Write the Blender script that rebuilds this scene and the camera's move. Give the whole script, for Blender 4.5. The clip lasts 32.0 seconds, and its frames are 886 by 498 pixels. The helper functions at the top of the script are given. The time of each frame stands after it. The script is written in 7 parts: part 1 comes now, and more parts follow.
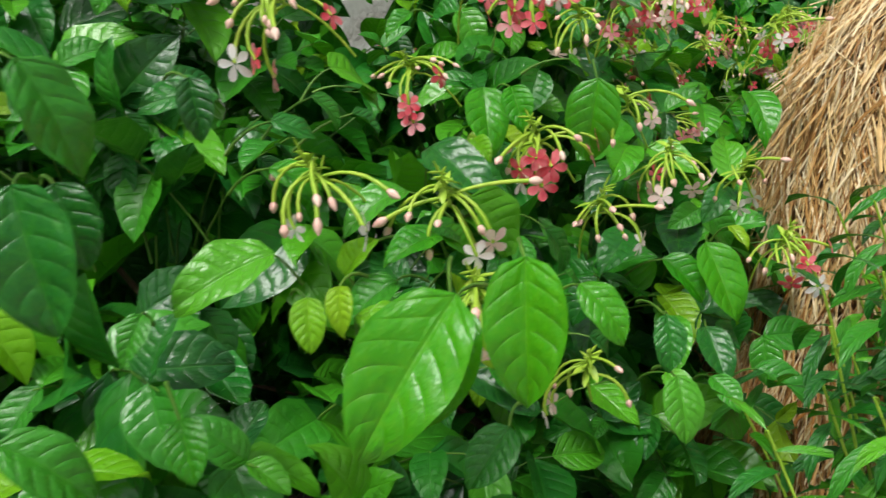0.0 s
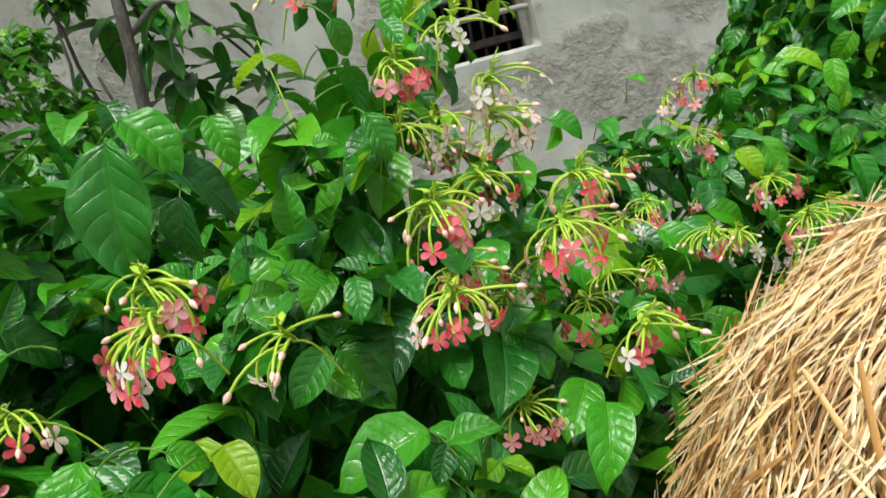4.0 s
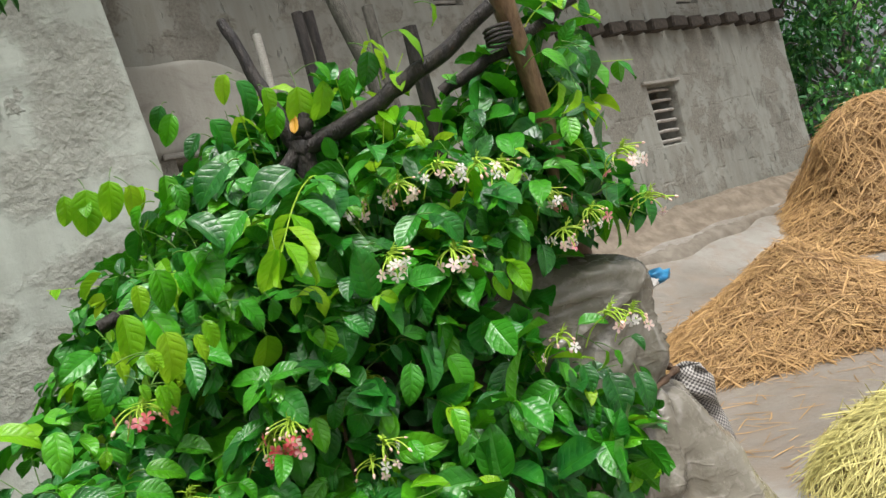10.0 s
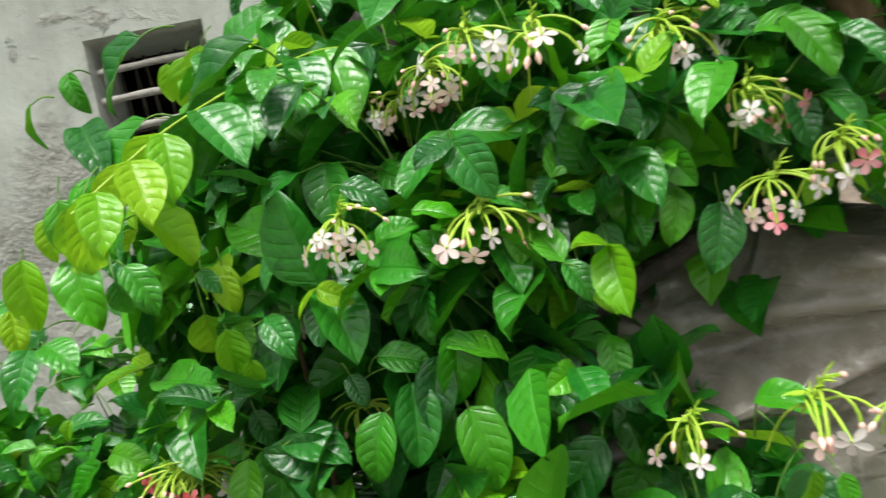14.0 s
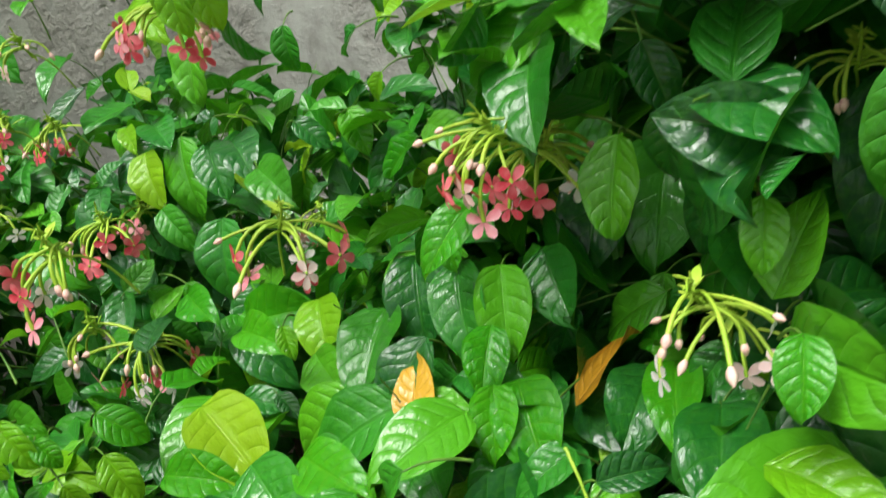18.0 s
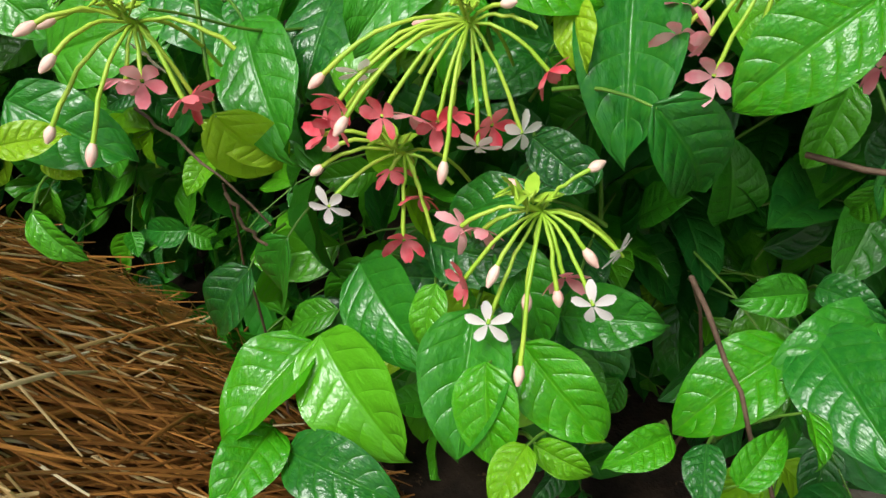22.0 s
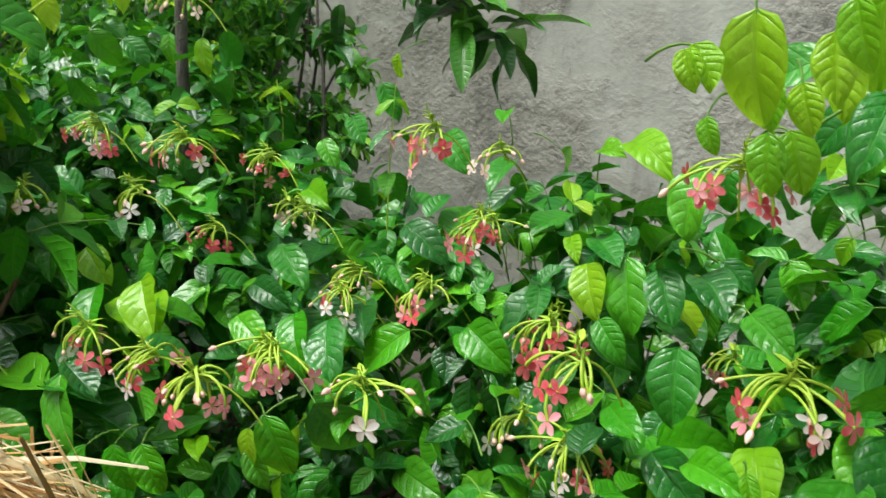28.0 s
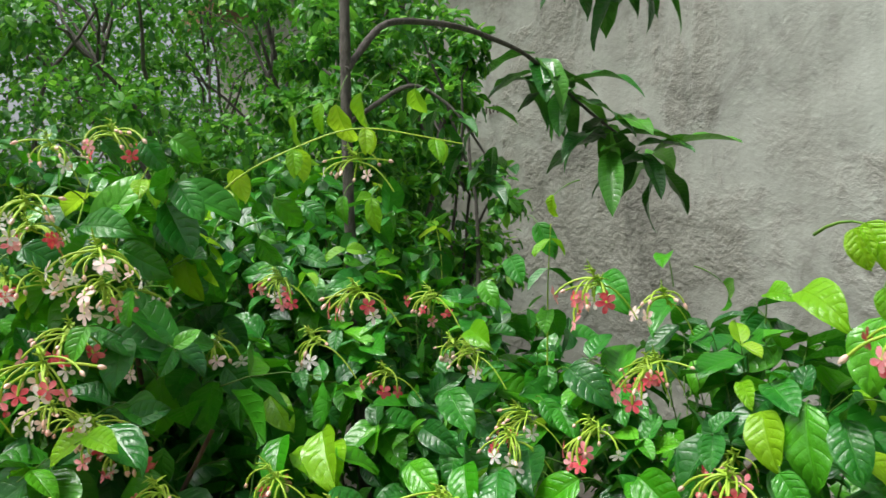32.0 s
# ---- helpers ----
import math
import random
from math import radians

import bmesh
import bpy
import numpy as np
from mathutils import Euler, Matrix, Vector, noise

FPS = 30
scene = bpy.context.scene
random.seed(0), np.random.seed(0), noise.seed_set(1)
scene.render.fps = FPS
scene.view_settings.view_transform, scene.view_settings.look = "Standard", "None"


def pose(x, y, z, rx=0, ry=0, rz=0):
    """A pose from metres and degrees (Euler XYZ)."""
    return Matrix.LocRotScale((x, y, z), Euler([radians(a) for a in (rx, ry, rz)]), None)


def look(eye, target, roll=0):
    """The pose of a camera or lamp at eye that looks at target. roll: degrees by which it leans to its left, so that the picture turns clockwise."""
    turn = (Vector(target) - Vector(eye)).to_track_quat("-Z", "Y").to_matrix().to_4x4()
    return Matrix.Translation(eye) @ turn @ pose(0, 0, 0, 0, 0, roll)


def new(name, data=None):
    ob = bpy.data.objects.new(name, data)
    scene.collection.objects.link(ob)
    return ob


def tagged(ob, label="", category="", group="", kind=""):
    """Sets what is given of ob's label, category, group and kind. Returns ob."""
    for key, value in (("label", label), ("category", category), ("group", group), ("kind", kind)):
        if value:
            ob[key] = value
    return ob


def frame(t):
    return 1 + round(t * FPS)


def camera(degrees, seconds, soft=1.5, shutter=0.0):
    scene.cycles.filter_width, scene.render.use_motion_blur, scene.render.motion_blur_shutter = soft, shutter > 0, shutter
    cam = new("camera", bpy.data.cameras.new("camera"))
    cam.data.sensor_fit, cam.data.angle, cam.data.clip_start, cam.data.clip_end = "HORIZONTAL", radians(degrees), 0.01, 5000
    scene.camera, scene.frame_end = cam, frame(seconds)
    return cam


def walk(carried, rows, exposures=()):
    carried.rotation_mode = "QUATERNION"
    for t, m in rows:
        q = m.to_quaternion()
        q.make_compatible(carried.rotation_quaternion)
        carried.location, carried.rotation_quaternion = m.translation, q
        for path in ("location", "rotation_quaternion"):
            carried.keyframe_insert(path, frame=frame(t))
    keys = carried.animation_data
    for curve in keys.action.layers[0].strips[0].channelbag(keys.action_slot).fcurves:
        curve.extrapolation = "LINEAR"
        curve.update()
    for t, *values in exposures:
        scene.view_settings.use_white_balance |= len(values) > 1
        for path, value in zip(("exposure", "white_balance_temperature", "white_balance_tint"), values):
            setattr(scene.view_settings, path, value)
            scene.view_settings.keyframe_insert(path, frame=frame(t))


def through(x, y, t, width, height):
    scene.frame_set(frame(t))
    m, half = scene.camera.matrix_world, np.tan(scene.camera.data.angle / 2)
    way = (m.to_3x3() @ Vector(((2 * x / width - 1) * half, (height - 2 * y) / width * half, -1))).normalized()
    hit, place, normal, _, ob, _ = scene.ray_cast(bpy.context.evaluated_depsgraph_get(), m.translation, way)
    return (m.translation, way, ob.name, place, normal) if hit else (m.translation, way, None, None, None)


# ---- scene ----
cam = camera(57.6, 32.0, 1.4, 0.3)
EXPOSURES = [(0.0, 0.35), (3.0, 0.6), (5.0, 0.58), (7.0, 0.50), (9.5, 0.72), (12.0, 0.86), (16.6, 0.90), (18.3, 0.75), (21.0, 0.56), (24.5, 0.58), (27.5, 0.87), (32.0, 0.85)]
PATH = [
    (0, (-0.77, -0.257, 1.223), (-0.225, 1.612, 0.762), -17.5),
    (0.5, (-0.663, -0.223, 1.221), (-0.069, 1.622, 0.727), -17.8),
    (1, (-0.536, -0.253, 1.235), (-0.018, 1.623, 0.774), -19.6),
    (1.5, (-0.428, -0.243, 1.22), (-0.03, 1.663, 0.765), -20.4),
    (2, (-0.321, -0.135, 1.233), (0.057, 1.77, 0.757), -19.8),
    (2.5, (-0.236, -0.064, 1.257), (0.13, 1.845, 0.789), -18.5),
    (4.5, (-0.032, -0.079, 1.407), (-0.002, 1.91, 1.201), -14.6),
    (5, (-0.018, -0.083, 1.424), (0.18, 1.904, 1.297), -15.2),
    (5.5, (0.004, -0.087, 1.432), (0.386, 1.875, 1.347), -15.4),
    (6, (0.026, -0.093, 1.429), (0.568, 1.831, 1.355), -15.5),
    (6.5, (0.063, -0.096, 1.422), (0.827, 1.75, 1.334), -15.3),
    (7, (0.105, -0.122, 1.431), (1.108, 1.608, 1.374), -14.9),
    (7.5, (0.141, -0.144, 1.444), (1.267, 1.509, 1.416), -14.8),
    (8, (0.195, -0.161, 1.439), (1.377, 1.452, 1.439), -14.8),
    (8.5, (0.253, -0.167, 1.419), (1.481, 1.412, 1.42), -15.0),
    (9, (0.341, -0.136, 1.436), (1.58, 1.434, 1.427), -14.9),
    (9.5, (0.512, -0.054, 1.462), (1.749, 1.518, 1.451), -15.2),
    (10, (0.64, -0.059, 1.466), (1.869, 1.519, 1.439), -15.0),
    (10.5, (0.811, -0.134, 1.469), (1.807, 1.6, 1.461), -15.1),
    (11, (0.936, -0.094, 1.464), (1.827, 1.696, 1.42), -15.3),
    (11.5, (1.06, 0.013, 1.459), (1.887, 1.833, 1.39), -15.1),
    (12, (1.266, 0.068, 1.446), (1.903, 1.953, 1.249), -14.0),
    (12.5, (1.39, 0.12, 1.461), (1.933, 2.032, 1.238), -13.2),
    (13, (1.523, 0.271, 1.46), (1.968, 2.21, 1.253), -12.0),
    (13.5, (1.614, 0.394, 1.474), (2.019, 2.339, 1.249), -11.3),
    (14, (1.721, 0.48, 1.475), (1.806, 2.472, 1.31), -11.5),
    (14.5, (1.728, 0.543, 1.461), (1.614, 2.532, 1.284), -11.4),
    (16.5, (1.683, 0.887, 1.39), (1.233, 2.819, 1.137), -9.1),
    (17, (1.652, 0.911, 1.346), (0.926, 2.735, 0.963), -9.0),
    (17.5, (1.628, 0.94, 1.321), (0.806, 2.701, 0.849), -9.5),
    (18, (1.582, 0.963, 1.277), (0.748, 2.68, 0.682), -9.7),
    (18.5, (1.538, 0.975, 1.237), (0.695, 2.637, 0.51), -10.0),
    (19, (1.516, 0.984, 1.205), (0.648, 2.563, 0.337), -10.6),
    (19.5, (1.508, 0.99, 1.184), (0.645, 2.509, 0.21), -10.7),
    (20, (1.508, 0.993, 1.161), (0.672, 2.452, 0.077), -9.8),
    (20.5, (1.501, 0.989, 1.136), (0.691, 2.399, -0.029), -8.7),
    (21, (1.495, 0.981, 1.117), (0.715, 2.352, -0.113), -6.5),
    (21.5, (1.492, 0.971, 1.099), (0.747, 2.298, -0.199), -5.8),
    (22, (1.476, 0.964, 1.097), (0.747, 2.274, -0.227), -4.4),
    (22.5, (1.457, 0.962, 1.111), (0.718, 2.272, -0.207), -2.4),
    (23, (1.452, 0.972, 1.13), (0.684, 2.328, -0.123), -1.8),
    (23.5, (1.458, 0.982, 1.152), (0.657, 2.4, -0.008), -4.1),
    (24, (1.466, 0.991, 1.166), (0.646, 2.465, 0.091), -5.3),
    (24.5, (1.472, 0.996, 1.184), (0.649, 2.548, 0.227), -4.7),
    (26.5, (1.452, 0.854, 1.311), (0.6, 2.602, 0.844), -0.2),
    (27, (1.433, 0.833, 1.323), (0.424, 2.509, 0.909), -0.5),
    (27.5, (1.407, 0.805, 1.333), (0.195, 2.354, 0.971), -0.2),
    (28, (1.389, 0.789, 1.342), (0.05, 2.243, 1.038), -0.3),
    (28.5, (1.381, 0.783, 1.353), (-0.051, 2.158, 1.105), -0.5),
    (29, (1.377, 0.761, 1.371), (-0.149, 2.041, 1.19), -0.7),
    (29.5, (1.368, 0.738, 1.389), (-0.229, 1.939, 1.305), -0.9),
    (30, (1.366, 0.713, 1.403), (-0.27, 1.863, 1.376), -0.8),
    (30.5, (1.37, 0.709, 1.413), (-0.282, 1.836, 1.441), -0.9),
    (31, (1.37, 0.721, 1.411), (-0.283, 1.845, 1.469), -1.2),
    (31.5, (1.376, 0.729, 1.414), (-0.268, 1.867, 1.399), -2.4),
    (32, (1.402, 0.749, 1.413), (-0.194, 1.954, 1.385), -3.2),
]
walk(cam, [(t, look(eye, target, roll)) for t, eye, target, roll in PATH], EXPOSURES)

# ---- world and light: a bright overcast sky after rain ----
world = bpy.data.worlds.new("sky")
scene.world = world
world.use_nodes = True
_nt = world.node_tree
_sky = _nt.nodes.new("ShaderNodeTexSky")
_sky.sky_type = "NISHITA"
_sky.sun_disc = False
_sky.sun_elevation = radians(62)
_sky.sun_rotation = radians(200)
_sky.air_density = 1.0
_sky.dust_density = 6.0
_hsv = _nt.nodes.new("ShaderNodeHueSaturation")
_hsv.inputs["Saturation"].default_value = 0.35
_nt.links.new(_sky.outputs[0], _hsv.inputs["Color"])
_nt.links.new(_hsv.outputs[0], _nt.nodes["Background"].inputs[0])
_nt.nodes["Background"].inputs[1].default_value = 0.084
sun_data = bpy.data.lights.new("sun", "SUN")
sun_data.energy = 2.3
sun_data.angle = radians(26)
sun_data.color = (1.0, 0.99, 0.95)
sun = new("sun", sun_data)
sun.matrix_world = look((0, 0, 10), (0.55, 1.6, 5.6))


# ---- materials ----
class Nodes:
    """Short hand for building one procedural material."""

    def __init__(self, name, rough=0.6, spec=0.5):
        self.mat = bpy.data.materials.new(name)
        self.mat.use_nodes = True
        self.tree = self.mat.node_tree
        self.bsdf = self.tree.nodes["Principled BSDF"]
        self.out = self.tree.nodes["Material Output"]
        self.bsdf.inputs["Roughness"].default_value = rough
        self.bsdf.inputs["Specular IOR Level"].default_value = spec

    def node(self, kind, **settings):
        n = self.tree.nodes.new(kind)
        for key, value in settings.items():
            setattr(n, key, value)
        return n

    def link(self, a, b):
        self.tree.links.new(a, b)

    def put(self, socket, value):
        if isinstance(value, bpy.types.NodeSocket):
            self.link(value, socket)
        else:
            socket.default_value = value

    def math(self, op, a, b=0.0, c=0.0, clamp=False):
        n = self.node("ShaderNodeMath", operation=op, use_clamp=clamp)
        self.put(n.inputs[0], a)
        self.put(n.inputs[1], b)
        self.put(n.inputs[2], c)
        return n.outputs[0]

    def coords(self, kind="Object"):
        return self.node("ShaderNodeTexCoord").outputs[kind]

    def mapped(self, vector, scale):
        n = self.node("ShaderNodeMapping")
        self.link(vector, n.inputs[0])
        n.inputs["Scale"].default_value = scale
        return n.outputs[0]

    def noise(self, vector, scale, detail=4.0, rough=0.55, distortion=0.0):
        n = self.node("ShaderNodeTexNoise")
        self.link(vector, n.inputs["Vector"])
        n.inputs["Scale"].default_value = scale
        n.inputs["Detail"].default_value = detail
        n.inputs["Roughness"].default_value = rough
        n.inputs["Distortion"].default_value = distortion
        return n.outputs["Fac"]

    def voronoi(self, vector, scale, feature="DISTANCE_TO_EDGE"):
        n = self.node("ShaderNodeTexVoronoi", feature=feature)
        self.link(vector, n.inputs["Vector"])
        n.inputs["Scale"].default_value = scale
        return n.outputs["Distance"]

    def ramp(self, fac, stops, mode="LINEAR"):
        n = self.node("ShaderNodeValToRGB")
        n.color_ramp.interpolation = mode
        el = n.color_ramp.elements
        while len(el) < len(stops):
            el.new(0.5)
        for e, (pos, col) in zip(el, stops):
            e.position = pos
            e.color = (*col, 1) if len(col) == 3 else col
        self.put(n.inputs[0], fac)
        return n.outputs[0]

    def mix(self, fac, a, b, blend="MIX"):
        n = self.node("ShaderNodeMix", data_type="RGBA", blend_type=blend)
        self.put(n.inputs[0], fac)
        self.put(n.inputs[6], a if isinstance(a, bpy.types.NodeSocket) else (*a, 1))
        self.put(n.inputs[7], b if isinstance(b, bpy.types.NodeSocket) else (*b, 1))
        return n.outputs[2]

    def step(self, value, lo, hi):
        n = self.node("ShaderNodeMapRange", interpolation_type="SMOOTHSTEP")
        self.put(n.inputs[0], value)
        n.inputs[1].default_value, n.inputs[2].default_value = lo, hi
        return n.outputs[0]

    def color(self, value):
        self.put(self.bsdf.inputs["Base Color"], value)

    def rough(self, value):
        self.put(self.bsdf.inputs["Roughness"], value)

    def bump(self, height, strength=0.5, distance=0.01):
        n = self.node("ShaderNodeBump")
        n.inputs["Strength"].default_value = strength
        n.inputs["Distance"].default_value = distance
        self.link(height, n.inputs["Height"])
        self.link(n.outputs[0], self.bsdf.inputs["Normal"])
        return n.outputs[0]

    def random(self, joined):
        if joined:
            return self.node("ShaderNodeNewGeometry").outputs["Random Per Island"]
        return self.node("ShaderNodeObjectInfo").outputs["Random"]


def leaf_material(name, stops, joined, glow, veins=6.5, rough=0.40, spec=0.22, through=0.16, wet=0.7):
    """Glossy wet leaf: midrib and side veins pressed in, colour varied leaf by leaf."""
    m = Nodes(name, rough, spec)
    sep = m.node("ShaderNodeSeparateXYZ")
    m.link(m.coords("UV"), sep.inputs[0])
    u = m.math("ABSOLUTE", m.math("MULTIPLY_ADD", sep.outputs[0], 2.0, -1.0))
    v = sep.outputs[1]
    arch = m.math("MULTIPLY", u, m.math("MULTIPLY_ADD", u, 0.75, 0.75))
    wave = m.math("ABSOLUTE", m.math("SINE", m.math("MULTIPLY", m.math("SUBTRACT", m.math("MULTIPLY", v, veins), arch), math.pi)))
    side = m.step(wave, 0.0, 0.22)
    rib = m.step(u, 0.0, 0.09)
    lines = m.math("MULTIPLY", side, rib)
    rnd = m.random(joined)
    base = m.ramp(rnd, stops)
    obj = m.coords("Object")
    blotch = m.noise(obj, 22.0, 2.0)
    base = m.mix(m.math("MULTIPLY", m.step(blotch, 0.35, 0.75), 0.35), base, m.mix(0.4, base, glow))
    col = m.mix(m.math("SUBTRACT", 1.0, lines), base, m.mix(0.10, base, glow))
    m.color(col)
    m.rough(m.math("MULTIPLY_ADD", blotch, 0.25, rough - 0.12))
    pucker = m.math("MULTIPLY", m.math("POWER", wave, 0.45), m.math("MULTIPLY", m.step(u, 0.0, 0.35), m.step(u, 1.1, 0.6)))
    h = m.math("ADD", m.math("MULTIPLY_ADD", pucker, 0.8, m.math("MULTIPLY", rib, 0.6)), m.math("MULTIPLY", m.noise(m.coords("UV"), 8.0, 3.0), 1.15))
    normal = m.bump(h, 0.55, 0.0032)
    m.bsdf.inputs["Coat Weight"].default_value = wet
    m.bsdf.inputs["Coat Roughness"].default_value = 0.15
    m.link(normal, m.bsdf.inputs["Coat Normal"])
    tr = m.node("ShaderNodeBsdfTranslucent")
    m.link(m.mix(0.55, base, glow), tr.inputs[0])
    m.link(normal, tr.inputs["Normal"])
    mixer = m.node("ShaderNodeMixShader")
    mixer.inputs[0].default_value = through
    m.link(m.bsdf.outputs[0], mixer.inputs[1])
    m.link(tr.outputs[0], mixer.inputs[2])
    m.link(mixer.outputs[0], m.out.inputs["Surface"])
    return m.mat


DEEP = ((0.0, (0.007, 0.072, 0.015)), (0.38, (0.014, 0.165, 0.016)), (0.72, (0.036, 0.25, 0.012)), (1.0, (0.095, 0.38, 0.010)))
LIGHT = ((0.0, (0.022, 0.27, 0.006)), (1.0, (0.060, 0.37, 0.006)))
YOUNG = ((0.0, (0.14, 0.50, 0.008)), (0.6, (0.25, 0.62, 0.012)), (1.0, (0.38, 0.66, 0.020)))
SMALL = ((0.0, (0.012, 0.11, 0.02)), (0.4, (0.035, 0.22, 0.02)), (0.75, (0.11, 0.40, 0.03)), (1.0, (0.26, 0.60, 0.04)))
MANGO = ((0.0, (0.008, 0.085, 0.012)), (0.7, (0.018, 0.155, 0.016)), (1.0, (0.07, 0.28, 0.02)))
leaf_one = leaf_material("creeper_leaf", DEEP, False, (0.11, 0.48, 0.006))
leaf_many = leaf_material("creeper_leaves", DEEP, True, (0.11, 0.48, 0.006))
young_one = leaf_material("young_leaf", YOUNG, False, (0.36, 0.56, 0.03), through=0.48)
young_many = leaf_material("young_leaves", YOUNG, True, (0.36, 0.56, 0.03), through=0.48)
small_many = leaf_material("shrub_leaves", SMALL, True, (0.14, 0.42, 0.03), veins=5.0, through=0.34)
mango_one = leaf_material("mango_leaf", MANGO, False, (0.10, 0.28, 0.02), veins=14.0)
FAR = ((0.0, (0.012, 0.085, 0.028)), (0.5, (0.030, 0.18, 0.045)), (0.85, (0.08, 0.30, 0.05)), (1.0, (0.20, 0.42, 0.06)))
far_many = leaf_material("tree_leaves", FAR, True, (0.12, 0.28, 0.05), veins=4.0, rough=0.5)
light_one = leaf_material("light_leaf", LIGHT, False, (0.25, 0.55, 0.01), through=0.3)
yellow_leaf = leaf_material("yellow_leaf", ((0.0, (0.60, 0.30, 0.02)), (1.0, (0.62, 0.36, 0.03))), False, (0.7, 0.4, 0.05))


def plain_material(name, a, b, scale, rough, spec=0.4, joined=False, bump=0.0, stretch=(1, 1, 1), variation=0.0):
    """Two tones mixed by noise, with grain and fine relief."""
    m = Nodes(name, rough, spec)
    v = m.mapped(m.coords("Object"), stretch)
    n = m.noise(v, scale, 5.0, 0.6)
    col = m.mix(m.step(n, 0.3, 0.72), a, b)
    if variation:
        rnd = m.random(joined)
        col = m.mix(variation, col, m.ramp(rnd, ((0.0, tuple(0.45 * c for c in a)), (1.0, tuple(min(1.0, 1.5 * c) for c in b)))))
    m.color(col)
    m.rough(m.math("MULTIPLY_ADD", n, 0.3, rough - 0.15))
    if bump:
        m.bump(m.noise(v, scale * 3.0, 4.0), bump, 0.01)
    return m.mat


def petal_material(name, a, b, scale, rough):
    """Thin petals that let light through."""
    m = Nodes(name, rough, 0.3)
    col = m.mix(m.step(m.noise(m.coords("Object"), scale, 3.0), 0.3, 0.7), a, b)
    m.color(col)
    tr = m.node("ShaderNodeBsdfTranslucent")
    m.link(col, tr.inputs[0])
    mixer = m.node("ShaderNodeMixShader")
    mixer.inputs[0].default_value = 0.32
    m.link(m.bsdf.outputs[0], mixer.inputs[1])
    m.link(tr.outputs[0], mixer.inputs[2])
    m.link(mixer.outputs[0], m.out.inputs["Surface"])
    return m.mat


green_stem = plain_material("green_stem", (0.26, 0.48, 0.03), (0.42, 0.58, 0.06), 40, 0.45)
twig_green = plain_material("green_twig", (0.05, 0.15, 0.015), (0.13, 0.27, 0.03), 40, 0.5)
brown_stem = plain_material("brown_stem", (0.06, 0.034, 0.020), (0.15, 0.095, 0.06), 30, 0.7, bump=0.3)
petal_white = petal_material("petal_white", (0.90, 0.82, 0.80), (0.92, 0.89, 0.87), 60, 0.5)
petal_pink = petal_material("petal_pink", (0.84, 0.22, 0.28), (0.92, 0.52, 0.54), 60, 0.5)
petal_pale = petal_material("petal_pale", (0.88, 0.62, 0.58), (0.91, 0.76, 0.71), 60, 0.5)
petal_red = petal_material("petal_red", (0.74, 0.05, 0.085), (0.87, 0.24, 0.27), 60, 0.5)
bud_pink = plain_material("bud_pink", (0.80, 0.42, 0.36), (0.86, 0.66, 0.54), 60, 0.5)


def straw_material(name, stops, rough=0.42):
    """Stalks that differ one by one, with long streaks and a faint gloss."""
    m = Nodes(name, rough, 0.5)
    tone = m.ramp(m.random(True), stops)
    n = m.noise(m.coords("Object"), 38.0, 4.0, 0.6)
    m.color(m.mix(m.math("MULTIPLY", m.step(n, 0.48, 0.72), 0.45), tone, m.mix(0.6, tone, (0.30, 0.13, 0.035))))
    m.rough(m.math("MULTIPLY_ADD", n, 0.35, rough - 0.15))
    return m.mat


straw_many = straw_material("straw", ((0.0, (0.20, 0.095, 0.028)), (0.16, (0.48, 0.25, 0.075)), (0.38, (0.65, 0.43, 0.175)), (0.7, (0.77, 0.595, 0.315)), (1.0, (0.88, 0.77, 0.53))))
straw_pale = plain_material("pale_straw", (0.66, 0.46, 0.24), (0.85, 0.70, 0.45), 20, 0.45)
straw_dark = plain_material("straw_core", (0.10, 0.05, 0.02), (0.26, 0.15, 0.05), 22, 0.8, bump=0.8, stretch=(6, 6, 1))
straw_yard = plain_material("threshed_straw", (0.24, 0.125, 0.045), (0.46, 0.29, 0.12), 5, 0.6, joined=True, variation=0.55)
straw_old = plain_material("old_straw", (0.16, 0.058, 0.013), (0.48, 0.21, 0.052), 6, 0.4, joined=True, variation=0.6)
straw_fresh = plain_material("fresh_straw", (0.40, 0.36, 0.10), (0.58, 0.52, 0.20), 5, 0.55, joined=True, variation=0.5)
bark_dark = plain_material("charred_bark", (0.012, 0.010, 0.010), (0.045, 0.036, 0.030), 18, 0.5, bump=0.7, stretch=(4, 4, 1))
bark_grey = plain_material("grey_bark", (0.060, 0.055, 0.045), (0.135, 0.125, 0.105), 24, 0.75, bump=0.7, stretch=(3, 3, 1))
bamboo = plain_material("old_bamboo", (0.11, 0.065, 0.035), (0.24, 0.15, 0.085), 12, 0.45, bump=0.35, stretch=(5, 5, 1))
bar_wood = plain_material("weathered_bar", (0.26, 0.25, 0.22), (0.40, 0.38, 0.34), 30, 0.7, bump=0.3, stretch=(1, 6, 6))
slat_wood = plain_material("grey_slat", (0.30, 0.28, 0.25), (0.42, 0.39, 0.35), 20, 0.75, bump=0.3)
# dark wood tone, also the colour of the blocks that stand for stub shadows
wood_and_shade = plain_material("dark_wood_and_shade", (0.03, 0.025, 0.02), (0.08, 0.065, 0.05), 20, 0.7, bump=0.4)
# near-black tone that stands in for the shade inside the rooms
inside_shade = plain_material("room_shade", (0.020, 0.018, 0.016), (0.035, 0.030, 0.026), 4, 0.9)
blue_cloth = plain_material("blue_plastic", (0.015, 0.15, 0.34), (0.05, 0.28, 0.50), 30, 0.35, bump=0.4)
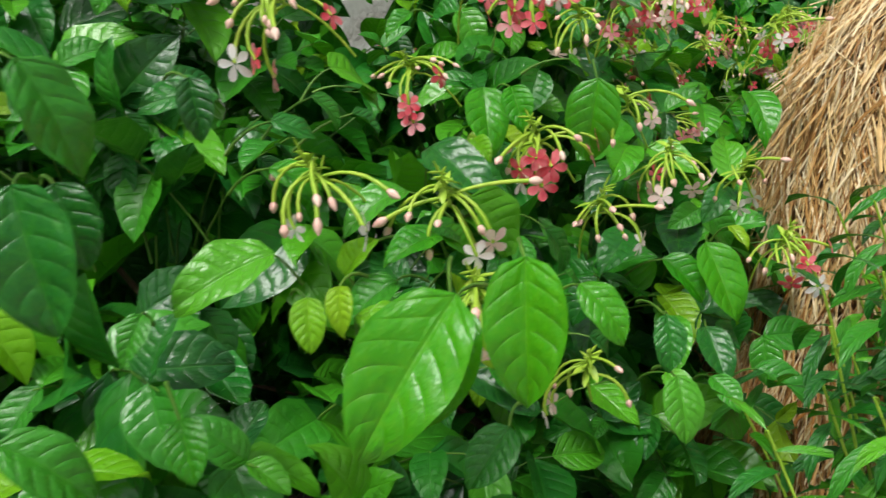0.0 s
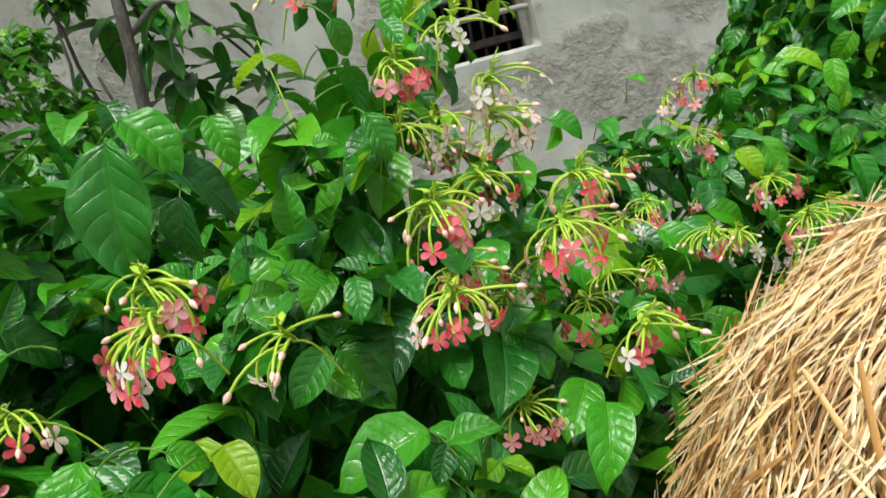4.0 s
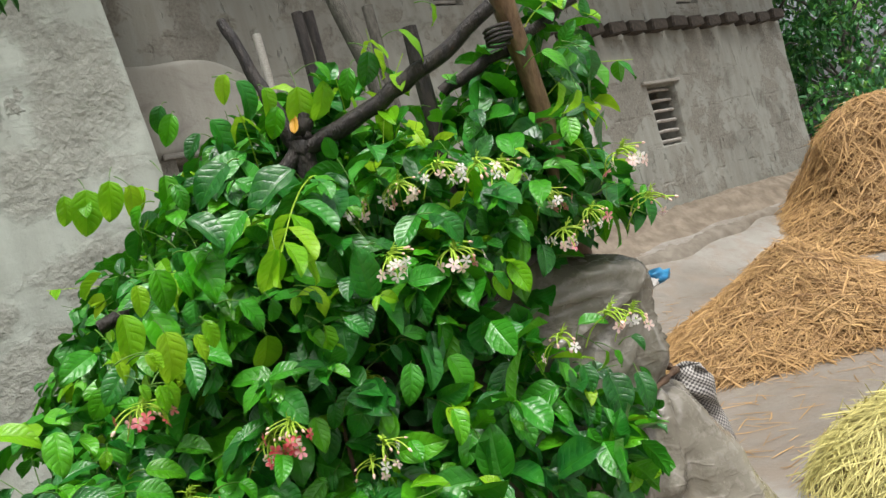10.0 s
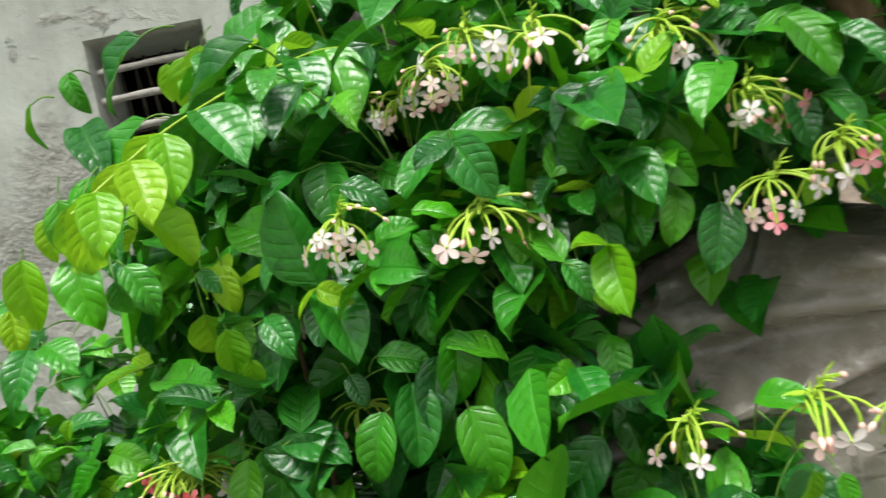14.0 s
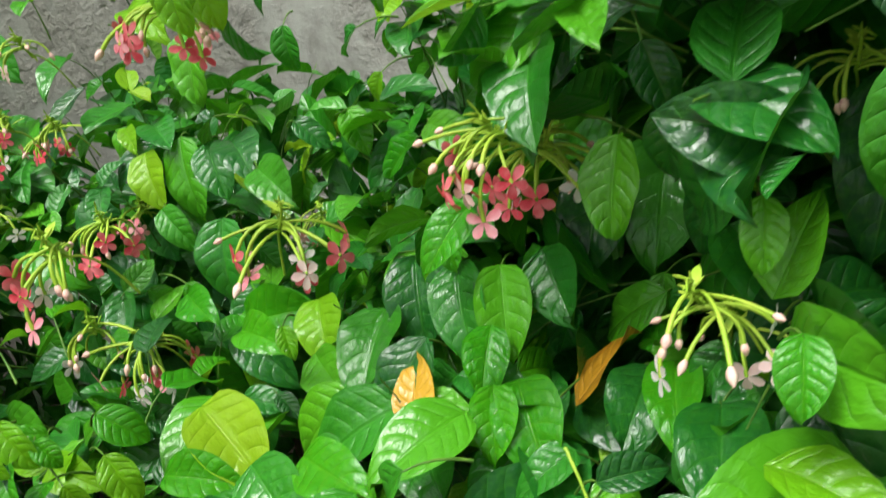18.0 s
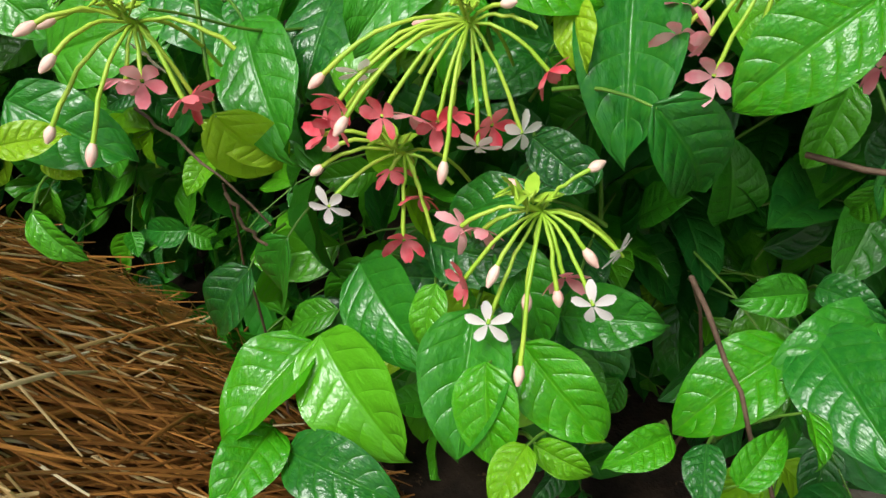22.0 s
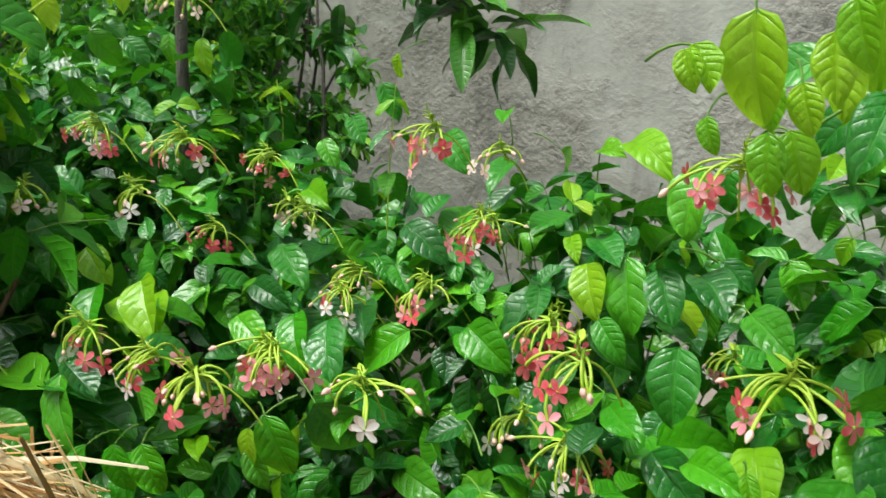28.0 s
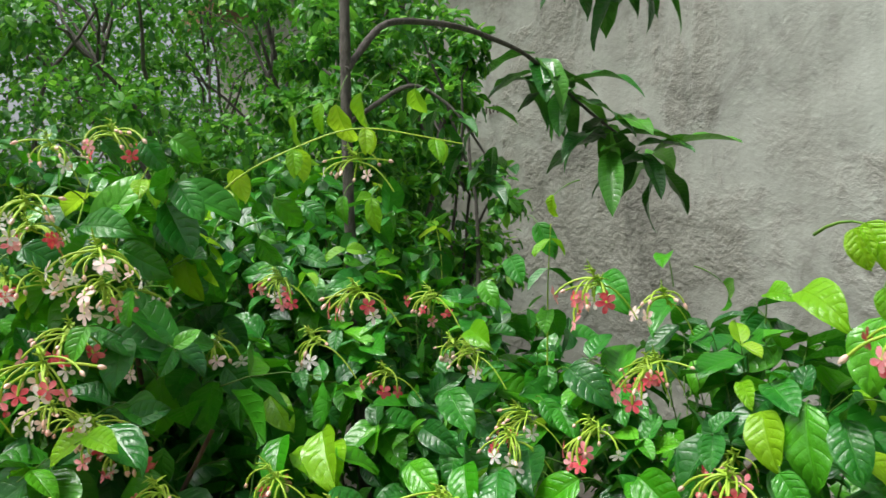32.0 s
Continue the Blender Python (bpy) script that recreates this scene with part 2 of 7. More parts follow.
white_scrap = plain_material("white_scrap", (0.55, 0.53, 0.50), (0.72, 0.70, 0.68), 40, 0.5, bump=0.4)


def wall_material(name, plaster, plaster2, mud, mud2, low, edge, patches=(), clods=0.0):
    """Mud wall: pale skim coat worn off in patches, dirtier and lumpier near the foot, with cracks."""
    m = Nodes(name, 0.9, 0.2)
    o = m.coords("Object")
    sep = m.node("ShaderNodeSeparateXYZ")
    m.link(o, sep.inputs[0])
    big = m.noise(o, 0.9, 5.0, 0.6, 0.6)
    mid = m.noise(o, 4.2, 6.0, 0.62, 0.4)
    fine = m.noise(o, 38.0, 5.0, 0.65)
    streak = m.noise(m.mapped(o, (6.0, 6.0, 0.6)), 1.2, 4.0)
    lower = m.step(m.math("MULTIPLY_ADD", mid, 1.1, sep.outputs[2]), low + 1.5, low)
    worn = m.math("MAXIMUM", m.step(m.math("MULTIPLY_ADD", mid, 0.55, m.math("MULTIPLY", big, 0.75)), edge, edge + 0.05), lower)
    leftwards = m.step(m.math("MULTIPLY_ADD", mid, 0.8, sep.outputs[0]), 0.3, -1.2)
    cloud = m.noise(o, 1.5, 6.0, 0.68, 1.0)
    run = m.noise(m.mapped(o, (5.0, 5.0, 0.45)), 1.0, 5.0, 0.65)
    worn = m.math("MAXIMUM", worn, m.math("MULTIPLY", leftwards, m.step(m.math("ADD", cloud, m.math("MULTIPLY", run, 0.6)), 0.70, 0.90)))
    for cx, cz, rx, rz in patches:
        dx = m.math("DIVIDE", m.math("SUBTRACT", sep.outputs[0], cx), rx)
        dz = m.math("DIVIDE", m.math("SUBTRACT", sep.outputs[2], cz), rz)
        far = m.math("SQRT", m.math("ADD", m.math("MULTIPLY", dx, dx), m.math("MULTIPLY", dz, dz)))
        worn = m.math("MAXIMUM", worn, m.math("MULTIPLY", m.step(m.math("MULTIPLY_ADD", mid, 1.9, far), 2.08, 1.42), 0.92))
    skim = m.mix(m.step(streak, 0.3, 0.75), plaster, plaster2)
    earth = m.mix(m.step(fine, 0.3, 0.7), mud, mud2)
    col = m.mix(worn, skim, earth)
    col = m.mix(m.math("MULTIPLY", leftwards, m.math("MULTIPLY_ADD", m.step(cloud, 0.35, 0.65), 0.40, 0.35)), col, mud)
    stain = m.math("MULTIPLY", m.step(m.noise(o, 1.9, 7.0, 0.72, 0.8), 0.50, 0.72), m.math("MULTIPLY_ADD", leftwards, 0.18, 0.55))
    col = m.mix(stain, col, tuple(0.55 * c for c in mud))
    drip = m.math("MULTIPLY", m.step(run, 0.56, 0.70), m.math("MULTIPLY", m.step(cloud, 0.42, 0.6), m.math("MULTIPLY_ADD", leftwards, 0.45, 0.15)))
    col = m.mix(drip, col, tuple(0.42 * c for c in mud))
    ridge = m.math("ABSOLUTE", m.math("SUBTRACT", m.noise(o, 1.7, 5.0, 0.55, 0.9), 0.5))
    crack = m.math("SUBTRACT", 1.0, m.step(ridge, 0.0, 0.004))
    crack = m.math("MULTIPLY", crack, m.step(m.noise(o, 1.1, 3.0), 0.72, 0.78))
    pits = m.math("MULTIPLY", m.step(m.noise(o, 11.0, 4.0, 0.6, 0.2), 0.56, 0.80), m.math("MULTIPLY_ADD", worn, 0.50, 0.22))
    col = m.mix(pits, col, tuple(0.5 * c for c in mud))
    col = m.mix(m.math("MULTIPLY", crack, 0.8), col, (0.06, 0.05, 0.04))
    m.color(col)
    lumps = m.math("MULTIPLY_ADD", m.noise(o, 7.5, 5.0, 0.62, 0.2), 1.1, m.math("MULTIPLY", m.noise(o, 22.0, 4.0, 0.6), 0.65))
    h = m.math("MULTIPLY_ADD", m.math("MULTIPLY", lumps, m.math("MULTIPLY_ADD", worn, 0.72, 0.15)), 1.0, m.math("MULTIPLY", worn, -0.45))
    h = m.math("SUBTRACT", m.math("MULTIPLY_ADD", fine, 0.07, h), m.math("MULTIPLY", crack, 0.5))
    h = m.math("SUBTRACT", h, m.math("MULTIPLY", pits, 0.35))
    if clods:
        dash = m.step(m.noise(m.mapped(o, (11.0, 11.0, 3.2)), 1.0, 3.0, 0.6, 0.3), 0.60, 0.68)
        course = m.step(m.math("ABSOLUTE", m.math("SINE", m.math("MULTIPLY_ADD", sep.outputs[2], 6.2, m.math("MULTIPLY", big, 1.6)))), 0.16, 0.0)
        joint = m.math("MAXIMUM", m.math("MULTIPLY", dash, m.step(cloud, 0.40, 0.58)), m.math("MULTIPLY", course, m.math("MULTIPLY", m.step(mid, 0.46, 0.66), 0.6)))
        h = m.math("SUBTRACT", h, m.math("MULTIPLY", joint, clods))
        m.color(m.mix(m.math("MULTIPLY", joint, 0.14), col, tuple(0.40 * c for c in mud)))
    m.bump(h, 1.0, 0.028)
    return m.mat


house_mud = wall_material("house_mud", (0.43, 0.46, 0.41), (0.350, 0.367, 0.323), (0.248, 0.250, 0.214), (0.335, 0.340, 0.300), 0.45, 0.80, ((2.05, 2.75, 0.34, 0.55), (1.45, 1.32, 0.75, 0.26), (0.9, 1.5, 0.35, 0.14), (1.6, 3.4, 0.6, 0.35), (0.1, 1.9, 0.25, 0.3), (-0.2, 3.0, 0.5, 0.25), (-0.1, 1.35, 0.5, 0.55), (-1.9, 1.3, 1.3, 0.35), (1.15, 3.05, 0.55, 0.28), (1.72, 2.30, 0.30, 0.22), (2.0, 1.75, 0.45, 0.22), (1.25, 1.62, 0.28, 0.12), (0.75, 1.48, 0.55, 0.12)))
far_mud = wall_material("far_mud", (0.305, 0.310, 0.275), (0.255, 0.252, 0.220), (0.205, 0.196, 0.166), (0.270, 0.262, 0.228), 0.5, 0.66, (), 0.6)
patch_mud = wall_material("smooth_patch", (0.40, 0.395, 0.35), (0.36, 0.35, 0.305), (0.32, 0.29, 0.25), (0.36, 0.33, 0.28), -3.0, 0.95)


def ground_material():
    m = Nodes("yard_mud", 0.5, 0.45)
    o = m.coords("Object")
    big = m.noise(o, 0.35, 5.0, 0.6, 0.5)
    mid = m.noise(o, 3.0, 6.0, 0.65)
    fine = m.noise(o, 55.0, 4.0, 0.6)
    col = m.mix(m.step(big, 0.35, 0.65), (0.185, 0.162, 0.135), (0.305, 0.292, 0.268))
    col = m.mix(m.math("MULTIPLY", m.step(mid, 0.4, 0.7), 0.6), col, (0.20, 0.155, 0.115))
    col = m.mix(m.math("MULTIPLY", m.step(fine, 0.6, 0.75), 0.35), col, (0.42, 0.38, 0.32))
    m.color(col)
    m.rough(m.math("MULTIPLY_ADD", m.step(mid, 0.35, 0.65), 0.45, 0.28))
    m.bump(m.math("MULTIPLY_ADD", fine, 0.15, mid), 0.5, 0.03)
    return m.mat


pale_lime = plain_material("pale_lime", (0.42, 0.41, 0.38), (0.58, 0.57, 0.54), 7, 0.85, bump=0.4)
yard_mud = ground_material()
kerb_mud = plain_material("kerb_mud", (0.125, 0.105, 0.080), (0.215, 0.190, 0.156), 6, 0.8, bump=0.7)
bank_mud = plain_material("bank_mud", (0.125, 0.100, 0.072), (0.235, 0.195, 0.150), 5, 0.85, bump=0.9)


def tarp_material():
    m = Nodes("grey_plastic", 0.28, 0.55)
    o = m.coords("Object")
    big = m.noise(o, 3.5, 5.0, 0.6, 0.8)
    fine = m.noise(o, 30.0, 5.0, 0.62, 0.2)
    crease = m.math("ABSOLUTE", m.math("SUBTRACT", m.noise(m.mapped(o, (1.0, 1.0, 0.45)), 6.0, 2.0, 0.5, 0.25), 0.5))
    crease2 = m.math("ABSOLUTE", m.math("SUBTRACT", m.noise(m.mapped(o, (0.5, 0.5, 1.0)), 16.0, 2.0, 0.5, 0.2), 0.5))
    col = m.mix(m.step(big, 0.3, 0.7), (0.150, 0.134, 0.102), (0.310, 0.290, 0.240))
    col = m.mix(m.math("MULTIPLY", m.step(fine, 0.58, 0.72), 0.40), col, (0.38, 0.36, 0.32))
    col = m.mix(m.math("MULTIPLY", m.step(crease, 0.02, 0.0), 0.35), col, (0.40, 0.38, 0.35))
    m.color(col)
    m.rough(m.math("MULTIPLY_ADD", m.step(fine, 0.42, 0.7), 0.30, 0.13))
    h = m.math("MULTIPLY_ADD", m.step(crease, 0.07, 0.0), 0.35, m.math("MULTIPLY", m.step(crease2, 0.06, 0.0), 0.12))
    m.bump(m.math("ADD", h, m.math("MULTIPLY_ADD", fine, 0.25, big)), 0.75, 0.013)
    return m.mat


grey_plastic = tarp_material()


def sack_material():
    """Woven sack, black and white check."""
    m = Nodes("check_sack", 0.7, 0.2)
    v = m.coords("UV")
    w = m.node("ShaderNodeTexChecker")
    m.link(v, w.inputs["Vector"])
    w.inputs["Scale"].default_value = 110.0
    w.inputs[1].default_value = (0.55, 0.53, 0.50, 1)
    w.inputs[2].default_value = (0.03, 0.03, 0.04, 1)
    n = m.noise(m.coords("Object"), 9.0, 4.0)
    sep = m.node("ShaderNodeSeparateXYZ")
    m.link(v, sep.inputs[0])
    red = m.math("MULTIPLY", m.step(sep.outputs[1], 0.22, 0.08), m.step(n, 0.4, 0.6))
    m.color(m.mix(red, m.mix(m.math("MULTIPLY", n, 0.5), w.outputs[0], (0.26, 0.23, 0.20)), (0.38, 0.05, 0.05)))
    m.bump(m.noise(m.coords("Object"), 60.0, 3.0), 0.4, 0.005)
    return m.mat


check_sack = sack_material()


# ---- mesh tools ----
class Bag:
    """Collects vertices, faces, texture coordinates and material numbers for one mesh."""

    def __init__(self):
        self.v, self.f, self.uv, self.mi, self.n = [], [], [], [], 0

    def add(self, verts, faces, uv=None, mi=0):
        verts, faces = np.asarray(verts, float), np.asarray(faces, int)
        self.v.append(verts)
        self.f.append(faces + self.n)
        self.uv.append(np.zeros((len(verts), 2)) if uv is None else np.asarray(uv, float))
        self.mi.append(np.full(len(faces), mi))
        self.n += len(verts)

    def mesh(self, name, *materials, smooth=True):
        me = bpy.data.meshes.new(name)
        verts = np.concatenate(self.v)
        loops = np.concatenate([f.ravel() for f in self.f])
        sizes = np.concatenate([np.full(len(f), f.shape[1]) for f in self.f])
        me.vertices.add(len(verts))
        me.vertices.foreach_set("co", verts.ravel())
        me.loops.add(len(loops))
        me.loops.foreach_set("vertex_index", loops)
        me.polygons.add(len(sizes))
        me.polygons.foreach_set("loop_start", np.concatenate([[0], np.cumsum(sizes)[:-1]]))
        me.polygons.foreach_set("material_index", np.concatenate(self.mi))
        me.polygons.foreach_set("use_smooth", np.full(len(sizes), smooth))
        layer = me.uv_layers.new(name="uv")
        layer.data.foreach_set("uv", np.concatenate(self.uv)[loops].ravel())
        for m in materials:
            me.materials.append(m)
        me.update(calc_edges=True)
        return me


def part(name, mesh, parent, label="", m=None):
    """Links a mesh as one part under a thing or under another part."""
    ob = new(name, mesh)
    ob.parent = parent
    if m is not None:
        ob.matrix_basis = m
    return tagged(ob, label)


def thing(name, label, category, place=(0, 0, 0), group="", kind=""):
    ob = new(name)
    ob.empty_display_size = 0.1
    ob.location = place
    return tagged(ob, label, category, group, kind)


def grid_faces(nu, nv, wrap=False):
    """Quads of a sheet of nu x nv vertices, u running fastest."""
    out = []
    for j in range(nv - 1):
        for i in range(nu if wrap else nu - 1):
            a, b = j * nu + i, j * nu + (i + 1) % nu
            out.append((a, b, b + nu, a + nu))
    return out


def tube(points, radii, sides=8):
    """Vertices of a round limb along points, ring by ring."""
    pts = np.asarray(points, float)
    radii = np.broadcast_to(np.asarray(radii, float), (len(pts),))
    tang = np.gradient(pts, axis=0)
    tang /= np.linalg.norm(tang, axis=1)[:, None] + 1e-9
    x = np.cross((0.0, 0.0, 1.0) if abs(tang[0][2]) < 0.8 else (1.0, 0.0, 0.0), tang[0])
    a = np.linspace(0, 2 * np.pi, sides, endpoint=False)
    rings = []
    for p, t, r in zip(pts, tang, radii):
        x = x - (x @ t) * t
        x /= np.linalg.norm(x) + 1e-9
        y = np.cross(t, x)
        rings.append(p + r * (np.cos(a)[:, None] * x + np.sin(a)[:, None] * y))
    return np.concatenate(rings)


def clean_tube(bag, points, radii, sides=8, mi=0):
    """A limb with both ends closed, added to a bag as quads and triangles."""
    verts = tube(points, radii, sides)
    n = len(points)
    bag.add(verts, grid_faces(sides, n, True), mi=mi)
    first, last = verts[:sides], verts[-sides:]
    fan = [(0, i + 1, (i + 1) % sides + 1) for i in range(sides)]
    bag.add(np.vstack([np.mean(first, 0), first]), [(a, c, b) for a, b, c in fan], mi=mi)
    bag.add(np.vstack([np.mean(last, 0), last]), fan, mi=mi)


def bent(a, b, bow=(0, 0, 0), n=8, wobble=0.0, rng=None):
    """Points from a to b, bowed in the middle."""
    a, b, bow = np.asarray(a, float), np.asarray(b, float), np.asarray(bow, float)
    s = np.linspace(0, 1, n)[:, None]
    p = a + (b - a) * s + bow * 4 * s * (1 - s)
    if wobble and rng is not None:
        p[1:-1] += rng.normal(0, wobble, (n - 2, 3))
    return p


def unit(v):
    v = np.asarray(v, float)
    return v / (np.linalg.norm(v, axis=-1, keepdims=True) + 1e-9)


# ---- leaves ----
def leaf_sheet(nu=5, nv=9, width=0.52, droop=0.25, fold=0.16, wave=0.03, tip=0.85, phase=0.0, twist=0.0):
    """A leaf of length 1 along +y, face up +z, base at the origin; with its texture coordinates."""
    v = np.linspace(0, 1, nv)
    u = np.linspace(-1, 1, nu)
    shape = np.sin(np.pi * np.clip(v, 0, 1) ** tip) ** 0.52
    shape = shape * (1 - 0.32 * v ** 5)
    shape[0], shape[-1] = 0.05, 0.015
    uu, vv = np.meshgrid(u, v)
    half = 0.5 * width * shape[:, None]
    x = uu * half
    ang = droop * vv * 1.6
    y = np.where(droop == 0, vv, np.sin(ang) / max(droop * 1.6, 1e-6))
    z = -(1 - np.cos(ang)) / max(droop * 1.6, 1e-6)
    z = z + fold * np.abs(uu) * half * 2.0
    z = z + wave * np.sin(vv * 13 + phase + uu * 1.5) * np.abs(uu) * shape[:, None]
    z = z + twist * uu * vv * 0.2
    verts = np.stack([x, y, z], -1).reshape(-1, 3)
    uv = np.stack([uu * 0.5 + 0.5, vv], -1).reshape(-1, 2)
    return verts, np.array(grid_faces(nu, nv)), uv


def leaf_kinds(rng, n, nu, nv, width, spread=0.08, droop=(0.05, 0.55), tip=0.85, wave=0.03):
    return [leaf_sheet(nu, nv, width + rng.uniform(-spread, spread), rng.uniform(*droop), rng.uniform(0.05, 0.32),
                       rng.uniform(0.3, 1.3) * wave, tip + rng.uniform(-0.07, 0.07), rng.uniform(0, 6), rng.uniform(-0.6, 0.6)) for _ in range(n)]


def frames_of(tips, faces_up):
    """Turns (n, 3, 3) whose columns are across, along and face of leaves."""
    y = unit(tips)
    z = faces_up - (faces_up * y).sum(-1, keepdims=True) * y
    z = unit(z)
    x = np.cross(y, z)
    return np.stack([x, y, z], -1)


def lay(bag, kinds, which, at, turns, size, mi=0):
    """Adds many leaves to one bag."""
    for k, (verts, faces, uv) in enumerate(kinds):
        pick = np.nonzero(which == k)[0]
        if not len(pick):
            continue
        pts = np.einsum("nij,vj->nvi", turns[pick] * size[pick][:, None, None], verts) + at[pick][:, None, :]
        off = np.arange(len(pick))[:, None, None] * len(verts)
        bag.add(pts.reshape(-1, 3), (faces[None] + off).reshape(-1, 4), np.tile(uv, (len(pick), 1)), mi)


def matrix_of(turn, at, size):
    m = Matrix([[*(turn[i] * size), at[i]] for i in range(3)] + [[0, 0, 0, 1]])
    return m


def soil_material():
    """Wet humus, near-black to carry the creepers' shade, with scraps of dead leaf."""
    m = Nodes("shade_soil", 0.8, 0.25)
    o = m.coords("Object")
    n = m.noise(o, 14.0, 5.0, 0.65)
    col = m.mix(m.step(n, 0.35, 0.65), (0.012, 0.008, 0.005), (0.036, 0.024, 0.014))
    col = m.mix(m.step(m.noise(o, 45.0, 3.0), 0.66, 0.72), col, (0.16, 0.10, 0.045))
    m.color(col)
    m.bump(n, 0.8, 0.02)
    return m.mat


shade_soil = soil_material()


# ---- ground ----
def ground_height(x, y):
    rise = np.clip((y - 4.9) / 2.0, 0, 1) * np.clip((x - 2.5) / 1.0, 0, 1)
    rise = 0.74 * rise * rise * (3 - 2 * rise)
    return rise + 0.018 * np.sin(1.7 * x + 0.6 * y) * np.cos(1.3 * y - 0.4 * x) + 0.008 * np.sin(6.1 * x + 2.0) * np.sin(5.3 * y)


def build_ground():
    xs = np.concatenate([[-600, -200, -60, -25, -12, -7], np.arange(-5, 17, 0.14), [18, 22, 30, 60, 200, 600]])
    ys = np.concatenate([[-600, -200, -60, -20, -8], np.arange(-3, 8, 0.14), [9, 12, 20, 60, 200, 600]])
    gx, gy = np.meshgrid(xs, ys)
    gz = ground_height(gx, gy)
    bag = Bag()
    bag.add(np.stack([gx, gy, gz], -1).reshape(-1, 3), grid_faces(len(xs), len(ys)))
    return tagged(new("ground", bag.mesh("ground", yard_mud)), "wet grey-brown mud yard after rain", "ground", kind="structure")


ground = build_ground()


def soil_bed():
    """Raised soil strip added under the creepers to darken the gaps."""
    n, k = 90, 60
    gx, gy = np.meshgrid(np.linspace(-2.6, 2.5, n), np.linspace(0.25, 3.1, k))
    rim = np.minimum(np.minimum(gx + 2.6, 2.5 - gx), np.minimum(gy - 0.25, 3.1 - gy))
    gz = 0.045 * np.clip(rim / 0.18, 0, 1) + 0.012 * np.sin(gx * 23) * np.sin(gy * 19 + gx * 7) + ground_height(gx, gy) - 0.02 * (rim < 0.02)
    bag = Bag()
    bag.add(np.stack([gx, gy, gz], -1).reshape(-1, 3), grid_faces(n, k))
    return tagged(new("ground_bed", bag.mesh("ground_bed", shade_soil)), "wet soil strip, near-black for the creepers' shade, littered with dead leaves", "soil", kind="structure")


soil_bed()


# ---- walls ----
def mud_wall(name, x0, x1, z0, z1, y, depth, cell, holes, material, label, relief, lean=0.0, taper=0.0):
    """A thick mud wall along x with openings through it; its face is uneven and its arrises are worn round."""
    xs = np.arange(x0, x1 + cell * 0.5, cell)
    zs = np.arange(z0, z1 + cell * 0.5, cell)
    for hx0, hx1, hz0, hz1 in holes:
        for val, arr in ((hx0, xs), (hx1, xs), (hz0, zs), (hz1, zs)):
            arr[np.argmin(abs(arr - val))] = val
    gx, gz = np.meshgrid(xs, zs)
    gy = np.zeros_like(gx)
    for j in range(len(zs)):
        for i in range(len(xs)):
            p = Vector((gx[j, i], 3.7, gz[j, i]))
            gy[j, i] = relief * (noise.noise(p * 1.1) * 1.4 + noise.noise(p * 3.7) * 0.6 + noise.noise(p * 6.3) * 0.25)
    gx = gx + taper * (2.45 - gz) * np.clip((gx - 1.2) / 1.1, 0, 1)
    gy += 0.03 * np.exp(-((xs[-1] - gx) / 0.05)) + lean * (gz - z0)
    keep = np.ones((len(zs) - 1, len(xs) - 1), bool)
    bag = Bag()
    verts = np.stack([gx, gy + y, gz], -1)
    for hx0, hx1, hz0, hz1 in holes:
        i0, i1 = np.argmin(abs(xs - hx0)), np.argmin(abs(xs - hx1))
        j0, j1 = np.argmin(abs(zs - hz0)), np.argmin(abs(zs - hz1))
        keep[j0:j1, i0:i1] = False
        ring = [(j0, i) for i in range(i0, i1)] + [(j, i1) for j in range(j0, j1)] + [(j1, i) for i in range(i1, i0, -1)] + [(j, i0) for j in range(j1, j0, -1)]
        edge = np.array([verts[j, i] for j, i in ring])
        mid = edge.mean(0)
        rows = [edge]
        for k, d in enumerate((0.02, 0.06, 0.15, depth)):
            row = edge + (mid - edge) * (0.03, 0.05, 0.07, 0.10)[k] * np.array([1, 0, 1])
            row[:, 1] = np.maximum(edge[:, 1], y - 0.02) + d
            rows.append(row)
        bag.add(np.concatenate(rows), [f[::-1] for f in grid_faces(len(edge), len(rows), True)])
    flat = verts.reshape(-1, 3)
    faces = [f for f, k in zip(grid_faces(len(xs), len(zs)), keep.ravel()) if k]
    bag.add(flat, faces)
    side = verts[:, -1]
    back = side.copy()
    back[:, 1] = y + depth
    steps = [side, side + (0.012, 0.03, 0), back + (0.02, 0, 0)]
    bag.add(np.concatenate(steps), [f[::-1] for f in grid_faces(len(zs), 3)])
    top = verts[-1]
    behind = top.copy()
    behind[:, 1] = y + depth
    bag.add(np.concatenate([top, behind]), grid_faces(len(xs), 2))
    left = verts[:, 0]
    lback = left.copy()
    lback[:, 1] = y + depth
    bag.add(np.concatenate([left, lback]), grid_faces(len(zs), 2))
    return tagged(new(name, bag.mesh(name, material)), label, "wall", kind="structure")


def box_mesh(name, size, material, bevel=0.0, jitter=0.0, seed=0):
    bm = bmesh.new()
    bmesh.ops.create_cube(bm, size=1, matrix=Matrix.Diagonal((*size, 1)))
    if bevel:
        bmesh.ops.bevel(bm, geom=bm.edges[:], offset=bevel, segments=2, affect="EDGES")
    if jitter:
        rng = random.Random(seed)
        for v in bm.verts:
            v.co += Vector([rng.uniform(-jitter, jitter) for _ in range(3)])
    me = bpy.data.meshes.new(name)
    bm.to_mesh(me)
    bm.free()
    me.materials.append(material)
    return me


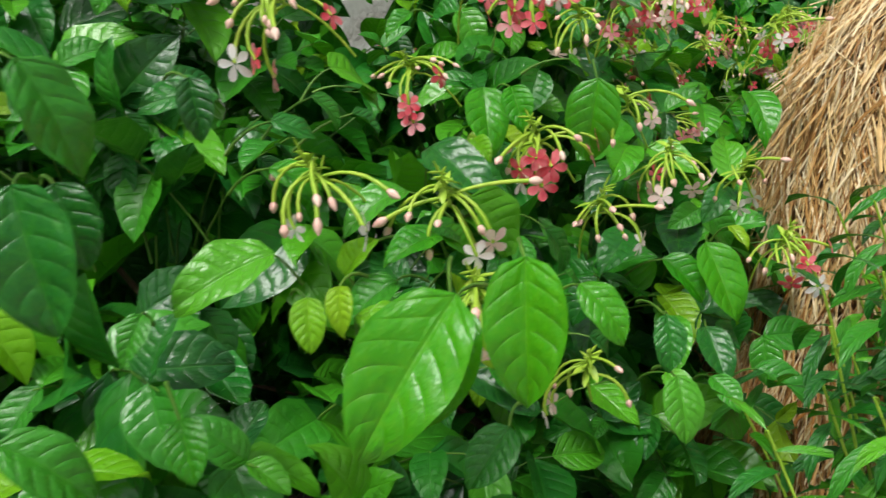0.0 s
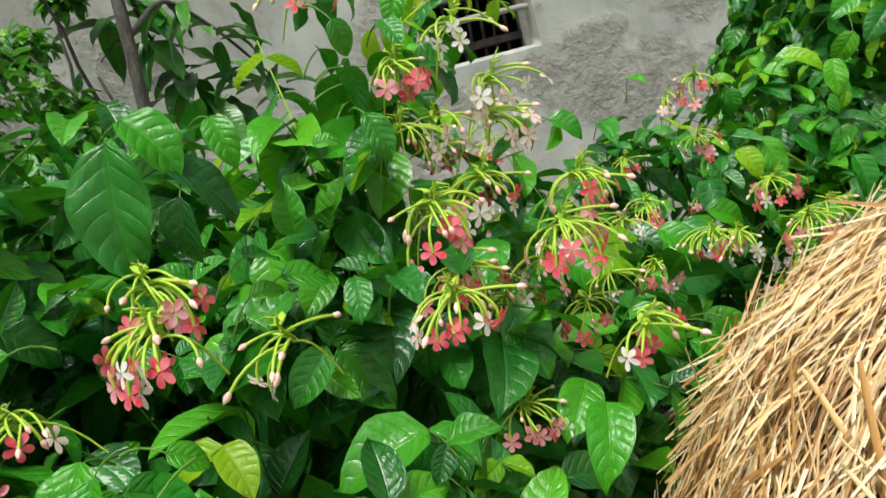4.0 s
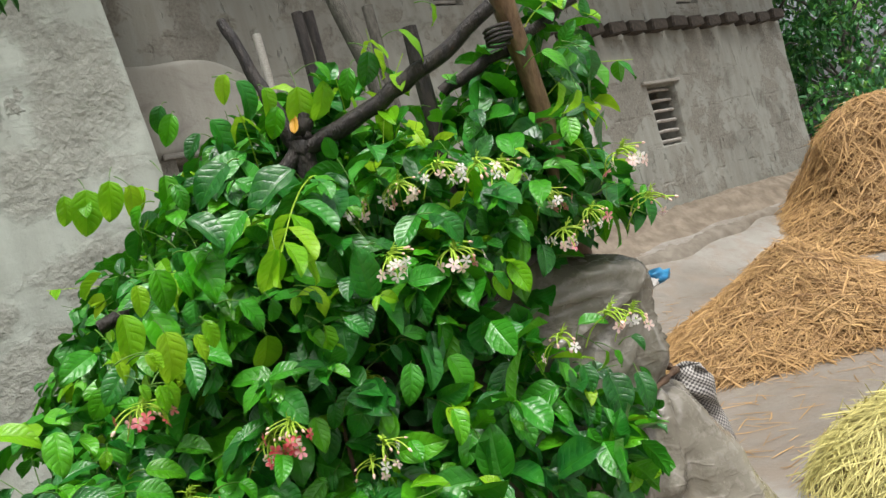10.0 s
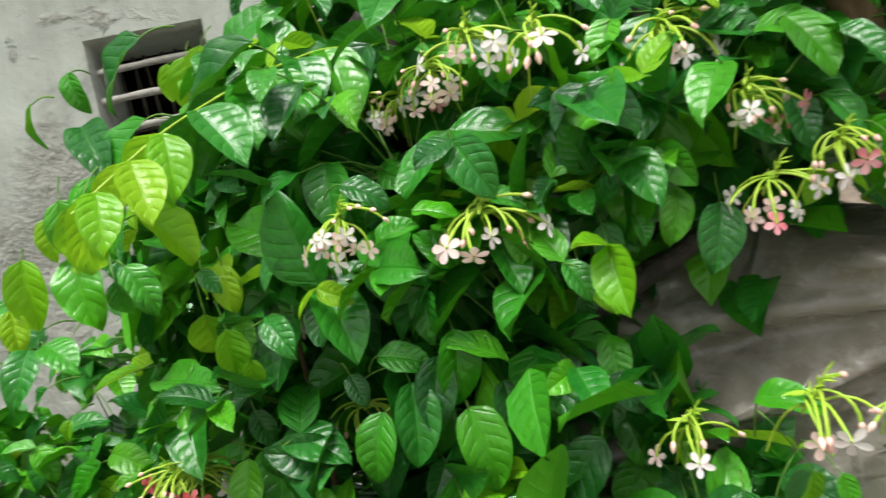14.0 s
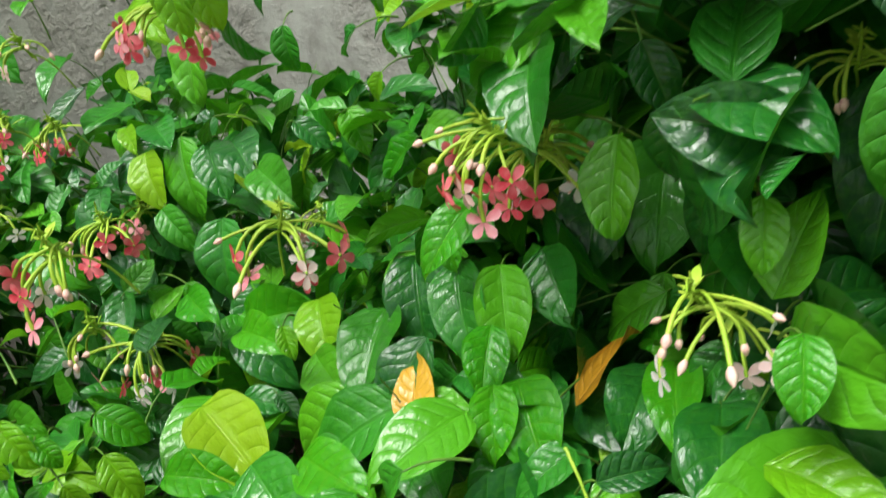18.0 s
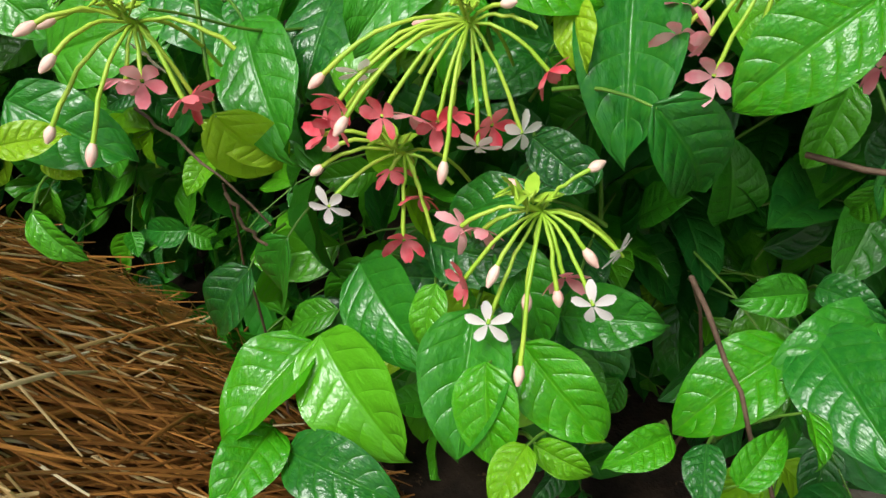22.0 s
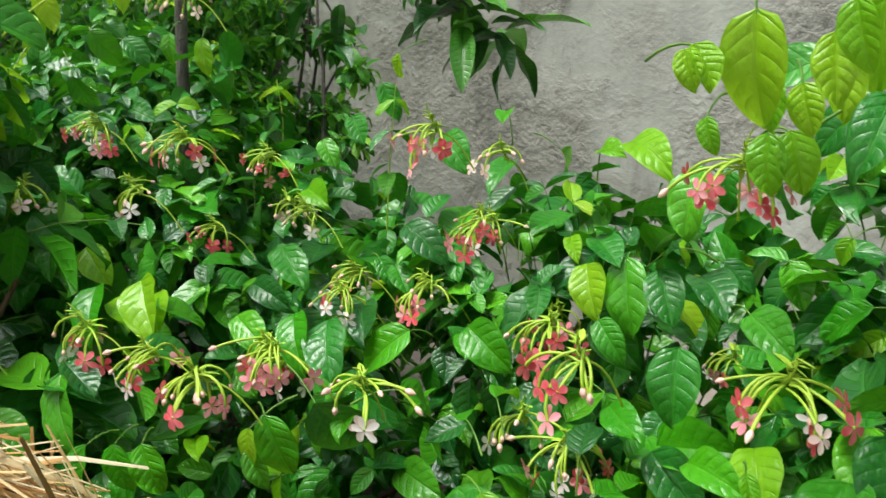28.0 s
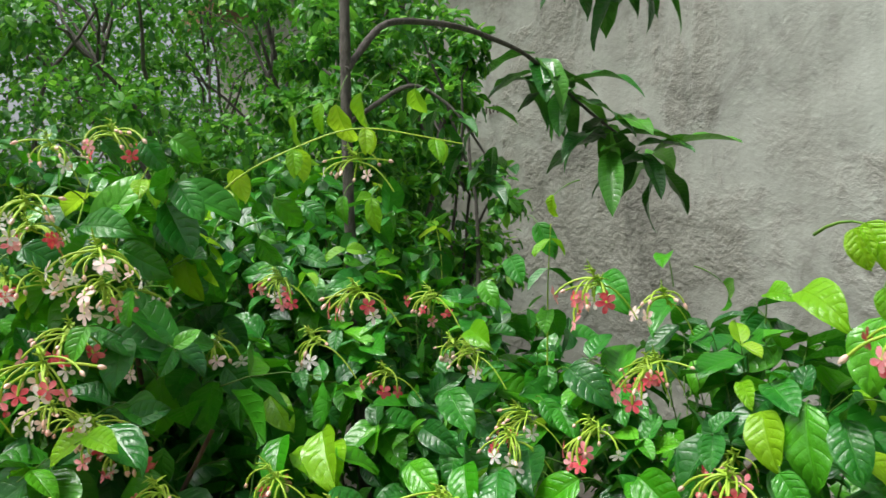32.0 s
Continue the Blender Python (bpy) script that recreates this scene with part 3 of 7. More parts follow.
HOUSE_Y, FAR_Y = 4.6, 7.0
WINDOW = (0.36, 0.95, 1.66, 2.50)
wall_house = mud_wall("wall_house", -8.0, 2.38, -0.1, 4.0, HOUSE_Y, 0.42, 0.045, [WINDOW], house_mud,
                      "pale mud-plastered house wall, worn and cracked in patches", 0.018, 0.0, 0.10)
wall_far = mud_wall("wall_far", 1.4, 14.7, 0.3, 5.6, FAR_Y, 0.45, 0.09,
                    [(8.22, 8.90, 2.08, 2.76), (10.50, 11.16, 1.90, 2.82), (3.45, 4.10, 2.00, 2.77), (6.95, 7.40, 4.10, 4.75), (11.75, 12.35, 4.00, 4.7)], far_mud,
                    "long grey-brown mud wall of a two-storey village house", 0.022, 0.0)
for nm, x0, x1, yy0, yy1, z0, z1 in (("wall_side", 1.80, 2.18, HOUSE_Y + 0.42, FAR_Y - 0.01, 0, 3.98), ("wall_end", 14.30, 14.68, FAR_Y + 0.455, 12, 0.3, 5.58)):
    ob = new(nm, box_mesh(nm, (x1 - x0, yy1 - yy0, z1 - z0), far_mud, 0.02))
    ob.location = ((x0 + x1) / 2, (yy0 + yy1) / 2, (z0 + z1) / 2)
    tagged(ob, "plain mud wall joining the house behind", "wall", kind="structure")
# roofs out of view, added to shade the upper walls
def roof_shade(name, x0, x1, y0, y1, z, rise):
    bag = Bag()
    nx, ny = 40, 14
    gx, gy = np.meshgrid(np.linspace(x0, x1, nx), np.linspace(y0, y1, ny))
    gz = z + rise * (gy - y0) / (y1 - y0) + 0.03 * np.sin(gx * 9) * np.sin(gy * 7)
    low = np.stack([gx, gy, gz], -1).reshape(-1, 3)
    bag.add(low, [f[::-1] for f in grid_faces(nx, ny)])
    bag.add(low + (0, 0, 0.22), grid_faces(nx, ny))
    rim = np.concatenate([low[:nx], low[:nx] + (0, -0.02, 0.22)])
    bag.add(rim, grid_faces(nx, 2))
    for col in (0, nx - 1):
        end = low.reshape(ny, nx, 3)[:, col]
        bag.add(np.concatenate([end, end + (0, 0, 0.22)]), grid_faces(ny, 2))
    return tagged(new(name, bag.mesh(name, straw_dark)), "unseen thatch roof slab added above the mud wall to shade it", "roof", kind="structure")


def foot_strip(name, x0, x1, y0, y1, shape, material, label, seed, nx=230, ny=16):
    """A low uneven strip of earth along the far wall, its back edge sunk into the wall."""
    gx, gv = np.meshgrid(np.linspace(x0, x1, nx), np.linspace(0, 1, ny))
    gy = y0 + (y1 - y0) * gv + (0.06 * np.sin(gx * 1.7 + seed) + 0.05 * np.sin(gx * 4.3 + 2 * seed)) * (1 - 0.6 * gv)
    gz = ground_height(gx, gy) + shape(gv)
    for j in range(1, ny):
        for i in range(nx):
            p = Vector((gx[j, i], gy[j, i] * 2.0, seed))
            gz[j, i] += (0.05 * noise.noise(p * 3.0) + 0.035 * noise.noise(p * 8.0)) * min(1.0, gv[j, i] * 4, (1 - gv[j, i]) * 5 + 0.3)
    gz[0] -= 0.05
    bag = Bag()
    bag.add(np.stack([gx, gy, gz], -1).reshape(-1, 3), grid_faces(nx, ny))
    return tagged(new(name, bag.mesh(name, material)), label, "ground", kind="structure")


foot_strip("ground_bank", 3.0, 14.25, 6.42, 7.03, lambda v: 0.30 * v * v * (3 - 2 * v), bank_mud, "crumbling brown earth bank along the foot of the mud wall", 3)
foot_strip("ground_kerb", 3.2, 13.9, 6.12, 6.36, lambda v: 0.075 * np.sin(np.pi * v) ** 0.5 - 0.03 * v, kerb_mud, "low pale mud kerb before the earth bank", 8, 230, 8)
roof_shade("roof_shade_house", -8.4, 3.3, 4.25, 7.6, 4.02, 1.2)
roof_shade("roof_shade_far", 3.4, 15.6, 5.8, 9.0, 5.62, 1.0)
# rooms behind the openings: boxes with their shade put in as near-black colour
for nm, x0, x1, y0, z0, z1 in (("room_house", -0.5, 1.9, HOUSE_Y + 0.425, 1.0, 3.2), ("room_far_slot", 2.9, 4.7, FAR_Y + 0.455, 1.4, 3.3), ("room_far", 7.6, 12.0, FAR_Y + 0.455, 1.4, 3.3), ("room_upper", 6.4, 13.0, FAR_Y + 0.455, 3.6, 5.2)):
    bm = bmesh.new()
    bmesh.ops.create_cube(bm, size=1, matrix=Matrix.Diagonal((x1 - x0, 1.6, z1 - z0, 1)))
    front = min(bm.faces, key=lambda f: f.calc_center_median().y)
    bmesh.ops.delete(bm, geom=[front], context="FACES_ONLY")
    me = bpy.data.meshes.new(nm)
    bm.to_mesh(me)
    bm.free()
    me.materials.append(inside_shade)
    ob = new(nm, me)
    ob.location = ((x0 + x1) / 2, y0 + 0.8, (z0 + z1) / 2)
    tagged(ob, "near-black box for the shade of the room behind the window opening", "room", kind="structure")
# smooth skim patch on the far wall
bag = Bag()
rng = np.random.default_rng(5)
px_, pz_ = np.meshgrid(np.linspace(2.2, 4.45, 46), np.linspace(2.80, 3.68, 24))
edge_ = np.minimum(np.minimum(px_ - 2.2, 4.45 - px_), np.minimum(pz_ - 2.80, 3.68 - pz_))
py_ = FAR_Y - 0.035 + 0.06 * np.exp(-edge_ / 0.02) + 0.006 * np.sin(px_ * 5) * np.sin(pz_ * 7)
_round = np.clip((px_ - 3.9) / 0.55, 0, 1) ** 2
pz_ = pz_ - 0.25 * _round * (pz_ - 2.80) / 0.88 + 0.015 * np.sin(px_ * 7)
bag.add(np.stack([px_, py_, pz_], -1).reshape(-1, 3), grid_faces(46, 24))
tagged(new("plaster_patch", bag.mesh("plaster_patch", patch_mud)), "smooth grey repair patch of mud plaster on the far wall", "plaster", kind="structure")


bag = Bag()
px_, pz_ = np.meshgrid(np.linspace(0, 1, 9), np.linspace(0, 1, 24))
py_ = FAR_Y - 0.03 + 0.05 * (np.abs(px_ * 2 - 1) ** 3)
bag.add(np.stack([9.02 + (0.26 - 0.17 * (1 - pz_)) * (px_ - 0.3) + 0.02 * np.sin(pz_ * 9), py_, 1.75 + 1.10 * pz_], -1).reshape(-1, 3), grid_faces(9, 24))
tagged(new("plaster_smear", bag.mesh("plaster_smear", pale_lime)), "pale run of lime plaster beside the far window", "plaster", kind="structure")


# ---- windows ----
def bar_mesh(length, radius, rng, material, name="bar"):
    bag = Bag()
    n = 9
    s = np.linspace(-0.5, 0.5, n)
    pts = np.stack([s * length, rng.normal(0, 0.003, n), 0.010 * np.cos(s * 3) + rng.normal(0, 0.0025, n)], -1)
    clean_tube(bag, pts, radius * (1 + rng.normal(0, 0.06, n)), 8)
    return bag.mesh(name, material)


def house_window():
    w = thing("window_1", "unglazed mud-wall window with four weathered wooden bars", "window", ((WINDOW[0] + WINDOW[1]) / 2, HOUSE_Y + 0.06, WINDOW[2]), kind="structure")
    rng = np.random.default_rng(11)
    width = WINDOW[1] - WINDOW[0]
    for k, z in enumerate((0.24, 0.385, 0.535, 0.685)):
        part("bar", bar_mesh(width + 0.06, 0.0185, rng, bar_wood), w, "", pose(0, 0.02 * (k % 2), z, 0, rng.uniform(-1.5, 1.5), 0))
    rail = part("inner_rail", box_mesh("inner_rail", (width + 0.1, 0.03, 0.05), wood_and_shade, 0.006), w, "dark inner rail", pose(0, 0.30, 0.42))
    part("inner_rail", rail.data, w, "", pose(0, 0.30, 0.12))
    stick = bar_mesh(0.78, 0.011, rng, wood_and_shade, "inner_stick")
    for k in range(8):
        part("inner_stick", stick, w, "", pose(-width / 2 + 0.04 + k * 0.074, 0.33, 0.42, 0, 90 + rng.uniform(-3, 3), 0))
    part("jamb_post", box_mesh("jamb_post", (0.05, 0.05, 0.82), bar_wood, 0.01), w, "", pose(width / 2 - 0.035, 0.10, 0.42))
    return w


house_window()


def far_window(number, x0, x1, z0, z1, slats):
    w = thing("window_%d" % number, "small far window with pale wooden slats", "window", ((x0 + x1) / 2, FAR_Y + 0.12, z0), kind="structure")
    rng = np.random.default_rng(number)
    for k in range(slats):
        part("slat", bar_mesh(x1 - x0 + 0.05, 0.026, rng, slat_wood, "slat"), w, "", pose(0, 0, (k + 0.5) * (z1 - z0) / slats))
    part("lintel", box_mesh("lintel", (x1 - x0 + 0.25, 0.10, 0.05), bar_wood, 0.01), w, "", pose(0, -0.12, z1 - z0 + 0.03))
    return w


far_window(2, 8.22, 8.90, 2.08, 2.76, 6)
far_window(3, 10.50, 11.16, 1.90, 2.82, 6)
far_window(4, 3.45, 4.10, 2.00, 2.77, 3)
far_window(5, 11.75, 12.35, 4.00, 4.70, 4)
far_window(6, 6.95, 7.40, 4.10, 4.75, 4)


# ---- dark blocks for the shadows under the upper floor's projecting stubs ----
stub_shadows = thing("stub_shadows", "row of dark blocks for the shadows under projecting stubs of the upper storey", "timber", (9, FAR_Y, 3.6), kind="structure")
joist = box_mesh("joist_end", (0.34, 0.26, 0.16), wood_and_shade, 0.015, 0.012, 3)
rng = np.random.default_rng(8)
for k in range(13):
    x = 8.5 + k * 0.49 + rng.uniform(-0.06, 0.06)
    part("joist_end", joist, stub_shadows, "", Matrix.Translation((x - 9, -0.06, rng.uniform(-0.03, 0.03) + 0.006 * x)) @ Matrix.Rotation(radians(rng.uniform(-5, 5)), 4, "Y"))


# ---- straw ----
def straws(bag, base, along, normal, length, width, rng, bend=0.25, mi=0, segs=3):
    """Many flattened stalks: n ribbons folded to a shallow roof section, three wide, along given ways."""
    n = len(base)
    along, normal = unit(along), unit(normal)
    across = unit(np.cross(along, normal))
    up = np.cross(across, along)
    curl = rng.normal(0, bend, (n, 1, 1))
    side = rng.normal(0, bend * 0.6, (n, 1, 1))
    s = np.linspace(-0.5, 0.5, segs + 1)[None, :, None]
    L = length[:, None, None]
    mid = base[:, None, :] + along[:, None, :] * s * L + up[:, None, :] * (curl * (0.12 - s * s) * L) + across[:, None, :] * (side * (s * s - 0.1) * L)
    taper = 1.0 - 0.5 * np.abs(s) * 2
    w = width[:, None, None] * taper
    a = mid - across[:, None, :] * w * 0.5
    b = mid + up[:, None, :] * w * 0.4
    c = mid + across[:, None, :] * w * 0.5
    verts = np.stack([a, b, c], 2).reshape(n, -1, 3)
    f = np.array(grid_faces(3, segs + 1))
    off = np.arange(n)[:, None, None] * verts.shape[1]
    bag.add(verts.reshape(-1, 3), (f[None] + off).reshape(-1, 4), mi=mi)


def dome_radius(z, profile):
    zs, rs = zip(*profile)
    return np.interp(z, zs, rs)


def heap(name, label, category, centre, profile, count, length, width, core, skin, seed, wild=0.35, lumps=0.05, squash=(1.0, 1.0), stray=0.02, turn=0.0, old=None):
    """A heap of straw: a dark core and a coat of separate stalks that run down its slopes."""
    rng = np.random.default_rng(seed)
    cx, cy, cz = centre
    top = profile[-1][0]
    t = thing(name, label, category, centre)
    nth, nz = 48, 22
    th = np.linspace(0, 2 * np.pi, nth, endpoint=False)
    zz = top * (1 - (1 - np.linspace(0, 1, nz)) ** 1.7)

    def radius(z, a):
        r = dome_radius(z, profile)
        return r * (1 + lumps * np.sin(3 * a + 1.3 * seed + 2 * z) + 0.6 * lumps * np.sin(5 * a + 5 * z + seed))
    gth, gz = np.meshgrid(th, zz)
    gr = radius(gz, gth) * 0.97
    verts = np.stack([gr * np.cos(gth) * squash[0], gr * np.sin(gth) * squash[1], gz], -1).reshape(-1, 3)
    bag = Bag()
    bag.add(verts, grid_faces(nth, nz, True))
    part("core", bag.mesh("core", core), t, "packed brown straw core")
    # area-weighted places on the skin
    zt = np.linspace(0.0, top, 200)
    rt = dome_radius(zt, profile)
    area = rt * np.hypot(np.gradient(zt), np.gradient(rt)) + 1e-6
    z = np.interp(rng.uniform(0, 1, count), np.cumsum(area) / area.sum(), zt)
    a = rng.uniform(0, 2 * np.pi, count)
    r = radius(z, a)
    dz = 0.01
    slope = (dome_radius(np.minimum(z + dz, top), profile) - dome_radius(np.maximum(z - dz, 0), profile)) / (np.minimum(z + dz, top) - np.maximum(z - dz, 0))
    out = np.stack([np.cos(a), np.sin(a), -slope], -1)
    out = unit(out)
    down = unit(np.stack([slope * -np.cos(a), slope * -np.sin(a), -np.ones(count)], -1))
    around = np.stack([-np.sin(a), np.cos(a), np.zeros(count)], -1)
    k = rng.normal(0, wild, count)[:, None] + turn
    way = unit(down + around * k + out * rng.normal(0.05, 0.10, count)[:, None])
    base = np.stack([r * np.cos(a) * squash[0], r * np.sin(a) * squash[1], z], -1) + out * rng.uniform(-0.01, stray, count)[:, None]
    bag = Bag()
    aged = rng.uniform(0, 1, count) < (np.clip((0.90 - z) / 0.34, 0, 1) * np.clip(0.65 + 0.9 * np.cos(a - 0.75), 0.30, 0.93) if old else np.zeros(count))
    lengths, widths = rng.uniform(*length, count), rng.uniform(*width, count)
    straws(bag, base[~aged], way[~aged], out[~aged], lengths[~aged], widths[~aged], rng)
    if old:
        under = Bag()
        straws(under, base[aged], way[aged], out[aged], lengths[aged], widths[aged], rng)
        part("old_straw", under.mesh("old_straw", old), t, "rain-soaked brown stalks low on the stack")["kind"] = "stuff"
    m = count // 14
    pick = rng.integers(0, count, m)
    if old:
        pick = pick[z[pick] > 0.88]
        m = len(pick)
    straws(bag, base[pick] + out[pick] * 0.006, way[pick] + rng.normal(0, 0.2, (m, 3)), out[pick], rng.uniform(*length, m), width[1] * rng.uniform(1.2, 2.2, m), rng)
    part("straw_coat", bag.mesh("straw_coat", skin), t, "loose golden stalks")["kind"] = "stuff"
    return t


HAY = (0.645, 0.687, 0.0)
HAY_PROFILE = ((0.0, 0.88), (0.3, 0.79), (0.5, 0.675), (0.62, 0.59), (0.75, 0.52), (0.90, 0.435), (1.00, 0.375), (1.08, 0.28), (1.13, 0.185), (1.16, 0.10), (1.175, 0.01))
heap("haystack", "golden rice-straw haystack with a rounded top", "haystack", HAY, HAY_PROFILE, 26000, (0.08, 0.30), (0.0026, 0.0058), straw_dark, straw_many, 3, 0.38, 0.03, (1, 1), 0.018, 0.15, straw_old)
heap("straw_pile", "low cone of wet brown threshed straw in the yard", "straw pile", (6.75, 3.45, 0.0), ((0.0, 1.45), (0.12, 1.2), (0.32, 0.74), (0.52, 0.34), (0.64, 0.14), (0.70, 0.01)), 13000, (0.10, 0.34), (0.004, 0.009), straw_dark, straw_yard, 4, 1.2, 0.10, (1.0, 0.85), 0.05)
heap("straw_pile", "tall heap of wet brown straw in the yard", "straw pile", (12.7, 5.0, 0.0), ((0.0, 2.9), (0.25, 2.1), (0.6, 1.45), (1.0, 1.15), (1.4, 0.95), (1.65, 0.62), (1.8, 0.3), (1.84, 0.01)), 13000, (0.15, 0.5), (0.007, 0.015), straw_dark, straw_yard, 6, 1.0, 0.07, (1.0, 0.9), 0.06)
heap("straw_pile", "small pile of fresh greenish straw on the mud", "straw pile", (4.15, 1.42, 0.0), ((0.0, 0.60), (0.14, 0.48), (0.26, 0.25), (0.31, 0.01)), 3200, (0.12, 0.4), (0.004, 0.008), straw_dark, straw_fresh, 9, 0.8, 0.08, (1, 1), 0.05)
# stray stalks on the yard
rng = np.random.default_rng(14)
n = 1500
sx = rng.uniform(2.6, 11.0, n)
sy = rng.uniform(0.2, 5.5, n)
sz = ground_height(sx, sy) + 0.006
ang = rng.uniform(0, np.pi, n)
bag = Bag()
straws(bag, np.stack([sx, sy, sz], -1), np.stack([np.cos(ang), np.sin(ang), 0 * ang], -1), np.tile([0.0, 0.0, 1.0], (n, 1)), rng.uniform(0.05, 0.3, n), rng.uniform(0.004, 0.009, n), rng, 0.05)
tagged(new("straw_litter", bag.mesh("straw_litter", straw_yard)), "scattered straw stalks lying on wet mud", "straw", kind="stuff")
# a few long stalks that stick up from the haystack
stalks = thing("loose_stalks", "dry stalks sticking up out of the haystack top", "straw", (HAY[0], HAY[1], 1.2))
rng = np.random.default_rng(21)
for k in range(4):
    bag = Bag()
    a, r0 = rng.uniform(0, 6.28), rng.uniform(0, 0.25)
    foot = np.array([r0 * np.cos(a), r0 * np.sin(a), -0.06 - r0 * 0.2])
    tip = foot + np.array([rng.normal(0, 0.07), rng.normal(0, 0.07), rng.uniform(0.08, 0.20)])
    if k == 0:
        foot, tip = np.array([0.05, 0.03, -0.03]), np.array([0.07, 0.04, 0.15])
    clean_tube(bag, bent(foot, tip, (0.01, 0.01, 0), 6), np.linspace(0.0028, 0.0012, 6) * (1.6 if k == 0 else 1), 5)
    part("stalk", bag.mesh("stalk", straw_pale), stalks)


# ---- flowers of the creeper ----
def petal_fan(centre, way, rng, length=0.0128, width=0.0074, back=0.25):
    """Five narrow petals round a point, open towards way."""
    way = unit(way)
    x = unit(np.cross(way, (0.31, 0.87, 0.38)))
    y = np.cross(way, x)
    out = []
    for k in range(5):
        a = 2 * np.pi * k / 5 + rng.uniform(-0.12, 0.12)
        d = np.cos(a) * x + np.sin(a) * y
        s = np.cross(way, d)
        vv = np.linspace(0, 1, 5)
        w = width * 0.5 * np.array([0.22, 0.62, 0.95, 1.0, 0.42])
        lift = rng.uniform(min(-0.1, back), max(-0.1, back))
        ln = length * rng.uniform(0.9, 1.1)
        rows = []
        for v, ww in zip(vv, w):
            c = centre + d * (0.001 + ln * v) - way * (lift * ln * v * v)
            rows += [c - s * ww + way * 0.0006, c, c + s * ww + way * 0.0006]
        out.append(np.array(rows))
    return out


PETAL_FACES = np.array(grid_faces(3, 5))


def flower_mesh(rng, droop, length, petal, bud=False, name="flower"):
    """One long thin floral tube that leaves the hub along +x and bends down, with a star or a bud at its end."""
    n = 7
    a0, a1 = radians(rng.uniform(5, 35)), -droop
    ang = np.linspace(a0, a1, n)
    step = length / (n - 1)
    pts = np.zeros((n, 3))
    for i in range(1, n):
        pts[i] = pts[i - 1] + step * np.array([np.cos(ang[i]), 0.12 * np.sin(3.0 * i / n + length * 900), np.sin(ang[i])])
    bag = Bag()
    bag.add(tube(pts, np.linspace(0.0013, 0.0018, n), 5), grid_faces(5, n, True), mi=0)
    way = unit(pts[-1] - pts[-2])
    if bud:
        m = 6
        s = np.linspace(0, 1, m)
        ln = rng.uniform(0.009, 0.014)
        clean_tube(bag, pts[-1] + way * (s * ln)[:, None], 0.0030 * np.sin(np.pi * (0.12 + 0.86 * s)) + 0.0003, 6, 1)
    else:
        for verts in petal_fan(pts[-1], way * 0.5 + rng.normal(0, 0.4, 3) + (0.8, 0, 0.45), rng, width=0.0070 if petal is petal_white else 0.0080):
            bag.add(verts, PETAL_FACES, mi=1)
    return bag.mesh(name, green_stem, petal)


frng = np.random.default_rng(77)
DROOPS = [radians(d) for d in (15, 45, 70, 85, 95)]
FLOWERS = {k: [flower_mesh(frng, d, frng.uniform(0.052, 0.072), m) for d in DROOPS[1:] for _ in (0, 1)] for k, m in (("white", petal_white), ("pale", petal_pale), ("pink", petal_pink), ("red", petal_red))}
BUDS = [flower_mesh(frng, d, frng.uniform(0.030, 0.066), bud_pink, True, "bud") for d in DROOPS[:4] for _ in (0, 1)]


def hub_mesh(rng):
    """Stalk of a cluster with its small green bracts and unripe buds."""
    bag = Bag()
    clean_tube(bag, bent((-0.055, 0.012, -0.055), (0, 0, 0), (0, 0, 0.012), 6), 0.0012, 5)
    tip = np.array([0.022, 0, 0.03])
    clean_tube(bag, bent((0, 0, 0), tip, (0.004, 0, 0), 5), np.linspace(0.0018, 0.0009, 5), 5)
    for k in range(16):
        s = rng.uniform(0.1, 1.0)
        c = tip * s
        d = unit(rng.normal(0, 1, 3) + (0.6, 0, 0.8))
        ln = rng.uniform(0.006, 0.016)
        clean_tube(bag, np.array([c, c + d * ln * 0.6, c + d * ln]), (0.0006, 0.0012, 0.0004), 4)
    kinds = [leaf_sheet(3, 5, 0.34, 0.3, 0.1, 0.0)]
    m = 5
    at = tip * rng.uniform(0, 0.8, (m, 1))
    ways = unit(rng.normal(0, 1, (m, 3)) + (0.3, 0, 0.1))
    lay(bag, kinds, np.zeros(m, int), at, frames_of(ways, np.tile([0.1, 0.0, 1.0], (m, 1))), rng.uniform(0.012, 0.026, m))
    return bag.mesh("flower_stalk", green_stem)


HUBS = [hub_mesh(frng) for _ in range(4)]


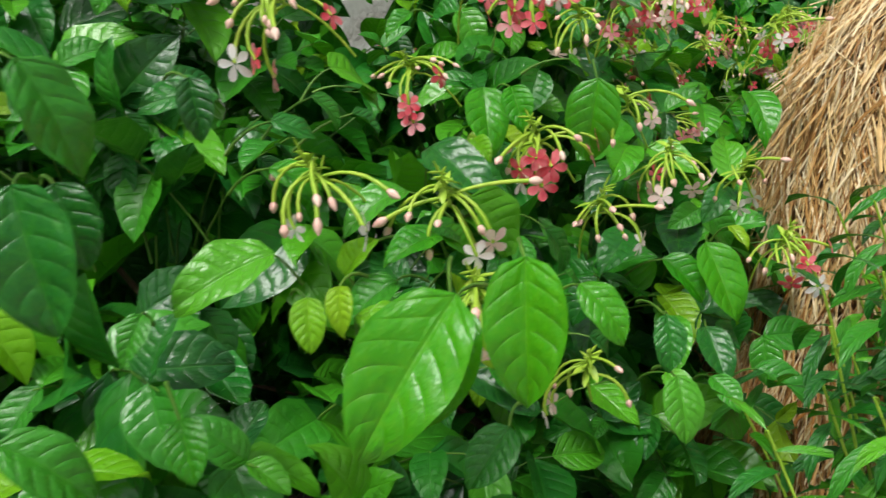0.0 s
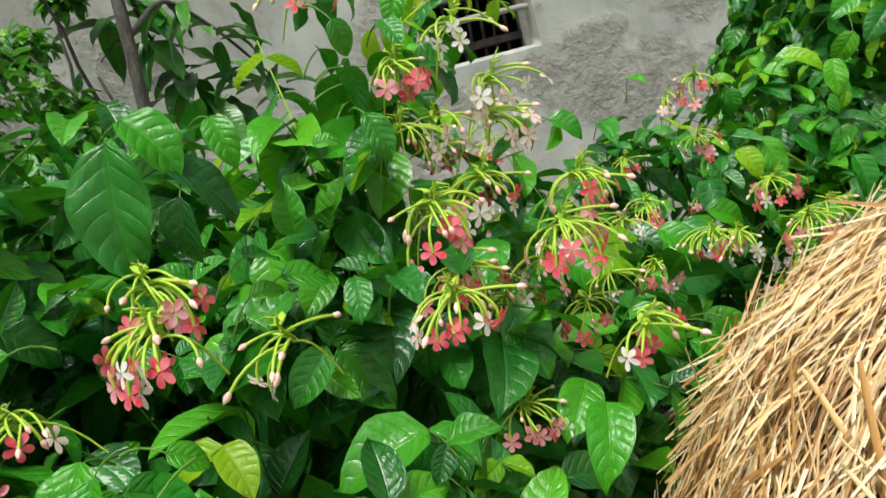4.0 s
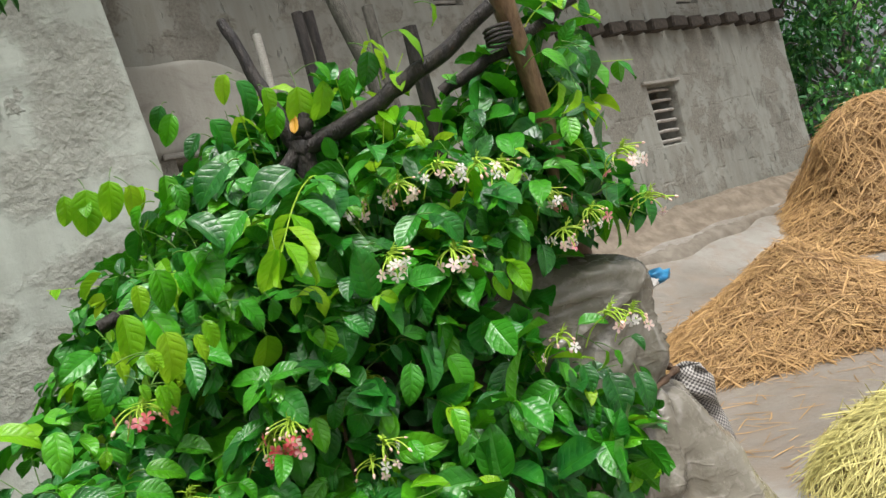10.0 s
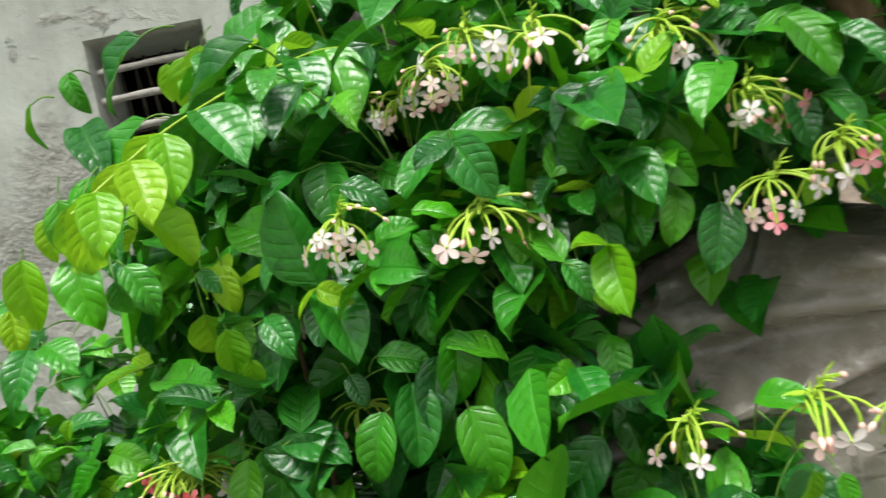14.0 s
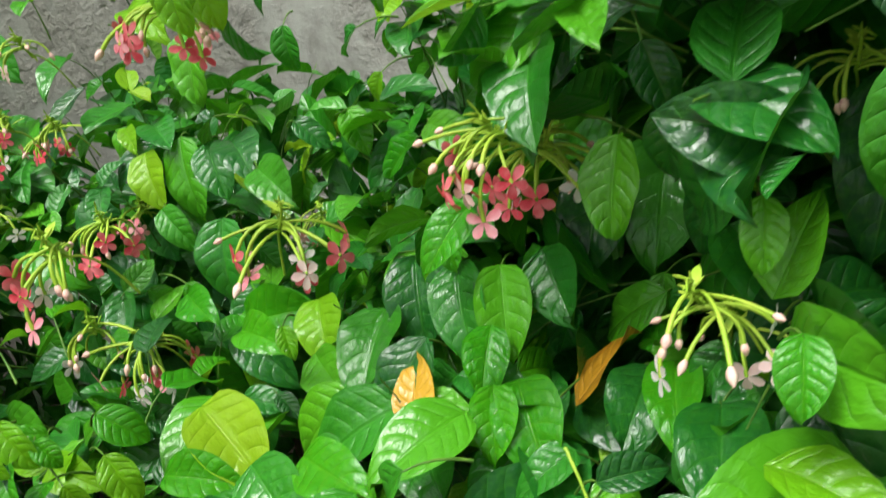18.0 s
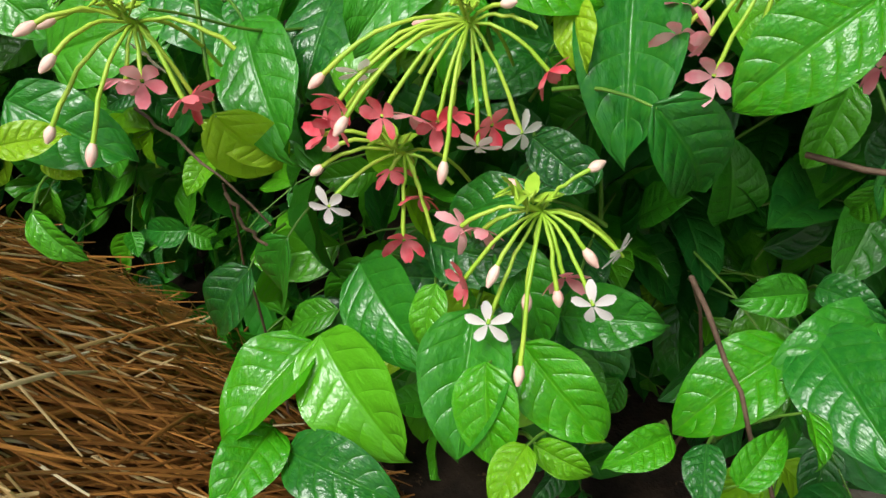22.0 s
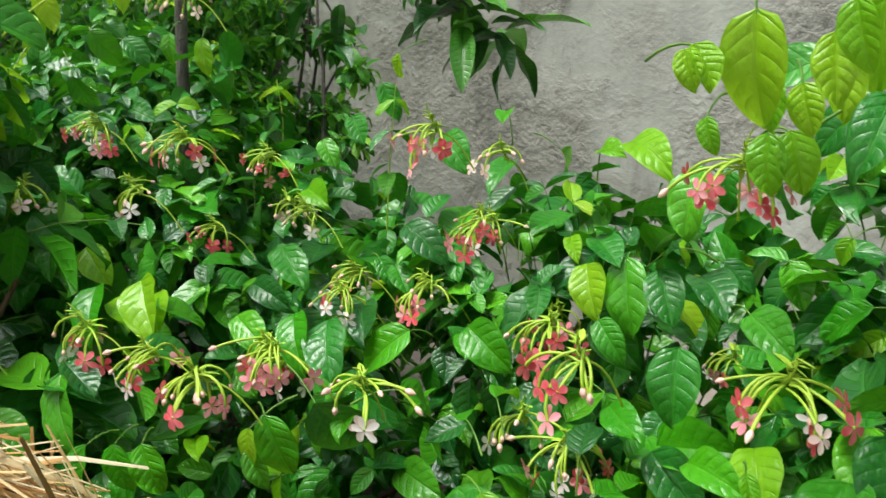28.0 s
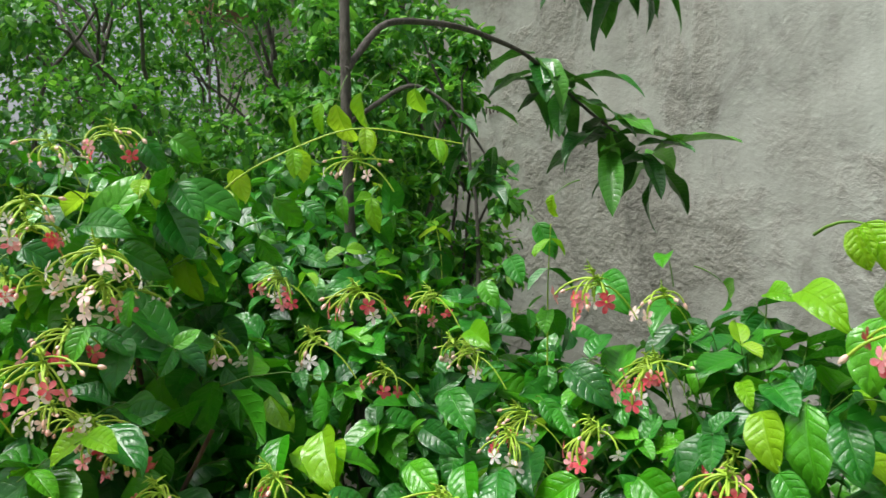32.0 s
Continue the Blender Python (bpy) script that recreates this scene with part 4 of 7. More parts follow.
def cluster(plant, place, facing, palette, rng, big=1.0):
    """A hanging cluster: its stalk is a part of the plant, its flowers and buds are parts of the stalk."""
    turn = math.atan2(facing[1], facing[0]) + rng.uniform(-0.5, 0.5)
    hub = part("flower_stalk", HUBS[rng.integers(len(HUBS))], plant, "drooping cluster of %s star flowers" % {"r": "coral-red", "w": "white and pale pink", "m": "red and white", "b": "mostly unopened pink"}[palette],
               Matrix.Translation(place) @ Matrix.Rotation(turn, 4, "Z") @ Matrix.Scale(big, 4))
    opened = {"r": ("red",) * 5 + ("pink",) * 3 + ("white",) * 2, "w": ("white",) * 5 + ("pale",) * 3 + ("pink",), "m": ("red",) * 4 + ("pink",) * 2 + ("pale",) * 2 + ("white",) * 3, "b": ("white", "pale")}[palette]
    n = {"b": 2}.get(palette, int(rng.integers(5, 11)))
    for k in range(n):
        kind = FLOWERS[opened[rng.integers(len(opened))]]
        part("flower", kind[rng.integers(len(kind))], hub, "", Matrix.Translation((rng.uniform(-0.002, 0.012), 0, rng.uniform(0, 0.012))) @ Matrix.Rotation(rng.normal(0, 1.25), 4, "Z") @ Matrix.Rotation(rng.uniform(-0.25, 0.25), 4, "X") @ Matrix.Scale(rng.uniform(0.85, 1.1), 4))
    for k in range(int(rng.integers(4, 10))):
        part("bud", BUDS[rng.integers(len(BUDS))], hub, "", Matrix.Translation((rng.uniform(0, 0.015), 0, rng.uniform(0, 0.02))) @ Matrix.Rotation(rng.normal(0, 1.3), 4, "Z") @ Matrix.Rotation(rng.uniform(-0.3, 0.3), 4, "X") @ Matrix.Scale(rng.uniform(0.8, 1.1), 4))
    return hub


# ---- the creepers ----
krng = np.random.default_rng(31)
KINDS = leaf_kinds(krng, 8, 5, 9, 0.60)
LOW = leaf_kinds(krng, 4, 3, 5, 0.58)
FULL = leaf_kinds(krng, 10, 9, 15, 0.585, 0.06, (0.12, 0.66), 0.82, 0.028)


def kind_mesh(k, material, kinds=KINDS, store={}):
    key = (k, material.name, len(kinds))
    if key not in store:
        bag = Bag()
        bag.add(*kinds[k])
        store[key] = bag.mesh("leaf", material)
    return store[key]


def inside(p, blobs, skip, limit):
    for k, b in enumerate(blobs):
        if k != skip:
            d = (p - np.array(b[:3])) / np.array(b[3:6])
            if d @ d < limit * limit:
                return True
    return False


def skin_points(blobs, count, rng, low=-0.55):
    """Points and outward ways on the outside of overlapping rounded masses."""
    weight = np.array([b[3] * b[4] + b[3] * b[5] + b[4] * b[5] for b in blobs])
    weight = weight / weight.sum()
    pts, outs = [], []
    while len(pts) < count:
        k = rng.choice(len(blobs), p=weight)
        d = unit(rng.normal(0, 1, 3))
        if d[2] < low:
            continue
        c, r = np.array(blobs[k][:3]), np.array(blobs[k][3:6])
        swell = 1.0 + 0.10 * noise.noise(Vector(c + d * r) * 5.0) + rng.normal(0, 0.03)
        p = c + d * r * swell
        if inside(p, blobs, k, 0.93) or p[2] < 0.05:
            continue
        pts.append(p)
        outs.append(unit(d / r))
    return np.array(pts), np.array(outs)


def sprig_leaves(rng, p, out, store, size, fresh_share):
    """A short leafy shoot at p: opposite leaves that hang, the last pair sometimes young."""
    grow = unit(out * 0.8 + np.array([0, 0, 0.35]) + rng.normal(0, 0.45, 3))
    length = rng.uniform(0.07, 0.20)
    start = p - out * 0.10
    tip = p + grow * length + np.array([0, 0, -0.25 * length])
    path = bent(start, tip, (0, 0, 0.03), 5)
    store["stems"].append(path)
    n = int(rng.integers(2, 5))
    side = unit(np.cross(grow, rng.normal(0, 1, 3)))
    fresh = rng.uniform() < fresh_share
    for k in range(n):
        s = 0.35 + 0.65 * (k + 0.5) / n
        at = start + (tip - start) * s + np.array([0, 0, 0.12 * s * (1 - s)])
        side = unit(np.cross(grow, side) + side * 0.25)
        for sign in (-1, 1):
            way = sign * side * 0.85 + grow * 0.45 + np.array([0, 0, -rng.uniform(0.15, 0.85)]) + rng.normal(0, 0.24, 3)
            face = np.array([0, 0, 0.75]) + out * 0.75 + rng.normal(0, 0.42, 3)
            big = size * rng.uniform(0.60, 1.35) * (1.0 - 0.30 * (k == n - 1))
            store["at"].append(at)
            store["way"].append(way)
            store["face"].append(face)
            store["size"].append(big)
            store["young"].append(fresh and k == n - 1)
            store["sprig"].append(len(store["stems"]) - 1)


# ---- leaves with a place of their own: base and tip, plant by plant ----
PLACED = {"A": [], "B": [], "C": []}


def set_leaves(plant, shade, *ends):
    for e in ends:
        PLACED[plant].append((shade, np.array(e[:3]), np.array(e[3:])))


set_leaves("B", "dark", (1.365, 1.415, 0.903, 1.392, 1.319, 0.856), (1.233, 1.434, 0.9, 1.206, 1.349, 0.874), (1.294, 1.418, 0.941, 1.245, 1.416, 0.89), (1.092, 1.483, 0.882, 1.171, 1.422, 0.861),
           (1.172, 1.4, 0.873, 1.186, 1.316, 0.868), (1.166, 1.557, 0.92, 1.083, 1.528, 0.865), (1.236, 1.6, 0.963, 1.203, 1.531, 0.909), (1.158, 1.67, 0.962, 1.161, 1.565, 0.918),
           (1.185, 1.708, 1.009, 1.216, 1.62, 0.957), (1.256, 1.662, 1.017, 1.277, 1.57, 0.966), (1.303, 1.657, 1.015, 1.326, 1.584, 0.954), (1.37, 1.666, 0.971, 1.347, 1.663, 0.918))
set_leaves("B", "dark", (1.393, 1.536, 0.893, 1.35, 1.485, 0.885), (1.298, 1.531, 0.926, 1.256, 1.438, 0.933), (1.458, 1.654, 0.99, 1.383, 1.645, 0.954), (1.48, 1.64, 1.001, 1.463, 1.631, 0.968),
           (1.453, 1.6, 0.942, 1.442, 1.513, 0.934), (1.516, 1.53, 0.947, 1.523, 1.434, 0.926), (1.52, 1.576, 0.976, 1.489, 1.545, 0.948), (1.48, 1.427, 0.927, 1.53, 1.405, 0.927),
           (1.492, 1.406, 0.86, 1.487, 1.373, 0.821), (1.525, 1.396, 0.829, 1.55, 1.397, 0.775), (1.403, 1.34, 0.863, 1.46, 1.353, 0.801), (1.337, 1.333, 0.832, 1.377, 1.314, 0.823))
set_leaves("B", "dark", (1.137, 1.335, 0.872, 1.195, 1.263, 0.849), (1.035, 1.266, 0.864, 1.111, 1.267, 0.901), (1.038, 1.224, 0.855, 1.113, 1.222, 0.835), (1.102, 1.434, 0.856, 1.028, 1.424, 0.849),
           (1.02, 1.383, 0.86, 1.11, 1.351, 0.857), (0.963, 1.593, 0.886, 0.964, 1.482, 0.89), (0.902, 1.729, 0.906, 0.994, 1.683, 0.866), (0.969, 1.628, 0.867, 1.032, 1.629, 0.862),
           (0.875, 1.718, 0.896, 0.887, 1.776, 0.928), (0.873, 1.598, 0.941, 0.85, 1.651, 0.975), (0.911, 1.356, 0.9, 0.911, 1.353, 0.939), (0.94, 1.303, 0.888, 1.001, 1.28, 0.872))
set_leaves("B", "dark", (0.963, 1.405, 0.82, 0.957, 1.452, 0.838), (0.935, 1.388, 0.828, 0.971, 1.305, 0.848), (1.2, 1.393, 0.861, 1.269, 1.376, 0.882), (1.379, 1.619, 0.89, 1.468, 1.555, 0.908),
           (1.429, 1.479, 0.906, 1.48, 1.493, 0.922), (1.07, 1.648, 0.917, 1.133, 1.586, 0.903), (1.17, 1.289, 0.734, 1.144, 1.259, 0.665), (1.226, 1.296, 0.724, 1.29, 1.237, 0.716),
           (1.299, 1.269, 0.756, 1.301, 1.235, 0.732), (1.286, 1.292, 0.768, 1.343, 1.271, 0.787), (1.345, 1.304, 0.812, 1.293, 1.287, 0.799), (1.331, 1.256, 0.757, 1.349, 1.185, 0.719))
set_leaves("B", "dark", (1.22, 1.247, 0.696, 1.296, 1.186, 0.678), (1.226, 1.186, 0.65, 1.302, 1.169, 0.675), (1.334, 1.3, 0.775, 1.375, 1.267, 0.736), (1.503, 1.382, 0.725, 1.469, 1.353, 0.734),
           (1.509, 1.378, 0.736, 1.543, 1.359, 0.75), (1.513, 1.345, 0.725, 1.553, 1.27, 0.742), (1.548, 1.374, 0.731, 1.512, 1.305, 0.737), (1.375, 1.339, 0.821, 1.347, 1.307, 0.825),
           (1.472, 1.252, 0.714, 1.476, 1.217, 0.714), (1.366, 1.318, 0.71, 1.427, 1.32, 0.728), (1.134, 1.281, 0.699, 1.11, 1.232, 0.664), (1.047, 1.2, 0.787, 1.081, 1.182, 0.765))
set_leaves("B", "dark", (1.525, 1.389, 0.811, 1.51, 1.391, 0.776), (0.597, 2.033, 1.109, 0.673, 1.974, 1.009), (0.734, 1.961, 1.056, 0.743, 2.041, 1.117), (0.735, 1.854, 1.047, 0.818, 1.809, 0.999),
           (0.449, 2.098, 1.159, 0.475, 2.01, 1.124), (0.456, 1.844, 1.129, 0.484, 1.78, 1.1), (0.89, 1.795, 0.943, 0.872, 1.741, 0.907), (0.896, 2.018, 1.026, 0.881, 1.969, 1.013),
           (1.093, 1.928, 1.061, 1.013, 1.928, 1.039), (1.151, 1.872, 1.129, 1.221, 1.817, 1.115), (0.478, 1.969, 1.275, 0.494, 1.876, 1.252), (0.878, 1.983, 1.131, 0.932, 1.983, 1.09))
set_leaves("B", "dark", (0.394, 1.287, 1.048, 0.396, 1.38, 1.037), (0.67, 1.351, 1.019, 0.701, 1.411, 0.937), (0.808, 1.811, 1.149, 0.837, 1.752, 1.055), (0.875, 1.786, 1.144, 0.914, 1.733, 1.098),
           (0.481, 1.524, 1.057, 0.54, 1.454, 1.014), (0.398, 1.664, 1.046, 0.461, 1.607, 1.018), (0.953, 1.686, 1.068, 0.97, 1.629, 0.994), (0.392, 1.778, 1.168, 0.49, 1.76, 1.138),
           (1.104, 1.579, 1.304, 1.086, 1.614, 1.238), (0.177, 1.669, 1.119, 0.262, 1.64, 1.07), (0.798, 1.756, 1.066, 0.851, 1.73, 1.024), (-0.048, 1.322, 1.195, 0.021, 1.346, 1.141))
set_leaves("B", "dark", (0.293, 1.492, 1.041, 0.378, 1.47, 1.023), (0.309, 1.64, 1.057, 0.368, 1.64, 1.036), (0.362, 1.778, 1.094, 0.417, 1.752, 1.064), (1.06, 1.636, 1.137, 1.115, 1.6, 1.117),
           (0.958, 1.728, 1.154, 1.019, 1.671, 1.157), (0.904, 1.774, 1.179, 0.847, 1.79, 1.156), (0.594, 1.306, 0.956, 0.627, 1.305, 0.916), (0.765, 1.643, 0.914, 0.817, 1.623, 0.895),
           (0.044, 1.54, 1.502, 0.052, 1.526, 1.448), (-0.016, 1.485, 1.494, 0.026, 1.511, 1.459), (-0.043, 1.438, 1.506, -0.019, 1.486, 1.45), (0.42, 1.788, 1.174, 0.439, 1.767, 1.121))
set_leaves("B", "dark", (0.055, 1.87, 1.312, 0.106, 1.855, 1.268), (0.07, 1.939, 1.359, 0.121, 1.923, 1.312), (0.348, 1.922, 1.32, 0.428, 1.886, 1.284), (0.152, 1.665, 1.112, 0.237, 1.663, 1.094),
           (0.329, 1.77, 1.104, 0.377, 1.761, 1.065), (0.063, 2.035, 1.432, 0.106, 2.041, 1.356), (0.188, 1.597, 1.064, 0.275, 1.591, 1.052))
set_leaves("B", "light", (1.294, 1.37, 0.916, 1.36, 1.368, 0.916), (1.287, 1.361, 0.9, 1.289, 1.311, 0.88), (1.491, 1.361, 0.928, 1.442, 1.312, 0.894), (1.304, 1.608, 0.974, 1.311, 1.546, 0.944),
           (1.315, 1.567, 0.933, 1.329, 1.515, 0.894), (1.334, 1.583, 0.931, 1.374, 1.5, 0.902), (1.474, 1.62, 0.952, 1.425, 1.642, 0.966), (1.473, 1.594, 0.95, 1.483, 1.508, 0.94),
           (1.499, 1.386, 0.919, 1.537, 1.382, 0.914), (0.921, 1.386, 0.846, 0.952, 1.412, 0.848), (0.919, 1.399, 0.902, 0.93, 1.361, 0.901), (0.929, 1.348, 0.869, 0.932, 1.4, 0.879))
set_leaves("B", "light", (0.926, 1.467, 0.936, 0.974, 1.48, 0.905), (0.915, 1.571, 0.911, 0.936, 1.65, 0.902), (0.899, 1.752, 0.908, 1.001, 1.741, 0.94), (0.915, 1.402, 0.943, 0.943, 1.401, 0.922),
           (0.909, 1.375, 0.935, 0.933, 1.335, 0.917), (0.978, 1.482, 0.86, 1.062, 1.487, 0.866), (1.148, 1.492, 0.892, 1.227, 1.446, 0.897), (1.329, 1.6, 0.932, 1.366, 1.655, 0.923),
           (0.783, 1.486, 0.994, 0.755, 1.527, 1.002), (0.911, 1.42, 0.941, 0.906, 1.391, 0.961), (1.352, 1.225, 0.754, 1.368, 1.181, 0.721), (1.365, 1.25, 0.75, 1.42, 1.22, 0.721))
set_leaves("B", "light", (1.206, 1.248, 0.683, 1.179, 1.165, 0.664), (1.206, 1.194, 0.654, 1.214, 1.132, 0.667), (1.501, 1.338, 0.716, 1.45, 1.268, 0.705), (1.451, 1.254, 0.709, 1.43, 1.219, 0.714),
           (1.517, 1.285, 0.728, 1.529, 1.253, 0.734), (1.493, 1.238, 0.709, 1.509, 1.26, 0.739), (0.563, 1.92, 1.042, 0.583, 2.014, 1.074), (0.825, 1.736, 0.969, 0.854, 1.735, 0.927),
           (0.572, 1.76, 1.012, 0.603, 1.679, 1.026), (0.873, 1.767, 0.912, 0.981, 1.766, 0.94), (0.916, 1.626, 0.896, 0.91, 1.679, 0.899), (0.419, 2.213, 1.287, 0.422, 2.273, 1.231))
set_leaves("B", "light", (0.544, 1.872, 1.364, 0.566, 1.817, 1.375), (0.745, 1.591, 0.985, 0.731, 1.65, 0.989), (1.104, 1.924, 1.103, 1.037, 1.926, 1.056), (0.183, 1.317, 1.099, 0.249, 1.248, 1.052),
           (0.246, 1.383, 1.067, 0.25, 1.474, 1.047), (0.624, 1.311, 1.004, 0.661, 1.315, 0.932), (0.401, 1.229, 0.933, 0.424, 1.223, 0.871), (0.426, 1.255, 0.932, 0.461, 1.25, 0.874),
           (0.369, 1.206, 0.931, 0.378, 1.184, 0.871), (0.606, 1.697, 1.036, 0.691, 1.67, 1.004), (0.689, 1.47, 1.013, 0.707, 1.541, 0.988), (1.008, 1.611, 0.963, 1.076, 1.574, 0.975))
set_leaves("B", "light", (0.846, 1.711, 0.964, 0.908, 1.663, 0.955), (0.426, 1.504, 1.06, 0.492, 1.442, 1.017), (0.676, 1.397, 1.008, 0.699, 1.352, 0.998))
set_leaves("B", "lime", (1.339, 1.381, 0.897, 1.355, 1.341, 0.883), (1.158, 1.269, 0.844, 1.186, 1.287, 0.782), (0.943, 1.448, 0.901, 0.977, 1.439, 0.856), (0.982, 1.55, 0.898, 1.081, 1.504, 0.857),
           (1.039, 1.72, 0.953, 1.077, 1.641, 0.929), (0.887, 1.391, 0.965, 0.931, 1.376, 0.933), (0.899, 1.359, 0.956, 0.929, 1.356, 0.937), (1.067, 1.188, 0.852, 1.101, 1.206, 0.858),
           (0.933, 1.403, 0.896, 0.953, 1.409, 0.865), (1.385, 1.202, 0.728, 1.379, 1.168, 0.723), (1.387, 1.213, 0.716, 1.421, 1.206, 0.713), (1.053, 1.224, 0.825, 1.083, 1.206, 0.825))
set_leaves("B", "lime", (1.178, 1.297, 0.806, 1.159, 1.266, 0.843), (0.232, 1.366, 1.107, 0.313, 1.326, 1.048), (0.745, 1.806, 1.134, 0.783, 1.749, 1.082), (-0.086, 1.318, 1.423, -0.095, 1.334, 1.367),
           (0.697, 1.833, 1.169, 0.729, 1.8, 1.15), (1.082, 1.587, 0.98, 1.099, 1.57, 0.954), (0.859, 1.727, 1.32, 0.931, 1.68, 1.315), (0.596, 1.306, 0.984, 0.606, 1.293, 0.942),
           (0.042, 1.445, 1.652, 0.009, 1.455, 1.555), (0.087, 1.48, 1.672, 0.067, 1.466, 1.621), (0.085, 1.512, 1.67, 0.074, 1.532, 1.595), (0.121, 1.546, 1.688, 0.103, 1.558, 1.615))
set_leaves("B", "lime", (0.175, 1.63, 1.692, 0.162, 1.648, 1.636), (-0.069, 1.263, 1.411, -0.042, 1.251, 1.318), (-0.106, 1.322, 1.399, -0.105, 1.334, 1.331), (0.182, 1.367, 1.079, 0.251, 1.32, 1.063),
           (0.207, 1.397, 1.079, 0.279, 1.356, 1.063), (-0.034, 1.352, 1.56, -0.050, 1.385, 1.508), (0.065, 1.591, 1.496, 0.084, 1.577, 1.433), (-0.001, 1.386, 1.134, 0.072, 1.374, 1.096),
           (0.112, 2.04, 1.493, 0.09, 2.043, 1.444), (0.054, 1.828, 1.213, 0.135, 1.803, 1.199), (0.736, 1.85, 1.304, 0.780, 1.823, 1.318))
set_leaves("C", "dark", (1.652, 1.642, 1.166, 1.617, 1.554, 1.066), (1.594, 1.767, 1.253, 1.658, 1.678, 1.168), (1.578, 1.76, 1.116, 1.457, 1.791, 1.123), (1.453, 1.787, 1.105, 1.45, 1.678, 1.022),
           (1.386, 1.771, 1.091, 1.387, 1.664, 1.021), (1.521, 1.663, 1.104, 1.471, 1.644, 1.036), (1.365, 2.069, 1.131, 1.413, 1.986, 1.064), (1.346, 1.949, 1.13, 1.323, 1.851, 1.089),
           (1.524, 1.608, 1.066, 1.578, 1.524, 1.048), (1.578, 1.512, 1.044, 1.651, 1.545, 1.053), (1.597, 1.504, 1.031, 1.668, 1.516, 1.001), (1.673, 1.65, 1.172, 1.679, 1.603, 1.107))
set_leaves("C", "dark", (1.457, 1.672, 1.001, 1.452, 1.643, 0.954), (1.52, 2.006, 1.249, 1.42, 2.033, 1.217), (1.567, 1.669, 1.069, 1.538, 1.682, 1.098), (1.12, 1.881, 1.331, 1.063, 1.898, 1.27),
           (1.308, 1.712, 1.32, 1.316, 1.76, 1.256), (1.045, 1.923, 1.254, 1.008, 1.928, 1.225), (0.855, 2.038, 1.269, 0.859, 2.021, 1.198), (1.649, 1.462, 1.207, 1.61, 1.43, 1.128),
           (1.691, 1.461, 1.236, 1.689, 1.414, 1.149), (1.728, 1.463, 1.261, 1.708, 1.432, 1.183), (1.756, 1.456, 1.191, 1.78, 1.404, 1.098), (1.804, 1.461, 1.216, 1.812, 1.439, 1.154))
set_leaves("C", "dark", (1.904, 1.426, 1.128, 1.82, 1.416, 1.057), (1.962, 1.351, 1.049, 1.872, 1.422, 1.028), (1.83, 1.433, 1.033, 1.822, 1.389, 0.961), (1.876, 1.429, 1.012, 1.864, 1.364, 0.946),
           (1.939, 1.387, 1.014, 1.968, 1.308, 0.984), (1.936, 1.36, 0.97, 1.958, 1.293, 0.95), (1.679, 1.389, 1.091, 1.669, 1.352, 1.024), (1.446, 1.584, 1.15, 1.434, 1.551, 1.081),
           (1.49, 1.561, 1.17, 1.476, 1.557, 1.107), (1.537, 1.499, 1.154, 1.488, 1.526, 1.087), (1.555, 1.474, 1.128, 1.556, 1.444, 1.09), (1.521, 1.52, 1.194, 1.592, 1.454, 1.186))
set_leaves("C", "dark", (1.476, 1.554, 1.222, 1.495, 1.541, 1.173), (2.023, 1.306, 1.082, 2.01, 1.28, 1.023), (2.101, 1.305, 1.035, 2.073, 1.24, 0.946), (2.16, 1.266, 1.019, 2.134, 1.206, 0.946),
           (2, 1.311, 1.001, 1.985, 1.283, 0.954), (2.041, 1.288, 0.971, 2.018, 1.253, 0.94), (2.207, 1.295, 1.103, 2.212, 1.254, 1.082), (2.089, 1.402, 1.384, 2.067, 1.369, 1.315),
           (2.049, 1.427, 1.411, 2.033, 1.4, 1.351), (1.96, 1.431, 1.386, 1.953, 1.418, 1.333), (1.923, 1.453, 1.305, 1.921, 1.46, 1.26), (2.035, 1.501, 1.611, 2.038, 1.451, 1.538))
set_leaves("C", "dark", (2.177, 1.368, 1.485, 2.176, 1.326, 1.445), (2.163, 1.397, 1.574, 2.207, 1.324, 1.581), (2.212, 1.328, 1.548, 2.246, 1.275, 1.522), (2.255, 1.292, 1.582, 2.265, 1.276, 1.525),
           (1.741, 1.692, 1.688, 1.752, 1.69, 1.625), (1.816, 1.453, 1.448, 1.866, 1.424, 1.447), (1.656, 1.481, 1.495, 1.713, 1.456, 1.478), (1.232, 1.702, 1.556, 1.246, 1.692, 1.458),
           (1.312, 1.765, 1.6, 1.308, 1.753, 1.536), (1.472, 2.145, 1.831, 1.468, 2.145, 1.738), (2.302, 1.274, 1.482, 2.359, 1.26, 1.438), (2.2, 1.344, 1.486, 2.223, 1.289, 1.45))
set_leaves("C", "dark", (1.366, 1.469, 1.433, 1.368, 1.483, 1.382), (1.465, 1.489, 1.426, 1.483, 1.474, 1.397), (1.2, 1.565, 1.363, 1.196, 1.497, 1.316), (1.224, 1.564, 1.366, 1.276, 1.52, 1.35),
           (1.658, 1.471, 1.278, 1.723, 1.45, 1.273), (1.619, 1.473, 1.261, 1.634, 1.452, 1.226), (1.886, 1.448, 1.358, 1.942, 1.426, 1.311), (1.993, 1.42, 1.388, 1.997, 1.398, 1.36),
           (1.571, 1.966, 1.929, 1.61, 1.944, 1.827), (1.532, 2.189, 2.039, 1.497, 2.208, 1.962), (1.48, 2.001, 1.966, 1.447, 2.02, 1.886), (1.533, 1.986, 1.902, 1.488, 2.005, 1.85))
